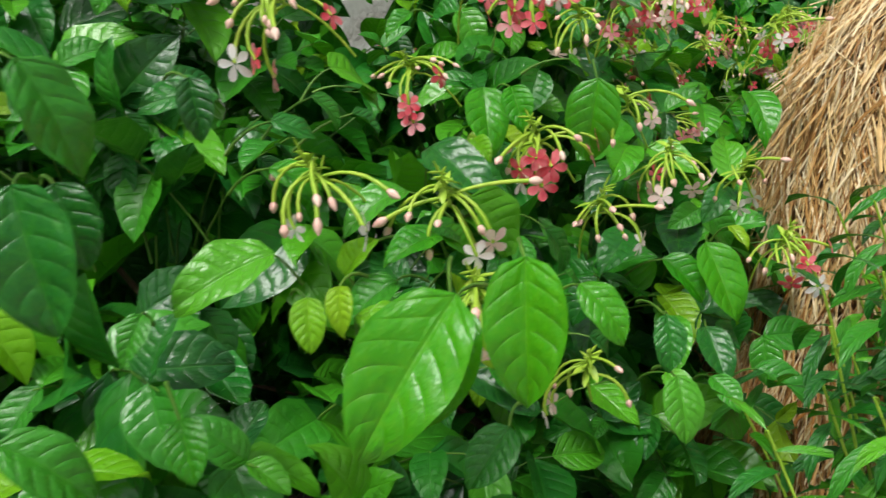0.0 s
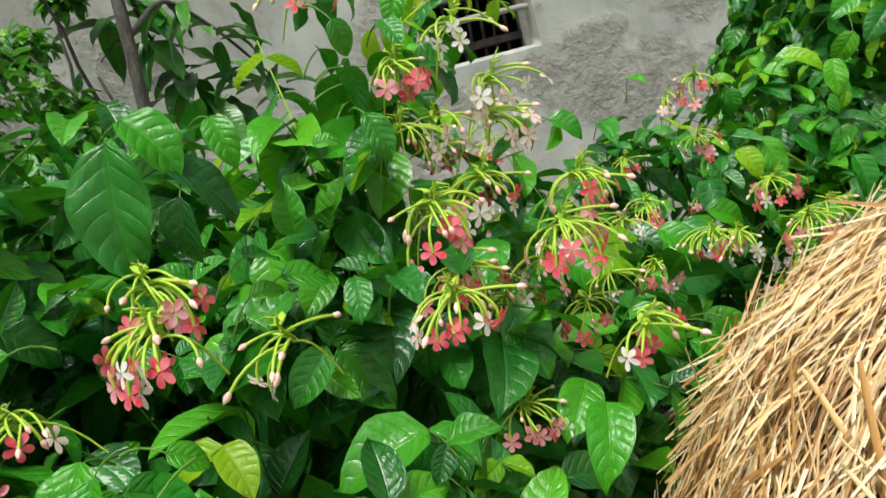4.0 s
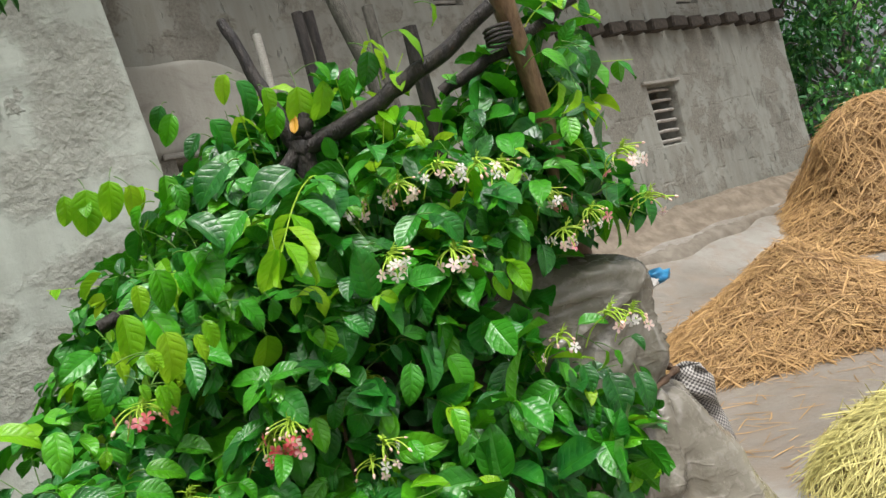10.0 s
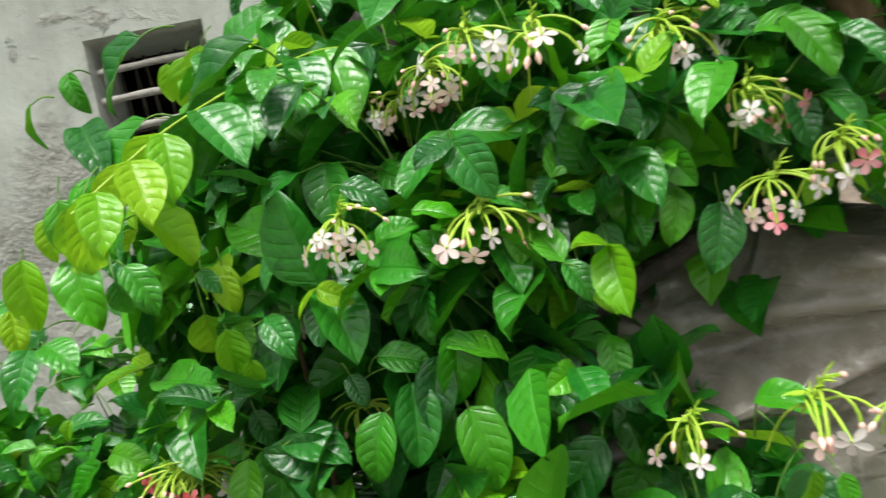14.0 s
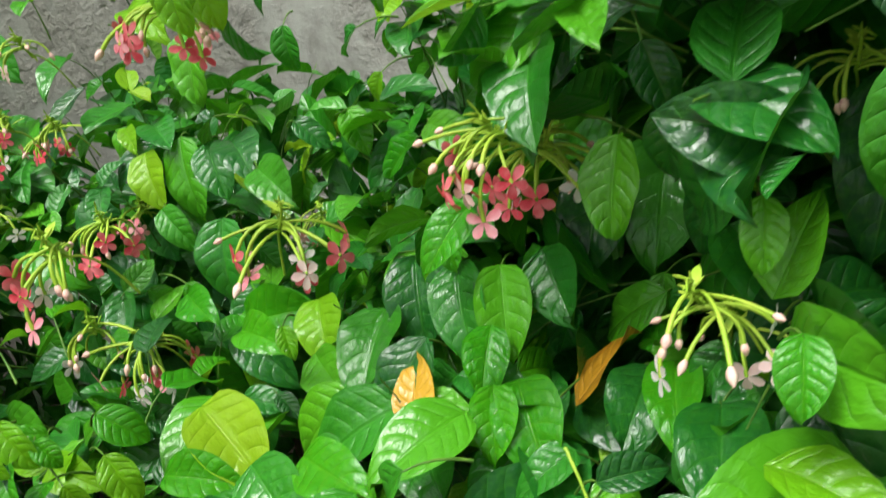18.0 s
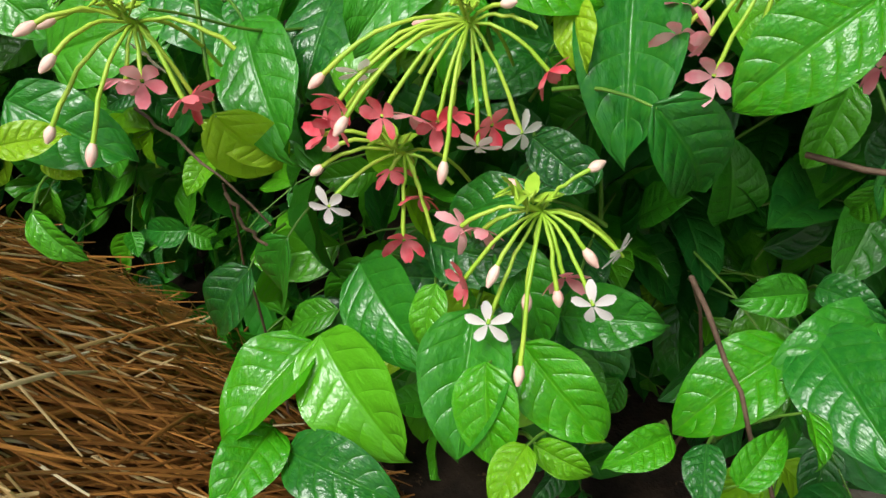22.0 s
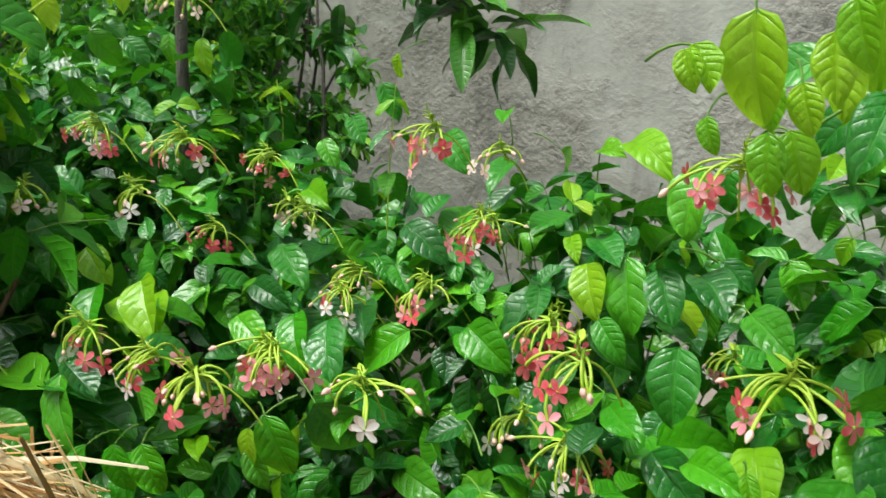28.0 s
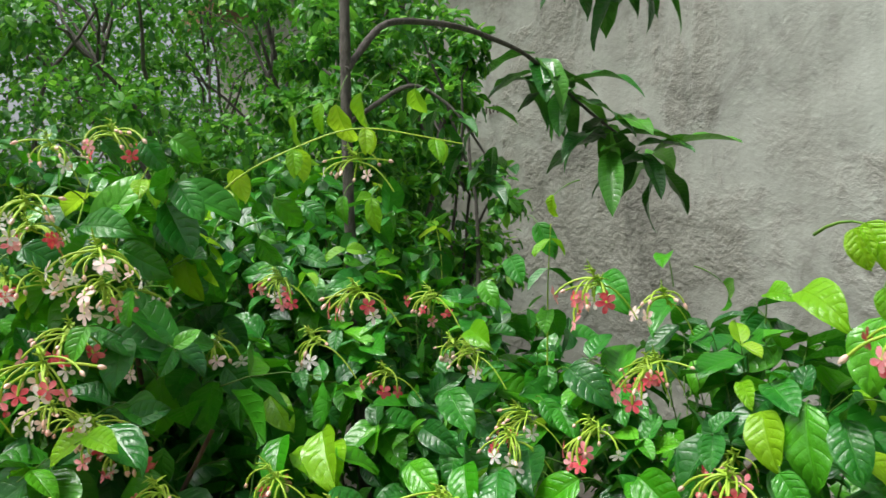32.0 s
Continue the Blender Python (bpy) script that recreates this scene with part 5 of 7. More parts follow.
set_leaves("C", "dark", (1.643, 1.904, 2.011, 1.683, 1.884, 1.91), (1.926, 1.686, 1.997, 1.91, 1.703, 1.91), (1.884, 1.732, 1.97, 1.854, 1.757, 1.89), (2.091, 1.235, 1.831, 2.131, 1.181, 1.786),
           (2.129, 1.188, 1.82, 2.162, 1.153, 1.765), (2.159, 1.159, 1.8, 2.175, 1.172, 1.736), (1.417, 1.625, 1.748, 1.314, 1.629, 1.688), (1.304, 1.652, 1.725, 1.311, 1.634, 1.667),
           (1.324, 1.622, 1.564, 1.275, 1.686, 1.51), (1.41, 1.585, 1.632, 1.323, 1.59, 1.566), (2.231, 1.291, 1.432, 2.247, 1.307, 1.355), (2.174, 1.348, 1.575, 2.204, 1.293, 1.523))
set_leaves("C", "dark", (1.346, 1.576, 1.447, 1.387, 1.545, 1.389), (1.139, 1.761, 1.371, 1.066, 1.735, 1.323), (0.96, 1.717, 1.289, 0.943, 1.671, 1.217), (1.566, 1.614, 1.71, 1.435, 1.623, 1.637),
           (1.723, 1.673, 1.687, 1.644, 1.664, 1.596), (1.93, 1.746, 1.732, 1.855, 1.798, 1.664), (1.309, 1.643, 1.647, 1.35, 1.564, 1.593), (1.082, 1.78, 1.418, 1.002, 1.751, 1.392),
           (1.987, 1.659, 1.829, 1.918, 1.711, 1.779))
set_leaves("C", "lime", (1.416, 1.647, 1.352, 1.415, 1.691, 1.261), (1.409, 1.972, 1.275, 1.386, 2.005, 1.195), (1.371, 1.972, 1.259, 1.361, 2.008, 1.182), (1.571, 1.512, 0.998, 1.541, 1.529, 0.946),
           (1.506, 1.706, 1.115, 1.538, 1.644, 1.107), (1.084, 1.895, 1.195, 1.065, 1.883, 1.16), (1.689, 1.673, 1.257, 1.681, 1.652, 1.225), (1.146, 1.728, 1.48, 1.146, 1.709, 1.371),
           (1.112, 1.728, 1.411, 1.118, 1.709, 1.345), (1.366, 2.286, 1.863, 1.35, 2.289, 1.744), (1.317, 2.351, 1.859, 1.293, 2.353, 1.731), (1.266, 2.384, 1.858, 1.253, 2.381, 1.774))
set_leaves("C", "lime", (1.403, 2.236, 1.835, 1.406, 2.235, 1.743), (1.489, 1.499, 1.424, 1.492, 1.481, 1.368), (1.479, 1.487, 1.346, 1.479, 1.495, 1.283), (1.498, 1.496, 1.302, 1.501, 1.499, 1.261),
           (2.093, 1.288, 1.096, 2.084, 1.293, 1.038), (1.193, 1.736, 1.536, 1.19, 1.721, 1.47), (1.371, 1.406, 1.527, 1.345, 1.449, 1.445), (1.697, 1.871, 1.977, 1.709, 1.862, 1.901),
           (1.77, 1.828, 1.957, 1.763, 1.84, 1.843), (1.823, 1.778, 1.954, 1.81, 1.792, 1.851), (1.989, 1.607, 2.027, 2.038, 1.559, 1.953), (2.051, 1.529, 2.065, 2.051, 1.524, 2.01))
set_leaves("C", "lime", (1.427, 1.431, 1.508, 1.483, 1.447, 1.449), (2.137, 1.258, 1.754, 2.152, 1.275, 1.676), (2.172, 1.233, 1.727, 2.168, 1.273, 1.657), (1.616, 1.916, 2.035, 1.592, 1.932, 1.961),
           (1.933, 1.665, 1.998, 1.945, 1.655, 1.921), (1.129, 1.436, 1.427, 1.13, 1.425, 1.33), (1.147, 1.495, 1.374, 1.159, 1.483, 1.333), (1.127, 1.483, 1.379, 1.128, 1.467, 1.336),
           (1.132, 1.516, 1.334, 1.154, 1.505, 1.283), (1.115, 1.509, 1.332, 1.12, 1.492, 1.282), (1.086, 1.421, 1.405, 1.108, 1.416, 1.373), (1.08, 1.415, 1.401, 1.094, 1.402, 1.371))
set_leaves("C", "lime", (1.073, 1.475, 1.347, 1.084, 1.461, 1.317), (1.204, 1.43, 1.429, 1.214, 1.421, 1.376), (1.186, 1.444, 1.408, 1.192, 1.432, 1.357))
set_leaves("C", "light", (2.246, 1.296, 1.447, 2.199, 1.326, 1.346), (2.303, 1.352, 1.434, 2.373, 1.347, 1.332), (1.914, 1.397, 1.61, 1.965, 1.433, 1.546), (1.885, 1.404, 1.626, 1.878, 1.42, 1.562),
           (1.737, 1.461, 1.447, 1.796, 1.432, 1.442), (1.687, 1.457, 1.419, 1.733, 1.447, 1.439), (1.794, 1.463, 1.5, 1.842, 1.428, 1.496), (1.755, 1.457, 1.291, 1.752, 1.425, 1.195),
           (2.058, 1.318, 1.176, 2.1, 1.265, 1.187), (2.12, 1.283, 1.09, 2.124, 1.272, 1.049), (1.33, 1.539, 1.112, 1.303, 1.484, 1.084), (1.576, 1.429, 1.056, 1.575, 1.391, 1.025))
set_leaves("C", "light", (1.944, 1.466, 1.244, 1.942, 1.416, 1.196), (1.776, 1.469, 1.373, 1.741, 1.457, 1.425), (1.213, 1.75, 1.473, 1.228, 1.689, 1.375), (1.305, 1.673, 1.578, 1.322, 1.604, 1.479),
           (1.26, 1.624, 1.075, 1.284, 1.591, 1.045), (1.231, 1.687, 1.699, 1.194, 1.711, 1.644), (1.767, 1.403, 0.84, 1.791, 1.342, 0.779), (1.816, 1.378, 0.855, 1.824, 1.325, 0.798),
           (1.873, 1.294, 0.774, 1.851, 1.24, 0.715), (1.771, 1.337, 0.748, 1.782, 1.282, 0.709), (1.717, 1.865, 1.919, 1.684, 1.887, 1.838), (1.816, 1.775, 2.008, 1.845, 1.745, 1.959))
set_leaves("C", "light", (1.276, 1.702, 1.543, 1.288, 1.66, 1.488))
set_leaves("A", "light", (-0.597, 0.176, 1.09, -0.636, 0.143, 1.019), (-0.646, 0.181, 1.084, -0.733, 0.16, 1.032), (-0.643, 0.198, 1.074, -0.69, 0.168, 1.017), (-0.819, 0.268, 1.051, -0.823, 0.24, 1.021),
           (-0.525, 0.262, 1.031, -0.512, 0.223, 1), (-0.316, 0.529, 1.141, -0.359, 0.525, 1.062), (-0.402, 0.642, 1.165, -0.43, 0.586, 1.11), (-0.381, 0.609, 1.158, -0.39, 0.579, 1.116),
           (-0.584, 0.384, 1.077, -0.632, 0.364, 1.093), (-0.572, 0.409, 1.069, -0.521, 0.419, 1.035), (-0.247, 0.598, 0.895, -0.222, 0.551, 0.85), (-0.192, 0.584, 0.895, -0.205, 0.528, 0.81))
set_leaves("A", "light", (0.108, 0.816, 1.015, 0.088, 0.729, 0.977), (0.114, 0.952, 0.999, 0.076, 0.879, 0.971), (-0.691, 0.434, 1.172, -0.654, 0.413, 1.153), (-0.307, 0.594, 1.169, -0.271, 0.602, 1.15),
           (-0.209, 0.679, 1.032, -0.264, 0.616, 1.037), (-0.449, 0.678, 1.274, -0.487, 0.672, 1.261), (-0.315, 0.787, 1.463, -0.254, 0.758, 1.415), (-0.235, 0.821, 1.446, -0.216, 0.787, 1.399),
           (-0.181, 0.965, 1.432, -0.205, 0.883, 1.421), (0.135, 1.109, 1.357, 0.145, 1.087, 1.311), (0.507, 1.662, 1.019, 0.452, 1.583, 0.967), (0.195, 1.145, 0.942, 0.274, 1.169, 0.921))
set_leaves("A", "light", (0.364, 1.264, 0.901, 0.421, 1.218, 0.865), (0.012, 1.052, 1.571, -0.015, 1.028, 1.527))
set_leaves("A", "dark", (-0.822, 0.241, 1.284, -0.802, 0.23, 1.216), (-0.848, 0.224, 1.22, -0.856, 0.2, 1.142), (-0.829, 0.241, 1.215, -0.83, 0.222, 1.167), (-0.909, 0.237, 1.088, -0.861, 0.218, 1.046),
           (-0.733, 0.362, 1.256, -0.739, 0.347, 1.214), (-0.724, 0.333, 1.121, -0.798, 0.318, 1.122), (-0.823, 0.346, 1.109, -0.846, 0.323, 1.089), (-0.626, 0.217, 0.974, -0.667, 0.201, 0.958),
           (-0.454, 0.277, 0.973, -0.47, 0.251, 0.942), (-0.468, 0.26, 0.929, -0.485, 0.228, 0.894), (-0.716, 0.406, 1.241, -0.765, 0.391, 1.264), (-0.521, 0.453, 1.083, -0.48, 0.467, 1.012))
set_leaves("A", "dark", (-0.577, 0.415, 1.039, -0.524, 0.415, 1.018), (-0.586, 0.436, 1.115, -0.651, 0.412, 1.129), (-0.272, 0.579, 0.829, -0.304, 0.524, 0.794), (-0.237, 0.559, 0.804, -0.26, 0.501, 0.764),
           (-0.321, 0.531, 0.787, -0.32, 0.48, 0.761), (-0.274, 0.514, 0.766, -0.269, 0.469, 0.747), (-0.408, 0.561, 0.998, -0.377, 0.557, 0.943), (-0.569, 0.636, 1.24, -0.495, 0.68, 1.218),
           (-0.535, 0.677, 1.207, -0.5, 0.692, 1.177), (-0.582, 0.552, 1.189, -0.555, 0.557, 1.167), (-0.63, 0.391, 1.052, -0.684, 0.375, 1.052), (-0.407, 0.526, 0.872, -0.367, 0.525, 0.83))
set_leaves("A", "dark", (-0.215, 0.507, 0.753, -0.176, 0.456, 0.724), (-0.49, 0.619, 1.122, -0.471, 0.534, 1.069), (-0.62, 0.529, 1.217, -0.591, 0.523, 1.19), (-0.468, 0.517, 1.016, -0.463, 0.487, 0.984),
           (-0.406, 0.545, 0.947, -0.375, 0.551, 0.917), (-0.555, 0.419, 1.064, -0.572, 0.4, 1.088), (-0.672, 0.468, 1.208, -0.635, 0.458, 1.188), (-0.464, 0.475, 0.958, -0.516, 0.409, 0.989),
           (-0.264, 0.635, 0.932, -0.326, 0.593, 0.932), (-0.091, 0.651, 0.932, -0.151, 0.62, 0.931), (-0.473, 0.541, 1.069, -0.462, 0.512, 1.033), (-0.339, 0.785, 1.44, -0.358, 0.764, 1.309))
set_leaves("A", "dark", (-0.278, 0.766, 1.37, -0.301, 0.77, 1.284), (-0.284, 0.781, 1.406, -0.213, 0.813, 1.354), (-0.137, 0.886, 1.226, -0.136, 0.836, 1.196), (-0.217, 0.876, 1.253, -0.155, 0.898, 1.243),
           (-0.19, 0.922, 1.35, -0.136, 0.975, 1.358), (-0.195, 0.903, 1.297, -0.19, 0.886, 1.354), (-0.15, 0.985, 1.392, -0.116, 0.98, 1.399), (0.095, 1.143, 1.057, 0.051, 1.05, 1.009),
           (-0.089, 0.846, 1.222, -0.065, 0.786, 1.216), (-0.013, 0.854, 1.203, -0.013, 0.907, 1.242), (-0.023, 1.048, 1.531, 0.002, 1.003, 1.505), (-0.254, 0.845, 1.244, -0.216, 0.862, 1.249))
set_leaves("A", "dark", (0.047, 0.997, 1.209, 0.017, 0.916, 1.188), (-0.244, 0.83, 1.292, -0.205, 0.868, 1.292), (-0.134, 1.149, 1.622, -0.119, 1.191, 1.575), (-0.115, 1.217, 1.624, -0.084, 1.24, 1.563),
           (-0.069, 1.255, 1.62, -0.03, 1.294, 1.587), (-0.116, 1.143, 1.527, -0.094, 1.198, 1.516), (-0.093, 1.229, 1.506, -0.067, 1.279, 1.471), (-0.065, 1.053, 1.637, -0.037, 1.033, 1.594),
           (-0.085, 0.949, 1.473, -0.068, 1.007, 1.435), (-0.087, 1.002, 1.435, -0.055, 1.086, 1.385), (-0.073, 0.889, 1.409, -0.049, 0.87, 1.357), (-0.083, 0.932, 1.529, -0.069, 0.938, 1.482))
set_leaves("A", "dark", (-0.073, 0.906, 1.61, -0.064, 0.947, 1.565), (-0.104, 1.342, 1.278, -0.061, 1.369, 1.225), (-0.083, 1.084, 1.464, -0.051, 1.143, 1.423), (-0.037, 1.357, 1.164, 0.013, 1.29, 1.118),
           (-0.04, 1.238, 1.157, 0.025, 1.274, 1.102), (-0.109, 1.431, 1.43, -0.115, 1.471, 1.372))
set_leaves("A", "lime", (-0.691, 0.292, 1.089, -0.704, 0.27, 1.065), (-0.625, 0.273, 1.055, -0.658, 0.261, 1.054), (-0.685, 0.29, 1.065, -0.658, 0.265, 1.055), (-0.711, 0.327, 1.081, -0.724, 0.301, 1.054),
           (-0.652, 0.27, 1.061, -0.691, 0.253, 1.069), (-0.666, 0.403, 1.071, -0.641, 0.391, 1.097), (-0.572, 0.4, 0.977, -0.571, 0.373, 0.955), (-0.53, 0.614, 1.343, -0.524, 0.612, 1.309),
           (-0.443, 0.608, 1.117, -0.442, 0.575, 1.101), (-0.144, 0.594, 0.902, -0.147, 0.561, 0.881))

# where the flower clusters hang, plant by plant
FLOWERS_A = [(-0.616, 0.527, 1.305), (-0.456, 0.693, 1.205), (-0.383, 0.569, 1.093), (-0.654, 0.411, 1.151), (-0.559, 0.404, 1.095), (-0.293, 0.649, 1.258), (-0.203, 0.741, 1.203), (0.014, 1.051, 1.144),
    (0.11, 1.055, 1.153), (0.047, 1.113, 1.095), (0.016, 0.94, 0.991), (-0.175, 0.656, 0.997), (-0.097, 0.634, 0.945), (-0.285, 0.539, 1.098), (-0.34, 0.57, 0.993), (-0.564, 0.388, 1.01),
    (-0.463, 0.435, 0.881), (-0.114, 0.557, 0.866), (0.11, 0.893, 1.218), (0.159, 0.806, 1.094), (-0.128, 1.169, 1.623), (0.016, 1.037, 1.584), (0.053, 0.995, 1.491), (0.094, 1.083, 1.411)]
FLOWERS_A_MORE = [(-0.048, 0.976, 1.379), (0.157, 0.978, 1.259), (-0.034, 0.751, 1.197), (-0.335, 0.761, 1.286), (0.039, 1.039, 1.286), (0.002, 1.022, 1.372), (-0.032, 1.013, 1.459), (0.153, 0.992, 1.2),
    (0.079, 1.083, 1.361), (-0.018, 1.142, 1.345), (-0.045, 1.294, 1.233), (-0.031, 1.174, 1.254), (-0.029, 0.906, 1.198), (-0.035, 0.868, 1.279)]
FLOWERS_B = [(0.485, 1.754, 1.074), (0.263, 1.282, 1.052), (0.618, 1.722, 1.197), (0.608, 1.637, 1.332), (0.485, 1.262, 1.063), (0.604, 1.255, 1.06), (0.966, 1.461, 1.108), (0.174, 1.133, 1.05),
    (0.408, 1.517, 0.983), (0.395, 1.647, 1.066), (-0.104, 1.486, 1.337), (0.145, 1.52, 1.317), (-0.089, 1.855, 1.272), (0.113, 1.592, 1.153), (0.052, 1.475, 1.224), (0.329, 1.74, 1.075),
    (0.757, 1.704, 1.06), (1.115, 1.575, 1.088), (0.703, 1.401, 1.034), (0.501, 1.427, 1.038), (0.825, 1.65, 0.921), (0.755, 1.643, 0.944), (0.596, 1.805, 1.29), (0.162, 1.762, 1.173)]
FLOWERS_B_MORE = [(1.076, 1.547, 1.299), (0.095, 1.56, 1.564), (0.1, 1.766, 1.182), (0.498, 1.902, 1.169), (0.656, 1.873, 1.035), (0.909, 1.957, 0.988), (1.351, 1.656, 1.121)]
FLOWERS_C = [(1.536, 1.547, 1.011), (1.552, 1.686, 1.328), (1.615, 1.627, 1.177), (1.649, 1.442, 1.449), (1.704, 1.693, 1.611), (1.83, 1.429, 1.624), (1.896, 1.37, 1.605), (2.077, 1.488, 1.602),
    (2.127, 1.393, 1.498), (2.124, 1.366, 1.397), (2.181, 1.316, 1.428), (1.375, 1.544, 1.161), (1.522, 1.455, 1.064), (1.813, 1.429, 1.422), (2.078, 1.258, 1.183), (1.978, 1.329, 1.157),
    (2.209, 1.297, 1.154), (2.353, 1.268, 1.423), (1.798, 1.541, 1.614), (2.269, 1.249, 1.554), (1.753, 1.643, 1.591)]
FLOWER_PLACES = np.array(FLOWERS_A + FLOWERS_A_MORE + FLOWERS_B + FLOWERS_B_MORE + FLOWERS_C)

SHADES = {"dark": leaf_one, "light": light_one, "lime": young_one}


def placed_frames(zone):
    """Centres, faces, lengths and turns of the leaves set by hand on one plant."""
    rows = PLACED[zone]
    base = np.array([b for _, b, _ in rows])
    tip = np.array([t for _, _, t in rows])
    rng = np.random.default_rng(ord(zone))
    face = np.tile([0.05, -0.62, 0.72], (len(rows), 1)) + rng.normal(0, 0.13, (len(rows), 3))
    face[:, 0] += 0.25 * np.clip(0.9 - base[:, 0], 0, 1) * (base[:, 1] > 1.0)
    turns = frames_of(tip - base, face)
    return base, tip, turns


# stretches of pole and hollows that show between the leaves
BARE = (((2.22, 1.45, 2.13), (2.38, 1.56, 1.62), 0.10), ((1.76, 1.89, 1.80), (2.19, 1.46, 2.03), 0.085), ((1.78, 1.90, 1.76), (1.70, 2.02, 2.22), 0.08), ((1.70, 1.94, 1.78), (1.82, 1.88, 1.86), 0.11), ((1.20, 2.14, 1.47), (1.34, 2.08, 1.55), 0.09),
        ((1.15, 1.29, 0.77), (0.94, 1.46, 0.57), 0.12), ((1.47, 1.39, 0.75), (1.46, 1.62, 0.52), 0.10))


# sloping west flank of the tall creeper: (across, along, up, offset) of its bounding planes
FLANKS = ((0.502, 0.270, -0.822, -0.219), (0.578, -0.024, -0.816, -0.652), (0.784, -0.251, -0.568, -0.566))


def clear_of_placed(centre, flanks=()):
    """True for leaves that do not hang just before a leaf set by hand."""
    keep = np.ones(len(centre), bool)
    for nx, ny, nz, d in flanks:
        keep &= centre @ np.array((nx, ny, nz)) > d
    for a, b, r in BARE:
        a, b = np.array(a), np.array(b)
        s = np.clip(((centre - a) @ (b - a)) / ((b - a) @ (b - a)), 0, 1)[:, None]
        keep &= np.linalg.norm(centre - (a + s * (b - a)) - (-0.02, -0.05, 0.0), axis=1) > r
    for p in FLOWER_PLACES:
        keep &= np.linalg.norm(centre - (p + (0.0, -0.045, -0.005)), axis=1) > 0.055
    for zone in PLACED:
        base, tip, turns = placed_frames(zone)
        length = np.linalg.norm(tip - base, axis=1)
        for c, n, r in zip((base + tip) / 2, turns[:, :, 2], length):
            keep &= np.linalg.norm(centre - (c + n * (0.40 * r)), axis=1) > 0.58 * r
    return keep


def creeper(name, label, blobs, count, seed, roots, near, zone, size=0.088, low=-0.55, fill=3.8, fresh=0.38):
    rng = np.random.default_rng(seed)
    plant = thing(name, label, "creeper", (roots[0][0], roots[0][1], 0))
    origin = np.array(plant.location)
    pts, outs = skin_points(blobs, count, rng, low)
    store = {k: [] for k in ("stems", "at", "way", "face", "size", "young", "sprig")}
    for p, o in zip(pts, outs):
        sprig_leaves(rng, p, o, store, size, fresh)
    at = np.array(store["at"]) - origin
    turns = frames_of(np.array(store["way"]), np.array(store["face"]))
    sizes, young = np.array(store["size"]), np.array(store["young"])
    which = rng.integers(0, len(KINDS), len(at))
    flanks = FLANKS if zone == "C" else ()
    keep = clear_of_placed(at + origin + unit(np.array(store["way"])) * sizes[:, None] * 0.5, flanks)
    at, turns, sizes, young, which = at[keep], turns[keep], sizes[keep], young[keep], which[keep]
    left = np.bincount(np.array(store["sprig"])[keep], minlength=len(store["stems"]))
    store["stems"] = [path for path, n in zip(store["stems"], left) if n > 2]
    base, tip, faces = placed_frames(zone)
    for i, (shade, b, t) in enumerate(PLACED[zone]):
        part("leaf", kind_mesh(i % len(FULL), SHADES[shade], FULL), plant, "", matrix_of(faces[i], b - origin - 0.04 * (t - b), 1.08 * np.linalg.norm(t - b)))
        back = -faces[i][:, 1] * 0.035 - faces[i][:, 2] * 0.045 + rng.normal(0, 0.012, 3)
        store["stems"].append(bent(b + back, b, (0, 0, 0.006), 5))
    order = np.argsort(np.linalg.norm(at + origin - np.array(near), axis=1))
    n_single = 300 - len(PLACED[zone])
    single, rest = order[:n_single], order[n_single:]
    for i in single:
        part("leaf", kind_mesh(int(which[i]), young_one if young[i] else leaf_one), plant, "", matrix_of(turns[i], at[i], sizes[i]))
    bag = Bag()
    for flag, mi in ((False, 0), (True, 1)):
        sel = rest[young[rest] == flag]
        lay(bag, KINDS, which[sel], at[sel], turns[sel], sizes[sel], mi)
    # darker leaves deeper in
    m = int(count * fill)
    deep, outs2 = skin_points(blobs, m, rng, -0.8)
    deep = deep - outs2 * rng.uniform(0.08, 0.34, (m, 1))
    keep = clear_of_placed(deep, flanks)
    deep, outs2 = deep[keep] - origin, outs2[keep]
    m = len(deep)
    ways = outs2 * 0.4 + np.array([0, 0, -0.6]) + rng.normal(0, 0.6, (m, 3))
    lay(bag, LOW, rng.integers(0, len(LOW), m), deep, frames_of(ways, np.array([0, 0, 0.6]) + outs2 * 0.6 + rng.normal(0, 0.3, (m, 3))), rng.uniform(0.7, 1.3, m) * size, 0)
    part("leaves", bag.mesh("leaves", leaf_many, young_many), plant, "dense glossy deep-green leaves")["kind"] = "stuff"
    bag = Bag()
    for path in store["stems"]:
        bag.add(tube(path - origin, np.linspace(0.0017, 0.0009, 5), 4), grid_faces(4, 5, True))
    part("twig_growth", bag.mesh("twig_growth", twig_green), plant, "thin green twigs")["kind"] = "stuff"
    for root in roots:
        for k in range(3):
            b = blobs[rng.integers(len(blobs))]
            end = np.array(b[:3]) + np.array(b[3:6]) * unit(rng.normal(0, 1, 3) + (0, -0.3, 0.8)) * 0.8
            bag = Bag()
            foot = np.array([root[0], root[1], 0.0]) + rng.normal(0, 0.05, 3) * (1, 1, 0)
            clean_tube(bag, bent(foot - origin, end - origin, rng.normal(0, 0.08, 3), 12, 0.008, rng), np.linspace(0.011, 0.004, 12), 6)
            part("cane", bag.mesh("cane", brown_stem), plant, "brown woody cane")
    return plant, origin


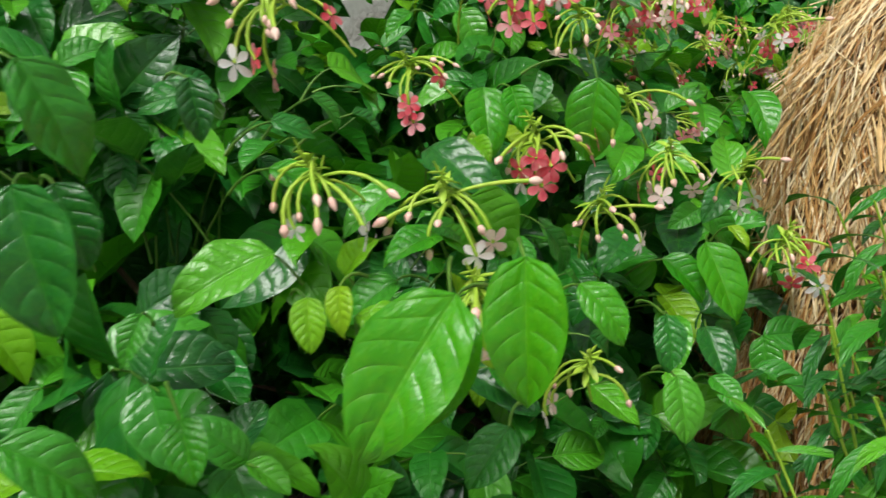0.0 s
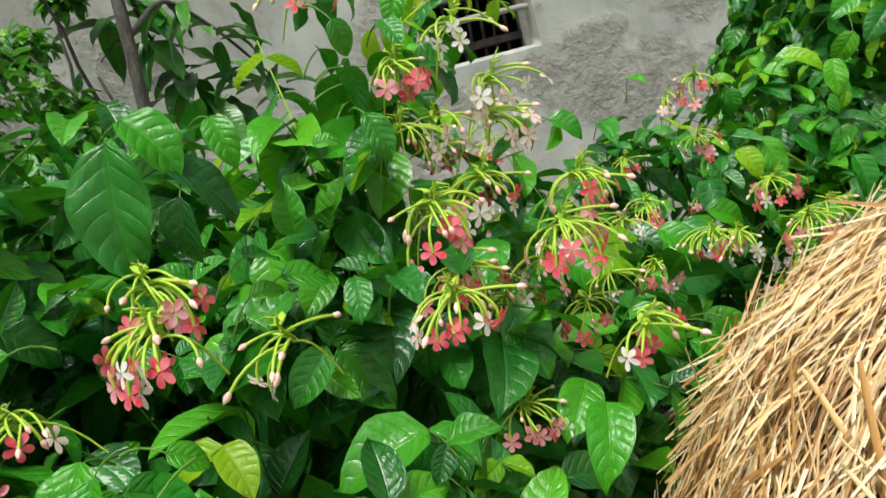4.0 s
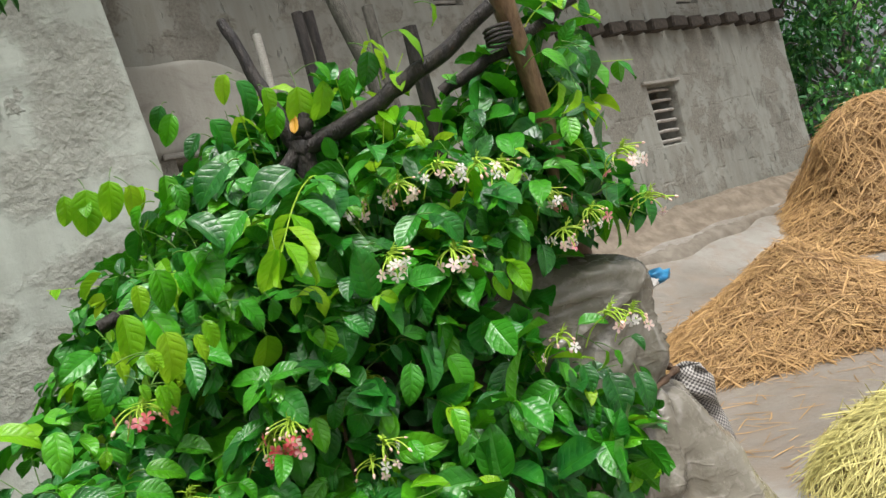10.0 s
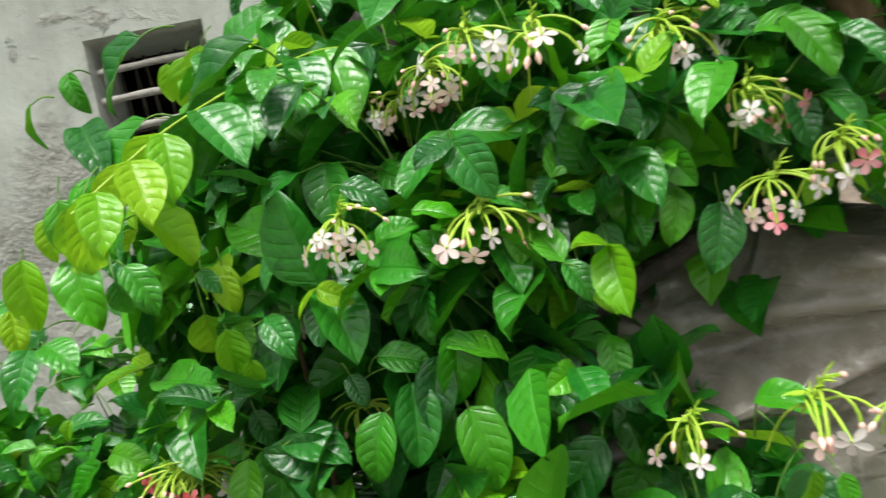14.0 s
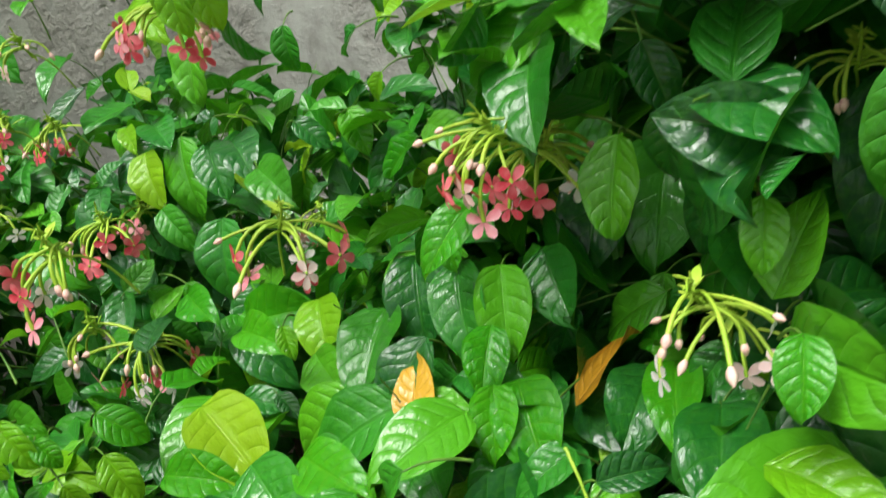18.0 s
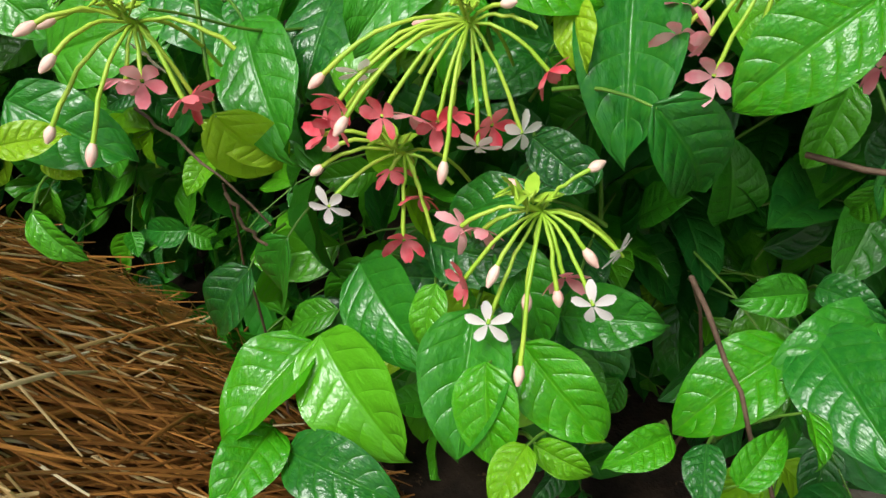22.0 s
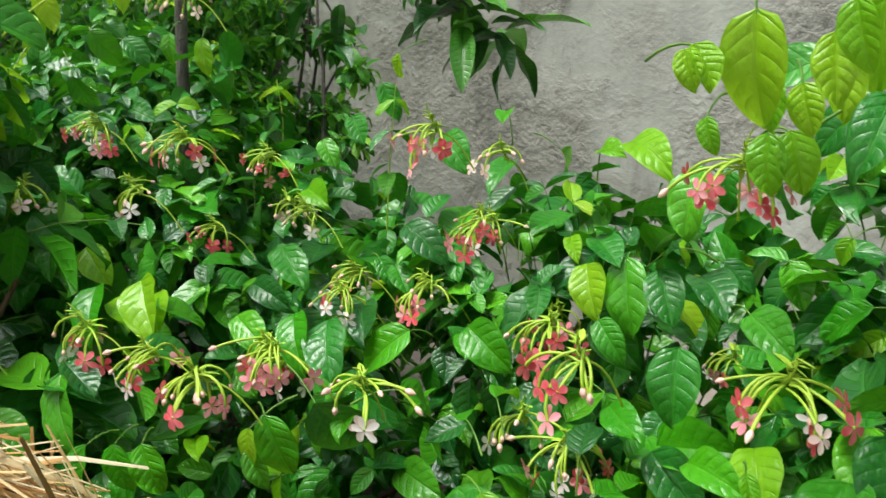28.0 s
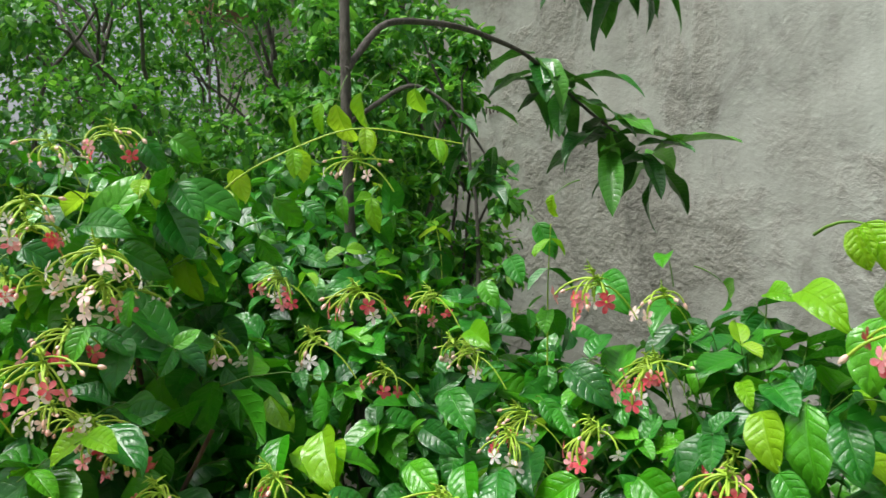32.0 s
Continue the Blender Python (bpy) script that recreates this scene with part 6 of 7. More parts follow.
def shoot(plant, origin, points, pairs, size, young_from, rng, hang=0.8, radius=0.0022, width_up=0.5):
    """One long shoot with opposite leaves: its stem is a part of the plant and its leaves are parts of the stem."""
    pts = np.array(points, float) - origin
    # smooth the way through the points
    t = np.linspace(0, len(pts) - 1, 8 * (len(pts) - 1) + 1)
    path = np.stack([np.interp(t, np.arange(len(pts)), pts[:, k]) for k in range(3)], -1)
    for _ in range(6):
        path[1:-1] = 0.5 * path[1:-1] + 0.25 * (path[:-2] + path[2:])
    bag = Bag()
    clean_tube(bag, path, np.linspace(radius, radius * 0.5, len(path)), 6)
    stem = part("shoot", bag.mesh("shoot", green_stem), plant, "long arching green shoot")
    for k in range(pairs):
        s = (k + 0.6) / pairs
        i = min(int(s * (len(path) - 1)), len(path) - 2)
        grow = unit(path[i + 1] - path[i])
        side = unit(np.cross(grow, (0, 0, 1.0)))
        for sign in (-1, 1):
            way = side * sign * 0.75 + grow * 0.30 + np.array([0, 0, -hang]) + rng.normal(0, 0.12, 3)
            face = np.array([0, 0, 1.0]) * width_up + side * sign * 0.6 + grow * 0.2
            turn = frames_of(way[None], face[None])[0]
            big = size * rng.uniform(0.85, 1.15) * (1.0 - 0.35 * max(0.0, s - 0.6) / 0.4)
            part("leaf", kind_mesh(int(rng.integers(len(KINDS))), young_one if s > young_from else leaf_one), stem, "", matrix_of(turn, path[i], big))
    return stem


def flowers(plant, origin, places, palettes, seed, centre):
    rng = np.random.default_rng(seed)
    for k, p in enumerate(places):
        p = np.array(p)
        out = p - np.array(centre)
        out[2] = 0
        out = unit(out + rng.normal(0, 0.05, 3) * (1, 1, 0))
        cluster(plant, p - origin + out * 0.005, out, palettes[k % len(palettes)], rng, rng.uniform(0.95, 1.2))


def spray(plant, origin, hub, ends):
    """A cluster whose tubes end at given places: b bud, n fallen flower, else an open star."""
    rng = np.random.default_rng(int(abs(hub[0]) * 1000))
    hub = np.array(hub)
    stalk = part("flower_stalk", HUBS[rng.integers(len(HUBS))], plant, "drooping cluster of red and white star flowers", Matrix.Translation(hub - origin) @ Matrix.Rotation(rng.uniform(-2.2, -0.9), 4, "Z"))
    local = stalk.matrix_basis.inverted()
    for x, y, z, kind in ends:
        end = np.array((x, y, z))
        reach = end - hub
        flat = np.linalg.norm(reach[:2])
        pts = bent(hub, end, (0, 0, 0.10 * flat + 0.06 * np.linalg.norm(reach)), 9, 0.0004, rng)
        pts = np.array([local @ Vector(p - origin) for p in pts])
        bag = Bag()
        bag.add(tube(pts, np.linspace(0.0009, 0.0014, 9), 6), grid_faces(6, 9, True), mi=0)
        way = unit(pts[-1] - pts[-2])
        petal = {"w": petal_white, "p": petal_pink, "r": petal_red}.get(kind, bud_pink)
        if kind == "b":
            q = np.linspace(0, 1, 7)
            clean_tube(bag, pts[-1] + way * (q * rng.uniform(0.009, 0.013))[:, None], 0.0027 * np.sin(np.pi * (0.15 + 0.80 * q)) + 0.0004, 8, 1)
        elif kind != "n":
            front = local.to_3x3() @ Vector((0.15, -0.80, 0.35))
            for verts in petal_fan(pts[-1], way * (0.4 if kind == "w" else 1.0) + np.array(front) * (0.9 if kind == "w" else 0.25) + rng.normal(0, 0.45, 3), rng, 0.0124, 0.0062 if kind == "w" else 0.0080, 0.25 if kind == "w" else -0.75):
                bag.add(verts, PETAL_FACES, mi=1)
        part("bud" if kind in "bn" else "flower", bag.mesh("flower", green_stem, petal), stalk)
    return stalk


CENTRE_A, CENTRE_B, CENTRE_C = (-0.25, 1.25, 0), (0.6, 2.4, 0), (1.8, 2.1, 0)
# front creeper between the camera's start and the house
A_BLOBS = [(-0.30, 1.10, 0.62, 0.44, 0.40, 0.56), (-0.06, 1.18, 0.90, 0.20, 0.15, 0.54), (-0.95, 0.88, 0.56, 0.56, 0.43, 0.66), (-0.55, 1.35, 0.75, 0.35, 0.25, 0.55), (0.18, 1.24, 0.45, 0.20, 0.18, 0.46), (-0.88, 1.18, 1.12, 0.42, 0.34, 0.48)]
plant_a, orig_a = creeper("flowering_creeper", "bushy creeper with red and white star flowers beside the haystack", A_BLOBS, 600, 41, [(-0.3, 1.15), (-0.9, 0.9)], (-0.3, 0.6, 1.05), "A", size=0.098, fresh=0.14)
flowers(plant_a, orig_a, FLOWERS_A, "rmrbbrbbrrrmbbbwbrrrrbww", 115, CENTRE_A)
flowers(plant_a, orig_a, FLOWERS_A_MORE, "rmmrrbrwwrbbrr", 139, CENTRE_A)
srng = np.random.default_rng(61)
shoot(plant_a, orig_a, [(-0.14, 1.20, 1.36), (0.00, 1.34, 1.55), (0.14, 1.51, 1.63), (0.27, 1.66, 1.58)], 5, 0.066, 0.1, srng, 1.1)
shoot(plant_a, orig_a, [(-0.15, 1.05, 1.20), (-0.18, 1.10, 1.45), (-0.20, 1.14, 1.56)], 4, 0.085, 0.8, srng)
shoot(plant_a, orig_a, [(-0.05, 1.10, 1.25), (-0.02, 1.14, 1.48), (0.02, 1.18, 1.56)], 4, 0.075, 0.7, srng)

# low creeper that fills the strip before the house
B_BLOBS = [(1.05, 2.25, 0.75, 0.34, 0.28, 0.46), (0.55, 2.08, 0.50, 0.58, 0.48, 0.64), (-0.30, 2.02, 0.55, 0.58, 0.44, 0.64), (-1.20, 2.05, 0.70, 0.60, 0.55, 0.92), (1.10, 1.88, 0.42, 0.42, 0.36, 0.52), (1.25, 1.60, 0.60, 0.28, 0.17, 0.26), (-0.75, 1.85, 0.85, 0.45, 0.38, 0.60)]
plant_b, orig_b = creeper("flowering_creeper", "low spreading creeper with red star flowers under the house window", B_BLOBS, 950, 42, [(0.5, 2.1), (-0.4, 2.1), (1.1, 1.9)], (1.25, 1.35, 0.95), "B", size=0.090, fresh=0.16)
flowers(plant_b, orig_b, FLOWERS_B, "rrrrmrrrrrrrrrbrrmbrrbbb", 116, CENTRE_B)
flowers(plant_b, orig_b, FLOWERS_B_MORE, "rbbrrmm", 140, CENTRE_B)
spray(plant_b, orig_b, (1.147, 1.243, 0.915), [(1.13, 1.185, 0.882, "b"), (1.155, 1.186, 0.877, "b"), (1.121, 1.217, 0.925, "b"), (1.123, 1.204, 0.929, "b"), (1.136, 1.198, 0.917, "b"),
    (1.131, 1.224, 0.94, "b"), (1.166, 1.219, 0.897, "p"), (1.173, 1.243, 0.876, "r"), (1.151, 1.24, 0.898, "w"), (1.195, 1.26, 0.9, "n"),
    (1.153, 1.22, 0.895, "p"), (1.138, 1.232, 0.933, "b"), (1.182, 1.227, 0.886, "r")])
spray(plant_b, orig_b, (1.297, 1.336, 0.897), [(1.242, 1.27, 0.889, "b"), (1.257, 1.281, 0.888, "w"), (1.248, 1.265, 0.862, "r"), (1.261, 1.258, 0.874, "b"), (1.274, 1.272, 0.869, "r"),
    (1.297, 1.29, 0.86, "r"), (1.31, 1.271, 0.85, "b"), (1.318, 1.296, 0.846, "w"), (1.322, 1.306, 0.854, "r"), (1.336, 1.315, 0.847, "w"),
    (1.315, 1.338, 0.909, "b"), (1.334, 1.341, 0.897, "n"), (1.343, 1.336, 0.876, "r"), (1.287, 1.283, 0.866, "p"), (1.301, 1.299, 0.861, "r"),
    (1.252, 1.265, 0.877, "r"), (1.279, 1.326, 0.901, "b"), (1.279, 1.307, 0.877, "n")])
spray(plant_b, orig_b, (1.445, 1.405, 0.924), [(1.423, 1.428, 0.968, "n"), (1.404, 1.387, 0.899, "p"), (1.419, 1.373, 0.892, "p"), (1.426, 1.36, 0.876, "p"), (1.442, 1.385, 0.89, "n"),
    (1.49, 1.385, 0.887, "n"), (1.502, 1.379, 0.886, "p"), (1.509, 1.386, 0.903, "p"), (1.474, 1.394, 0.921, "n"), (1.43, 1.385, 0.925, "n"),
    (1.403, 1.374, 0.889, "p")])
spray(plant_b, orig_b, (1.358, 1.291, 0.816), [(1.373, 1.223, 0.767, "b"), (1.362, 1.26, 0.782, "b"), (1.348, 1.238, 0.774, "w"), (1.326, 1.254, 0.784, "r"), (1.319, 1.269, 0.81, "p"),
    (1.329, 1.277, 0.805, "p"), (1.4, 1.258, 0.79, "w"), (1.38, 1.269, 0.793, "p"), (1.403, 1.288, 0.804, "w"), (1.379, 1.26, 0.791, "b"),
    (1.386, 1.282, 0.805, "b"), (1.347, 1.286, 0.831, "b"), (1.378, 1.308, 0.838, "b"), (1.348, 1.252, 0.805, "b")])
spray(plant_b, orig_b, (1.265, 1.305, 0.822), [(1.237, 1.26, 0.806, "w"), (1.296, 1.278, 0.784, "n"), (1.281, 1.268, 0.788, "r"), (1.235, 1.283, 0.835, "b"), (1.225, 1.276, 0.821, "b"),
    (1.295, 1.307, 0.806, "n"), (1.282, 1.291, 0.804, "r"), (1.261, 1.294, 0.816, "r"), (1.226, 1.28, 0.841, "r")])
shoot(plant_b, orig_b, [(0.08, 2.02, 1.05), (0.09, 2.03, 1.30), (0.12, 2.02, 1.43)], 4, 0.075, 0.75, srng)
shoot(plant_b, orig_b, [(-0.42, 2.10, 1.10), (-0.46, 2.15, 1.36), (-0.50, 2.16, 1.47)], 4, 0.08, 0.75, srng)
for pts_ in ([(1.30, 1.42, 0.80), (1.36, 1.42, 0.90), (1.47, 1.38, 0.955), (1.60, 1.36, 0.96)], [(1.20, 1.50, 0.80), (1.16, 1.34, 0.87), (1.14, 1.26, 0.91)]):
    bag = Bag()
    ks = np.linspace(0, len(pts_) - 1, 19)
    line = np.stack([np.interp(ks, np.arange(len(pts_)), np.array(pts_)[:, k]) for k in range(3)], -1)
    line[1:-1] = (line[:-2] + 2 * line[1:-1] + line[2:]) / 4
    line[:, 2] += 0.004 * np.sin(ks * 4.0)
    clean_tube(bag, line - orig_b, np.linspace(0.0015, 0.0009, 19), 6)
    part("shoot", bag.mesh("shoot", twig_green), plant_b, "long green flowering shoot")

# creeper over the covered heap and its poles
C_BLOBS = [(1.62, 1.86, 1.12, 0.30, 0.34, 0.48), (2.02, 1.78, 1.46, 0.38, 0.30, 0.24), (1.48, 1.97, 0.62, 0.38, 0.32, 0.55), (2.22, 1.53, 1.45, 0.26, 0.14, 0.12), (1.78, 1.64, 1.06, 0.26, 0.14, 0.24), (1.85, 2.65, 1.10, 0.60, 0.70, 0.62), (1.54, 2.06, 1.48, 0.25, 0.24, 0.25), (1.98, 2.08, 1.64, 0.27, 0.20, 0.17), (2.32, 1.68, 1.62, 0.26, 0.22, 0.22), (1.98, 1.42, 0.90, 0.22, 0.09, 0.17), (1.84, 1.52, 1.24, 0.12, 0.08, 0.16), (1.62, 1.98, 1.64, 0.16, 0.12, 0.10), (1.70, 2.14, 1.80, 0.20, 0.10, 0.10), (1.80, 1.62, 1.50, 0.20, 0.12, 0.12), (1.84, 2.06, 1.84, 0.18, 0.12, 0.10), (2.42, 1.56, 1.86, 0.14, 0.10, 0.09)]
plant_c, orig_c = creeper("flowering_creeper", "tall creeper with pale pink and white flowers climbing over rough poles", C_BLOBS, 940, 43, [(1.5, 2.0), (1.9, 2.5)], (1.65, 1.45, 1.3), "C", size=0.102, fresh=0.32)
flowers(plant_c, orig_c, FLOWERS_C, "bwbwwwbwwwwmbwbbbbwwb", 117, CENTRE_C)
shoot(plant_c, orig_c, [(1.76, 1.80, 1.70), (1.66, 1.68, 1.70), (1.56, 1.58, 1.66), (1.46, 1.47, 1.60), (1.37, 1.38, 1.52)], 10, 0.120, 0.72, srng, 0.75, 0.0026)
for top in ((1.60, 1.86, 1.94), (1.88, 1.80, 1.97), (1.98, 1.74, 2.08)):
    shoot(plant_c, orig_c, [(top[0] + 0.08, top[1] + 0.12, top[2] - 0.30), (top[0] + 0.03, top[1] + 0.04, top[2] - 0.08), top], 3, 0.095, 0.55, srng, 0.9)
shoot(plant_c, orig_c, [(2.26, 1.62, 1.80), (2.34, 1.48, 2.00), (2.44, 1.42, 2.06)], 4, 0.095, 0.9, srng, 0.8)
shoot(plant_c, orig_c, [(1.66, 2.20, 1.66), (1.45, 2.32, 1.86), (1.27, 2.38, 1.83)], 5, 0.085, 0.2, srng, 1.3)
shoot(plant_c, orig_c, [(1.90, 3.20, 1.58), (1.62, 3.28, 1.62), (1.34, 3.26, 1.66)], 7, 0.085, 0.9, srng, 0.4)
shoot(plant_c, orig_c, [(2.28, 1.58, 1.70), (2.50, 1.50, 1.86), (2.70, 1.44, 1.84)], 4, 0.10, 0.9, srng, 0.8)
shoot(plant_c, orig_c, [(1.90, 1.75, 1.62), (1.95, 1.72, 1.85), (2.02, 1.66, 1.98)], 3, 0.10, 0.2, srng, 0.7)


# ---- trellis of rough poles ----
trellis = thing("trellis", "rough frame of charred branches and old bamboo poles", "trellis", (1.8, 1.9, 0))
torig = np.array((1.8, 1.9, 0.0))
prng = np.random.default_rng(71)


def pole(name, a, b, r0, r1, material, bow=(0, 0, 0), label="", knots=False):
    bag = Bag()
    n = 16
    pts = bent(np.array(a) - torig, np.array(b) - torig, bow, n, 0.004, prng)
    radii = np.linspace(r0, r1, n) * (1 + prng.normal(0, 0.05, n))
    if knots:
        radii[::5] *= 1.14
    clean_tube(bag, pts, radii, 10)
    return part(name, bag.mesh(name, material), trellis, label)


pole("branch", (1.20, 2.14, 1.47), (1.76, 1.89, 1.80), 0.020, 0.027, bark_dark, (0, 0, -0.04), "charred black branch")
pole("branch", (1.76, 1.89, 1.80), (2.19, 1.46, 2.03), 0.027, 0.020, bark_dark, (0.01, 0, -0.025), "charred black branch")
pole("branch_stub", (1.76, 1.88, 1.80), (1.80, 1.86, 1.93), 0.028, 0.024, bark_dark, (0, 0, 0), "black cut stub")
pole("branch", (1.78, 1.90, 1.76), (1.70, 2.02, 2.22), 0.026, 0.015, bark_dark, (0, 0, 0), "charred branch with a pale tip")
pole("branch", (1.70, 2.0, 0.0), (1.77, 1.89, 1.80), 0.04, 0.032, bark_dark, (0.03, 0, 0), "dark upright trunk of the fork")
pole("bamboo_pole", (2.42, 1.85, 0.0), (2.22, 1.45, 2.13), 0.036, 0.030, bamboo, (0.14, 0.0, 0), "old brown bamboo pole", True)
pole("post", (2.25, 1.95, 0.0), (2.18, 1.80, 2.10), 0.028, 0.024, bark_dark, (0, 0, 0), "dark upright post")
pole("cross_bar", (2.12, 1.66, 1.86), (2.46, 1.40, 2.02), 0.018, 0.015, bark_dark, (0, 0, 0), "short dark cross bar tied to the pole")
pole("cross_bar", (1.9, 1.52, 1.26), (2.5, 1.52, 1.52), 0.016, 0.014, bark_dark, (0, 0, -0.02), "thin dark cross bar")
pole("post", (2.62, 3.05, 0.0), (2.57, 3.0, 2.60), 0.032, 0.026, bark_dark, (0, 0, 0), "dark upright post")
pole("post", (2.74, 3.12, 0.0), (2.66, 3.05, 2.62), 0.030, 0.024, bark_dark, (0, 0, 0), "dark upright post")
pole("post", (3.00, 3.0, 0.0), (2.92, 2.95, 2.60), 0.034, 0.028, bark_grey, (0, 0, 0), "grey upright post")
pole("post", (2.95, 3.98, 0.0), (2.88, 3.96, 2.84), 0.030, 0.024, bar_wood, (0, 0, 0), "pale upright post")
pole("bamboo_pole", (2.85, 2.2, 0.0), (2.35, 2.5, 2.75), 0.038, 0.032, bark_grey, (0, 0, 0), "grey leaning bamboo pole", True)
bag = Bag()
ang = np.linspace(0, 2 * np.pi * 4, 40)
wrap = np.stack([2.205 + 0.036 * np.cos(ang), 1.475 + 0.036 * np.sin(ang), 1.93 + 0.045 * ang / 25], -1) - torig
clean_tube(bag, wrap, 0.005, 5)
part("tie", bag.mesh("tie", bark_dark), trellis, "twisted binding of dark fibre")
leaf_bag = Bag()
leaf_bag.add(*KINDS[2])
dry = new("fallen_leaf", leaf_bag.mesh("fallen_leaf", yellow_leaf))
dry.matrix_world = Matrix.Translation((1.735, 1.845, 1.84)) @ Euler((radians(70), radians(10), radians(-35))).to_matrix().to_4x4() @ Matrix.Diagonal((0.042, 0.062, 0.05, 1))
tagged(dry, "fallen yellow leaf caught on the charred fork", "leaf")
for place, spin, s in (((1.24, 1.54, 0.90), 10, 0.075), ((1.38, 1.60, 0.90), -60, 0.09)):
    ob = new("fallen_leaf", dry.data)
    ob.matrix_world = Matrix.Translation(place) @ Euler((radians(50), 0, radians(spin))).to_matrix().to_4x4() @ Matrix.Scale(s, 4)
    tagged(ob, "fallen yellow leaf lying among green creeper leaves", "leaf")


# ---- covered heap ----
# creases that run from the tied corner over the front of the sheet
FOLDS = ((-0.34, 1.00, 0.050), (-0.22, 0.82, -0.045), (-0.02, 0.72, 0.040), (0.16, 0.66, 0.045), (0.26, 0.62, -0.040), (-0.35, 1.14, -0.04))


def tarp_heap():
    t = thing("covered_heap", "waist-high heap wrapped in dirty grey plastic sheet", "tarpaulin", (2.15, 1.85, 0))
    rng = np.random.default_rng(81)
    nth, nz = 300, 100
    th = np.linspace(0, 2 * np.pi, nth, endpoint=False)
    s = np.linspace(0, 1, nz)
    gth, gs = np.meshgrid(th, s)

    def squircle(a, rx, ry, p=7.0):
        c, q = np.cos(a), np.sin(a)
        r = (np.abs(c / rx) ** p + np.abs(q / ry) ** p) ** (-1 / p)
        return r
    z = 1.285 * (1 - gs) ** 0.9
    wall = np.clip(gs / 0.045, 0, 1)
    rx = 0.305 + 0.47 * np.clip(gs - 0.08, 0, 1) ** 1.15
    ry = 0.385 + 0.22 * gs ** 1.1
    r = squircle(gth, rx, ry) * np.sqrt(1 - (1 - wall) ** 2)
    waist = 0.050 * np.exp(-((z - 0.90) / 0.05) ** 2)
    folds = 0.050 * (0.6 - np.abs(np.sin(gth * 7.5 + 1.2 * np.sin(gth * 3) + 1.5 * gs))) * gs ** 0.9 + 0.010 * np.sin(gth * 37 + 4 * gs + 3 * np.sin(gth * 5)) * gs
    folds *= np.clip(gs * 3, 0, 1)
    corner = 0.03 * np.exp(-((z - 1.2) / 0.08) ** 2) * np.exp(-((np.cos(gth + 0.85) - 1) / 0.06) ** 2)
    r = r - waist + folds + corner
    zz = z + 0.34 * np.clip(r * np.sin(gth) + 0.38, 0, 0.6) * np.clip(1 - gs * 2.2, 0, 1) + 0.02 * np.sin(gth * 5 + 1) * (1 - gs) + 0.02 * np.sin(gth * 9) * (gs > 0.6) * gs
    x = r * np.cos(gth) + 0.10 * gs ** 2 - 0.22 * np.clip(r * np.sin(gth) + 0.38, 0, 0.6) * np.clip(1 - gs * 2.5, 0, 1)
    y = r * np.sin(gth)
    for j in range(nz):
        for i in range(nth):
            p = Vector((x[j, i], y[j, i], zz[j, i]))
            q = p - Vector((0.30, -0.395, 1.20))
            d = q.length + 1e-4
            rays = (1 - 2.2 * abs(noise.noise(q / d * 3.1 + Vector((4.0, 0, 0))))) * min(d / 0.16, 1.0) * math.exp(-d / 0.55)
            crump = 1 - 2.4 * abs(noise.noise(p * 6.0)) + 0.4 * noise.noise(p * 14.0)
            pull = 0.0
            if p.y < -0.15:
                for ex, ez, amount in FOLDS:
                    ax, az = ex - 0.30, ez - 1.20
                    s = min(max(((p.x - 0.30) * ax + (p.z - 1.20) * az) / (ax * ax + az * az), 0.0), 1.0)
                    off = ((p.x - 0.30) * az - (p.z - 1.20) * ax) / math.hypot(ax, az)
                    pull += amount * math.sin(min(s * 4, 1.57)) * math.exp(-abs(off) / (0.014 + 0.030 * s)) * (1.0 if s < 1.0 else math.exp(-((p.z - ez) / 0.05) ** 2))
            k = 0.045 * rays + 0.014 * crump + pull
            flat = math.hypot(p.x, p.y) + 1e-4
            side = min(gs[j, i] * 14, 1.0)
            x[j, i] += k * side * p.x / flat
            y[j, i] += k * side * p.y / flat
            zz[j, i] += 0.6 * k * (1 - side)
    near = np.exp(-(((x - 0.27) / 0.10) ** 2 + ((y + 0.345) / 0.11) ** 2 + ((zz - 1.20) / 0.085) ** 2))
    x, y, zz = x + 0.050 * near, y - 0.055 * near, zz + 0.024 * near
    zz[-1] = 0.0
    y = y + 0.38 * np.clip(0.30 - x, 0, 1)
    bag = Bag()
    bag.add(np.stack([x, y, zz], -1).reshape(-1, 3), [f[::-1] for f in grid_faces(nth, nz, True)])
    part("plastic_sheet", bag.mesh("plastic_sheet", grey_plastic), t, "crumpled wet grey plastic sheet")
    bag = Bag()
    way = np.array([(0.13, -0.455, 0.895), (0.24, -0.440, 0.912), (0.355, -0.425, 0.925), (0.385, -0.36, 0.935), (0.40, -0.20, 0.95)])
    t5 = np.linspace(0, 4, 33)
    band = np.stack([np.interp(t5, np.arange(5), way[:, k]) for k in range(3)], -1)
    clean_tube(bag, band, 0.009 + 0.003 * np.sin(np.arange(33) * 1.3), 8)
    part("binding_stick", bag.mesh("binding_stick", brown_stem), t, "brown twisted stick bound round the sheet")
    return t


tarp_heap()


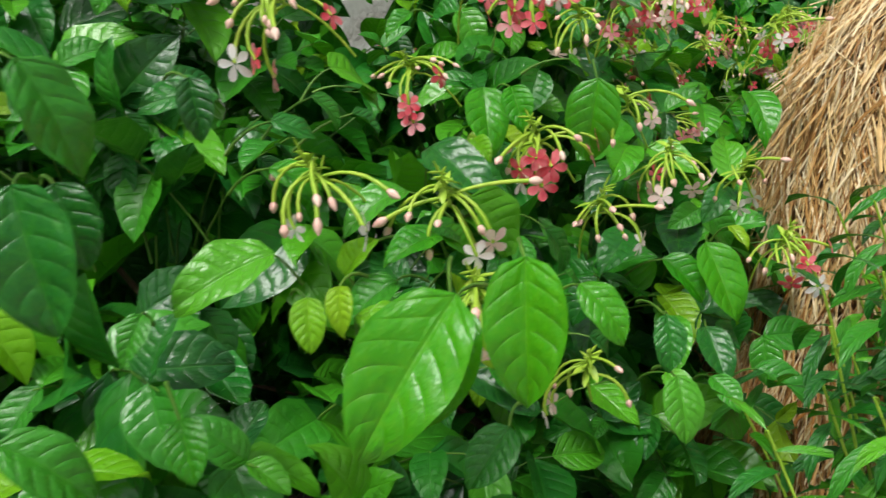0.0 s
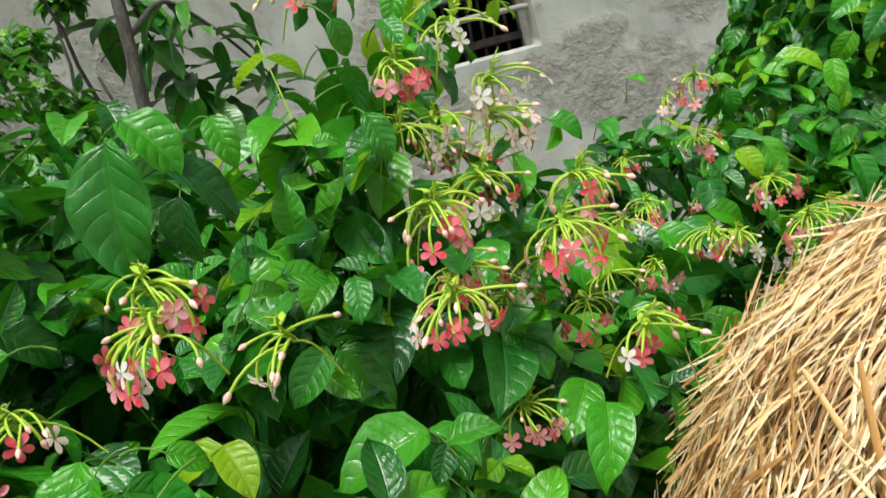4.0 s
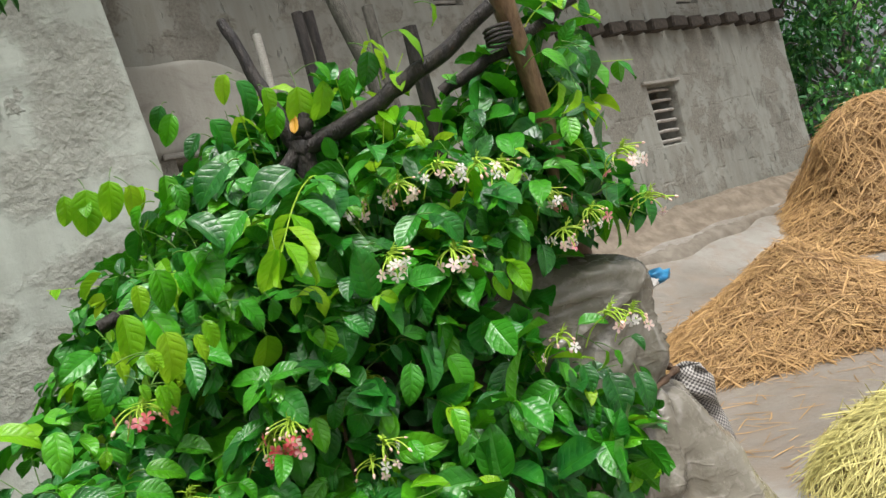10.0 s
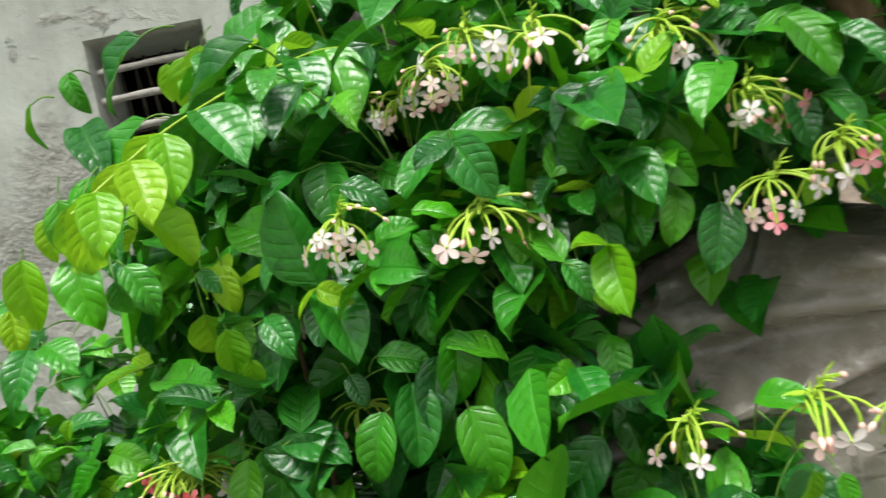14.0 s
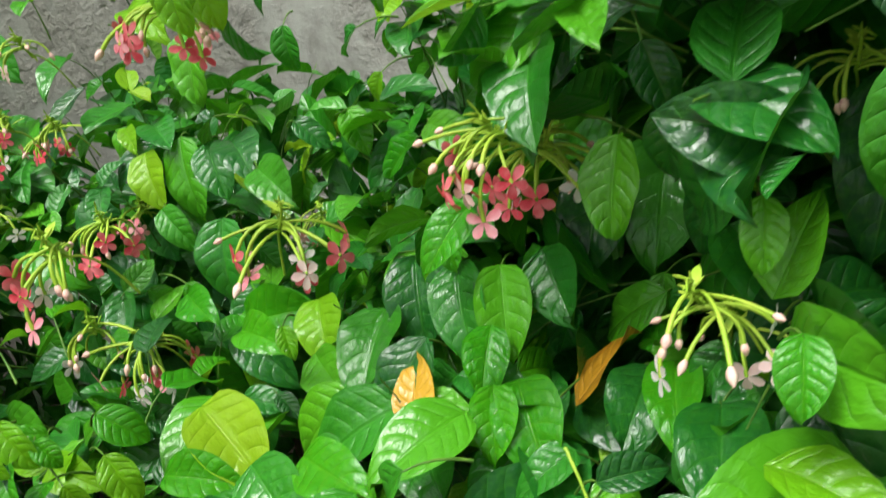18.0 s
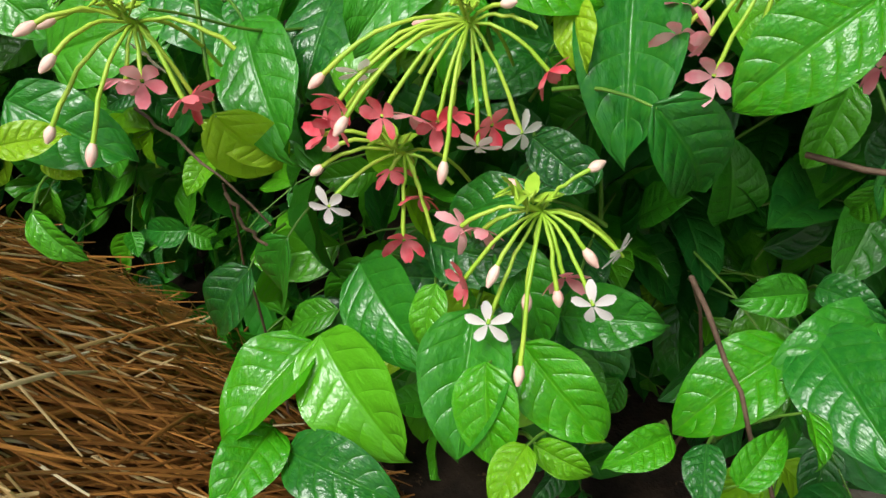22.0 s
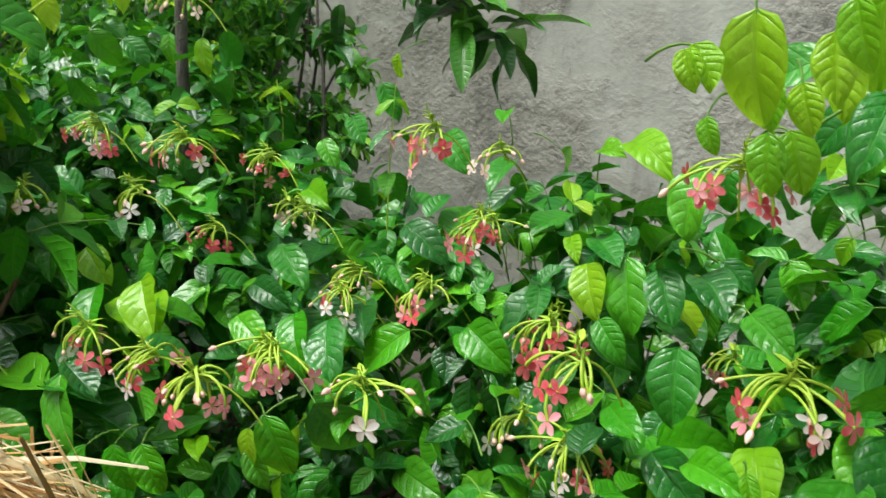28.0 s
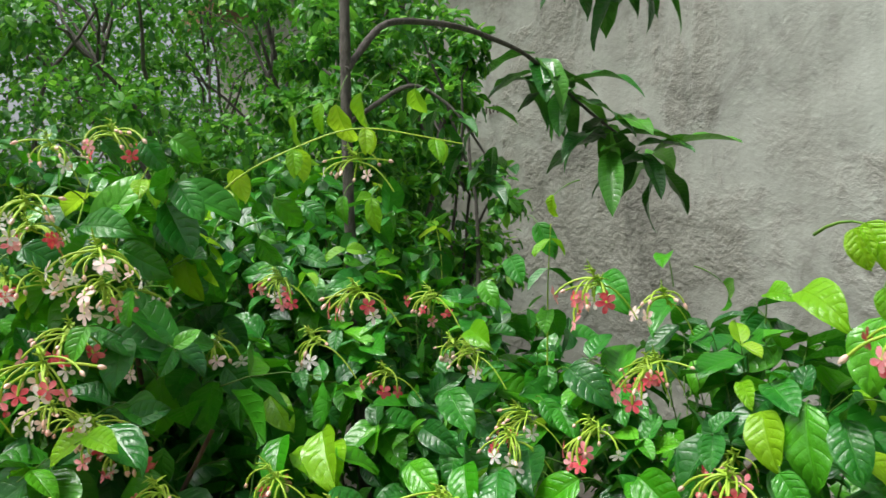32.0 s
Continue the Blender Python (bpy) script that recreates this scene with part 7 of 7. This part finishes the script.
def sack():
    t = thing("woven_sack", "black and white checked woven sack hanging beside the sheet", "sack", (2.60, 1.46, 0.36))
    nu, nv = 26, 40
    gu, gv = np.meshgrid(np.linspace(0, 1, nu), np.linspace(0, 1, nv))
    z = 0.55 * gv
    cx = 0.25 * (1 - gv) ** 1.15
    wide = 0.030 + 0.020 * np.sin(np.pi * gv) + 0.020 * np.exp(-((gv - 0.90) / 0.09) ** 2)
    a = np.pi * (gu * 1.6 - 1.0)
    crease = 0.010 * np.sin(gv * 26 + gu * 9) + 0.008 * np.sin(gv * 61 + gu * 21) * (gv > 0.7)
    x = cx + wide * np.cos(a) + crease
    y = 0.09 * (1 - gv) + wide * 1.2 * np.sin(a) + crease * 0.7
    bag = Bag()
    bag.add(np.stack([x, y, z], -1).reshape(-1, 3), grid_faces(nu, nv), np.stack([gu * 0.35, gv * 0.8], -1).reshape(-1, 2))
    ob = part("cloth", bag.mesh("cloth", check_sack), t, "checked black and white weave with a torn red hem")
    mod = ob.modifiers.new("thick", "SOLIDIFY")
    mod.thickness = 0.005
    return t


sack()


def crumple(name, label, category, place, size, material, seed, flat=0.4):
    """A crumpled scrap of cloth or plastic."""
    bm = bmesh.new()
    bmesh.ops.create_icosphere(bm, subdivisions=3, radius=1.0)
    for v in bm.verts:
        k = noise.noise(v.co * 1.9 + Vector((seed, 0, 0))) * 0.5 + noise.noise(v.co * 4.5 + Vector((0, seed, 0))) * 0.25
        v.co = Vector((v.co.x * size[0], v.co.y * size[1], v.co.z * size[2])) * (1 + k)
    me = bpy.data.meshes.new(name)
    bm.to_mesh(me)
    bm.free()
    me.materials.append(material)
    for p in me.polygons:
        p.use_smooth = True
    ob = new(name, me)
    ob.location = place
    return tagged(ob, label, category)


crumple("blue_bag", "crumpled blue plastic bag tucked into the sheet's corner", "plastic bag", (2.530, 1.440, 1.196), (0.068, 0.036, 0.020), blue_cloth, 3)
crumple("white_bag", "scrap of white plastic beside the blue bag", "plastic bag", (2.500, 1.435, 1.185), (0.040, 0.026, 0.018), white_scrap, 8)
crumple("blue_scrap", "torn blue plastic scrap at the sack's hem", "plastic bag", (2.865, 1.555, 0.455), (0.018, 0.015, 0.045), blue_cloth, 5)


# ---- mango tree that reaches in over the creeper ----
MKINDS = leaf_kinds(np.random.default_rng(91), 5, 5, 11, 0.31, 0.04, (0.25, 0.85), 0.92, 0.06)


def mango_mesh(k, store={}):
    if k not in store:
        bag = Bag()
        bag.add(*MKINDS[k])
        store[k] = bag.mesh("leaf", mango_one)
    return store[k]


mango = thing("mango_tree", "slender mango tree with long drooping dark leaves", "tree", (-0.60, 1.95, 0))
morig = np.array((-0.60, 1.95, 0.0))
mrng = np.random.default_rng(92)


def limb(points, r0, r1, name="limb"):
    pts = np.array(points, float) - morig
    t = np.linspace(0, len(pts) - 1, 7 * (len(pts) - 1) + 1)
    path = np.stack([np.interp(t, np.arange(len(pts)), pts[:, k]) for k in range(3)], -1)
    for _ in range(5):
        path[1:-1] = 0.5 * path[1:-1] + 0.25 * (path[:-2] + path[2:])
    bag = Bag()
    clean_tube(bag, path, np.linspace(r0, r1, len(path)) * (1 + mrng.normal(0, 0.04, len(path))), 9)
    return part(name, bag.mesh(name, bark_grey), mango, "grey-brown bark")


trunk = limb([(-0.64, 1.97, 0.0), (-0.62, 1.94, 0.8), (-0.60, 1.93, 1.5), (-0.57, 1.93, 1.95), (-0.60, 1.98, 2.6), (-0.55, 2.05, 3.4)], 0.020, 0.012, "trunk")
arm = limb([(-0.57, 1.93, 1.90), (-0.62, 2.10, 2.08), (-0.70, 2.45, 2.12), (-0.76, 2.80, 2.08), (-0.80, 3.02, 1.98), (-0.78, 3.15, 1.88), (-0.68, 3.28, 1.74)], 0.012, 0.005)
arm2 = limb([(-0.58, 1.97, 2.5), (-0.46, 2.2, 2.62), (-0.30, 2.45, 2.48), (-0.22, 2.60, 2.32), (-0.17, 2.66, 2.20)], 0.016, 0.005)
arm3 = limb([(-0.56, 2.05, 3.2), (0.2, 2.3, 3.1), (0.9, 2.45, 2.9), (1.2, 2.5, 2.55)], 0.016, 0.005)

arm4 = limb([(-0.59, 1.95, 1.76), (-0.52, 2.12, 1.88), (-0.42, 2.20, 1.78), (-0.31, 2.22, 1.62)], 0.008, 0.003)


def whorl(stem, place, n, size, spread=1.0):
    for k in range(n):
        a = 2 * np.pi * k / n + mrng.uniform(-0.4, 0.4)
        way = np.array([np.cos(a) * spread, np.sin(a) * spread, -mrng.uniform(-0.45, 0.9)])
        turn = frames_of(way[None], np.array([[0.2 * np.cos(a), 0.2 * np.sin(a), 1.0]]))[0]
        part("leaf", mango_mesh(int(mrng.integers(5))), stem, "", matrix_of(turn, np.array(place) - morig + mrng.normal(0, 0.03, 3), size * mrng.uniform(0.8, 1.15)))


whorl(arm, (-0.84, 2.94, 2.03), 7, 0.25)
whorl(arm, (-0.80, 3.06, 1.95), 9, 0.27)
whorl(arm, (-0.70, 3.18, 1.80), 9, 0.29)
whorl(arm, (-0.62, 3.30, 1.68), 10, 0.30, 0.7)
whorl(arm2, (-0.30, 2.46, 2.46), 11, 0.25)
whorl(arm2, (-0.23, 2.58, 2.31), 12, 0.26)
whorl(arm2, (-0.17, 2.66, 2.17), 13, 0.25)
whorl(arm2, (-0.42, 2.28, 2.58), 10, 0.22)
whorl(arm2, (-0.36, 2.37, 2.52), 10, 0.25)
whorl(arm2, (-0.28, 2.52, 2.42), 10, 0.25)
for place, n in (((-0.50, 2.14, 1.88), 5), ((-0.44, 2.18, 1.82), 6), ((-0.38, 2.21, 1.73), 6), ((-0.31, 2.22, 1.62), 7)):
    whorl(arm4, place, n, 0.125)
whorl(arm3, (1.22, 2.5, 2.60), 8, 0.20, 0.5)
whorl(arm3, (0.9, 2.45, 2.9), 7, 0.21)


# ---- small-leaved shrubs and far trees ----
def crown_leaves(bag, centres, radii, per, size, kinds, rng, mi=0):
    """Leaves in uneven clumps with gaps between."""
    for c, r in zip(centres, radii):
        d = unit(rng.normal(0, 1, (per, 3)))
        p = np.array(c) + d * (np.array(r) * rng.uniform(0.45, 1.05, (per, 1)))
        ways = d * 0.5 + rng.normal(0, 0.7, (per, 3)) + np.array([0, 0, -0.3])
        faces = np.array([0, 0, 1.2]) + d * 0.4 + rng.normal(0, 0.35, (per, 3))
        lay(bag, kinds, rng.integers(0, len(kinds), per), p, frames_of(ways, faces), rng.uniform(0.6, 1.25, per) * size, mi)


def tree(name, label, category, place, height, spread, clumps, per, size, seed, trunk_r, material, bark, base=0.35, kinds=None):
    rng = np.random.default_rng(seed)
    t = thing(name, label, category, place)
    kinds = kinds or leaf_kinds(rng, 4, 3, 4, 0.5, 0.06)
    top = np.array([rng.normal(0, 0.1), rng.normal(0, 0.1), height * 0.8])
    bag = Bag()
    clean_tube(bag, bent((0, 0, 0), top, rng.normal(0, 0.06 * height, 3) * (1, 1, 0), 14, 0.006 * height, rng), np.linspace(trunk_r, trunk_r * 0.3, 14), 9)
    part("trunk", bag.mesh("trunk", bark), t)
    centres, radii = [], []
    for k in range(clumps):
        a, rr = rng.uniform(0, 2 * np.pi), spread * np.sqrt(rng.uniform(0.05, 1))
        z = height * rng.uniform(base, 1.0)
        rr *= 1.0 - 0.45 * max(0, z / height - 0.6)
        c = np.array([rr * np.cos(a), rr * np.sin(a), z])
        centres.append(c)
        s = spread * rng.uniform(0.16, 0.34)
        radii.append((s * 1.2, s * 1.2, s * 0.75))
        if k % 2 == 0:
            bag = Bag()
            z0 = min(max(0.12 * height, z - 0.35 * rr - 0.12 * height), height * 0.75)
            clean_tube(bag, bent(top * (z0 / top[2]), c, (0, 0, 0.06 * height), 8, 0.004 * height, rng), np.linspace(trunk_r * 0.45, trunk_r * 0.1, 8), 6)
            part("limb", bag.mesh("limb", bark), t)
    bag = Bag()
    crown_leaves(bag, centres, radii, per, size, kinds, rng)
    part("crown", bag.mesh("crown", material), t, "loose crown of small leaves")["kind"] = "stuff"
    return t


SK = leaf_kinds(np.random.default_rng(101), 4, 3, 5, 0.5, 0.06)
for k, (x, y, h, s, n) in enumerate(((-2.05, 2.85, 2.8, 0.62, 34), (-3.0, 3.0, 3.4, 1.0, 44), (-2.3, 1.9, 2.6, 0.75, 34), (-3.6, 2.0, 3.6, 1.1, 46), (-4.8, 3.2, 4.2, 1.3, 44), (-3.2, 0.8, 3.2, 1.0, 40), (-5.2, 1.4, 4.6, 1.5, 46), (-4.4, -0.2, 4.2, 1.3, 40), (-6.8, 2.6, 5.2, 1.6, 46), (-1.32, 2.70, 2.25, 0.38, 18), (-3.6, -1.6, 4.0, 1.2, 40))):
    tree("shrub", "dense small-leaved green shrub against the mud wall", "shrub", (x, y, 0), h, s, n, 200, 0.058, 110 + k, 0.028, small_many, bark_grey, 0.15, SK)
for k, (x, y, h, s, n) in enumerate(((-0.86, 2.62, 2.15, 0.22, 11), (-1.08, 2.50, 2.25, 0.28, 15), (-1.45, 2.45, 2.4, 0.34, 18))):
    tree("shrub", "airy small-leaved shrub with thin stems before the mud wall", "shrub", (x, y, 0), h, s, n, 70, 0.060, 160 + k, 0.016, small_many, bark_grey, 0.35, SK)
FK = leaf_kinds(np.random.default_rng(102), 3, 3, 4, 0.45, 0.06)
for k, (x, y, h, s) in enumerate(((17.0, 8.8, 7.0, 2.4), (20.5, 8.5, 8.0, 3.0), (18.5, 11.5, 8.5, 3.0), (23.5, 10.0, 9.0, 3.2), (16.2, 10.5, 7.5, 2.4), (21.5, 13.5, 9.0, 3.2))):
    tree("tree", "green broadleaf tree beyond the far house", "tree", (x, y, 0.7), h, s, 60, 110, 0.20, 130 + k, 0.11, far_many, bark_grey, 0.12, FK)


# ---- weeds at the foot of the haystack ----
WK = leaf_kinds(np.random.default_rng(103), 4, 3, 8, 0.19, 0.03, (0.2, 0.7), 0.8, 0.01)
WEED_LEAVES = []
for k in range(4):
    lm = Bag()
    lm.add(*WK[k])
    WEED_LEAVES.append(lm.mesh("weed_leaf", leaf_one))
wrng = np.random.default_rng(104)
places = []
for k in range(46):
    s = wrng.uniform(0, 1)
    x, y = -0.34 + 0.50 * s + wrng.normal(0, 0.05), 0.22 + 0.33 * s + wrng.normal(0, 0.07)
    if (x - HAY[0]) ** 2 + (y - HAY[1]) ** 2 > 0.50 ** 2:
        places.append((x, y, 0.66 + 0.14 * wrng.uniform() + 0.14 * (k % 3 == 0)))
for k, (x, y, h) in enumerate(places):
    rng = np.random.default_rng(140 + k)
    w = thing("weed", "upright weed with long narrow green leaves by the haystack", "weed", (x, y, 0), "weeds by the haystack")
    bag = Bag()
    tip = np.array([rng.normal(0, 0.05), rng.normal(0, 0.05), h])
    path = bent((0, 0, 0), tip, (0.02, 0, 0), 9)
    clean_tube(bag, path, np.linspace(0.004, 0.0015, 9), 6)
    part("stem", bag.mesh("stem", green_stem), w)
    for j in range(20):
        s = 0.42 + 0.58 * j / 19
        a = j * 2.4 + rng.uniform(-0.3, 0.3)
        way = np.array([np.cos(a), np.sin(a), rng.uniform(-0.3, 0.9)])
        turn = frames_of(way[None], np.array([[0, 0, 1.0]]))[0]
        part("leaf", WEED_LEAVES[j % 4], w, "", matrix_of(turn, tip * s, rng.uniform(0.050, 0.092)))


# ---- bare twigs under the creeper ----
twig_rng = np.random.default_rng(150)
for a, b, bow in (((1.44, 1.31, 0.78), (1.56, 1.22, 0.60), (0, 0, 0.01)), ((1.43, 1.45, 0.40), (1.44, 1.31, 0.78), (0.02, 0, 0)), ((0.95, 1.38, 0.74), (1.12, 1.33, 0.70), (0, 0, 0.01)), ((1.05, 1.36, 0.30), (1.06, 1.35, 0.71), (0, 0, 0)), ((1.06, 1.35, 0.70), (1.20, 1.24, 0.78), (0, 0, -0.01)), ((1.48, 1.36, 0.84), (1.75, 1.30, 0.86), (0, 0, 0.01))):
    bag = Bag()
    clean_tube(bag, bent(a, b, bow, 10, 0.002, twig_rng), np.linspace(0.0018, 0.0010, 10), 6)
    tagged(new("dry_twig", bag.mesh("dry_twig", brown_stem)), "bare brown twig in the shade under the creeper", "twig")

# thin dead twigs in the shade beside the haystack
for k in range(16):
    a = np.array([twig_rng.uniform(0.95, 1.25), twig_rng.uniform(1.28, 1.45), twig_rng.uniform(0.45, 0.72)])
    b = a + np.array([twig_rng.normal(0, 0.10), twig_rng.normal(0.03, 0.05), twig_rng.normal(-0.10, 0.10)])
    bag = Bag()
    clean_tube(bag, bent(a, b, twig_rng.normal(0, 0.012, 3), 9, 0.002, twig_rng), np.linspace(0.0022, 0.0012, 9), 5)
    part("dead_twig", bag.mesh("dead_twig", brown_stem), plant_b, "bare dead twig")

# faded painted mark on the house wall
mark = thing("painted_mark", "small faded dark painted mark on the mud wall", "wall mark", (-2.98, HOUSE_Y - 0.035, 2.31))
for k in range(4):
    part("stroke", box_mesh("stroke", (0.018, 0.006, 0.055), wood_and_shade, 0.002), mark, "", pose(-0.06 + 0.04 * k, 0, 0.004 * (-1) ** k, 0, 6 * (-1) ** k, 0))
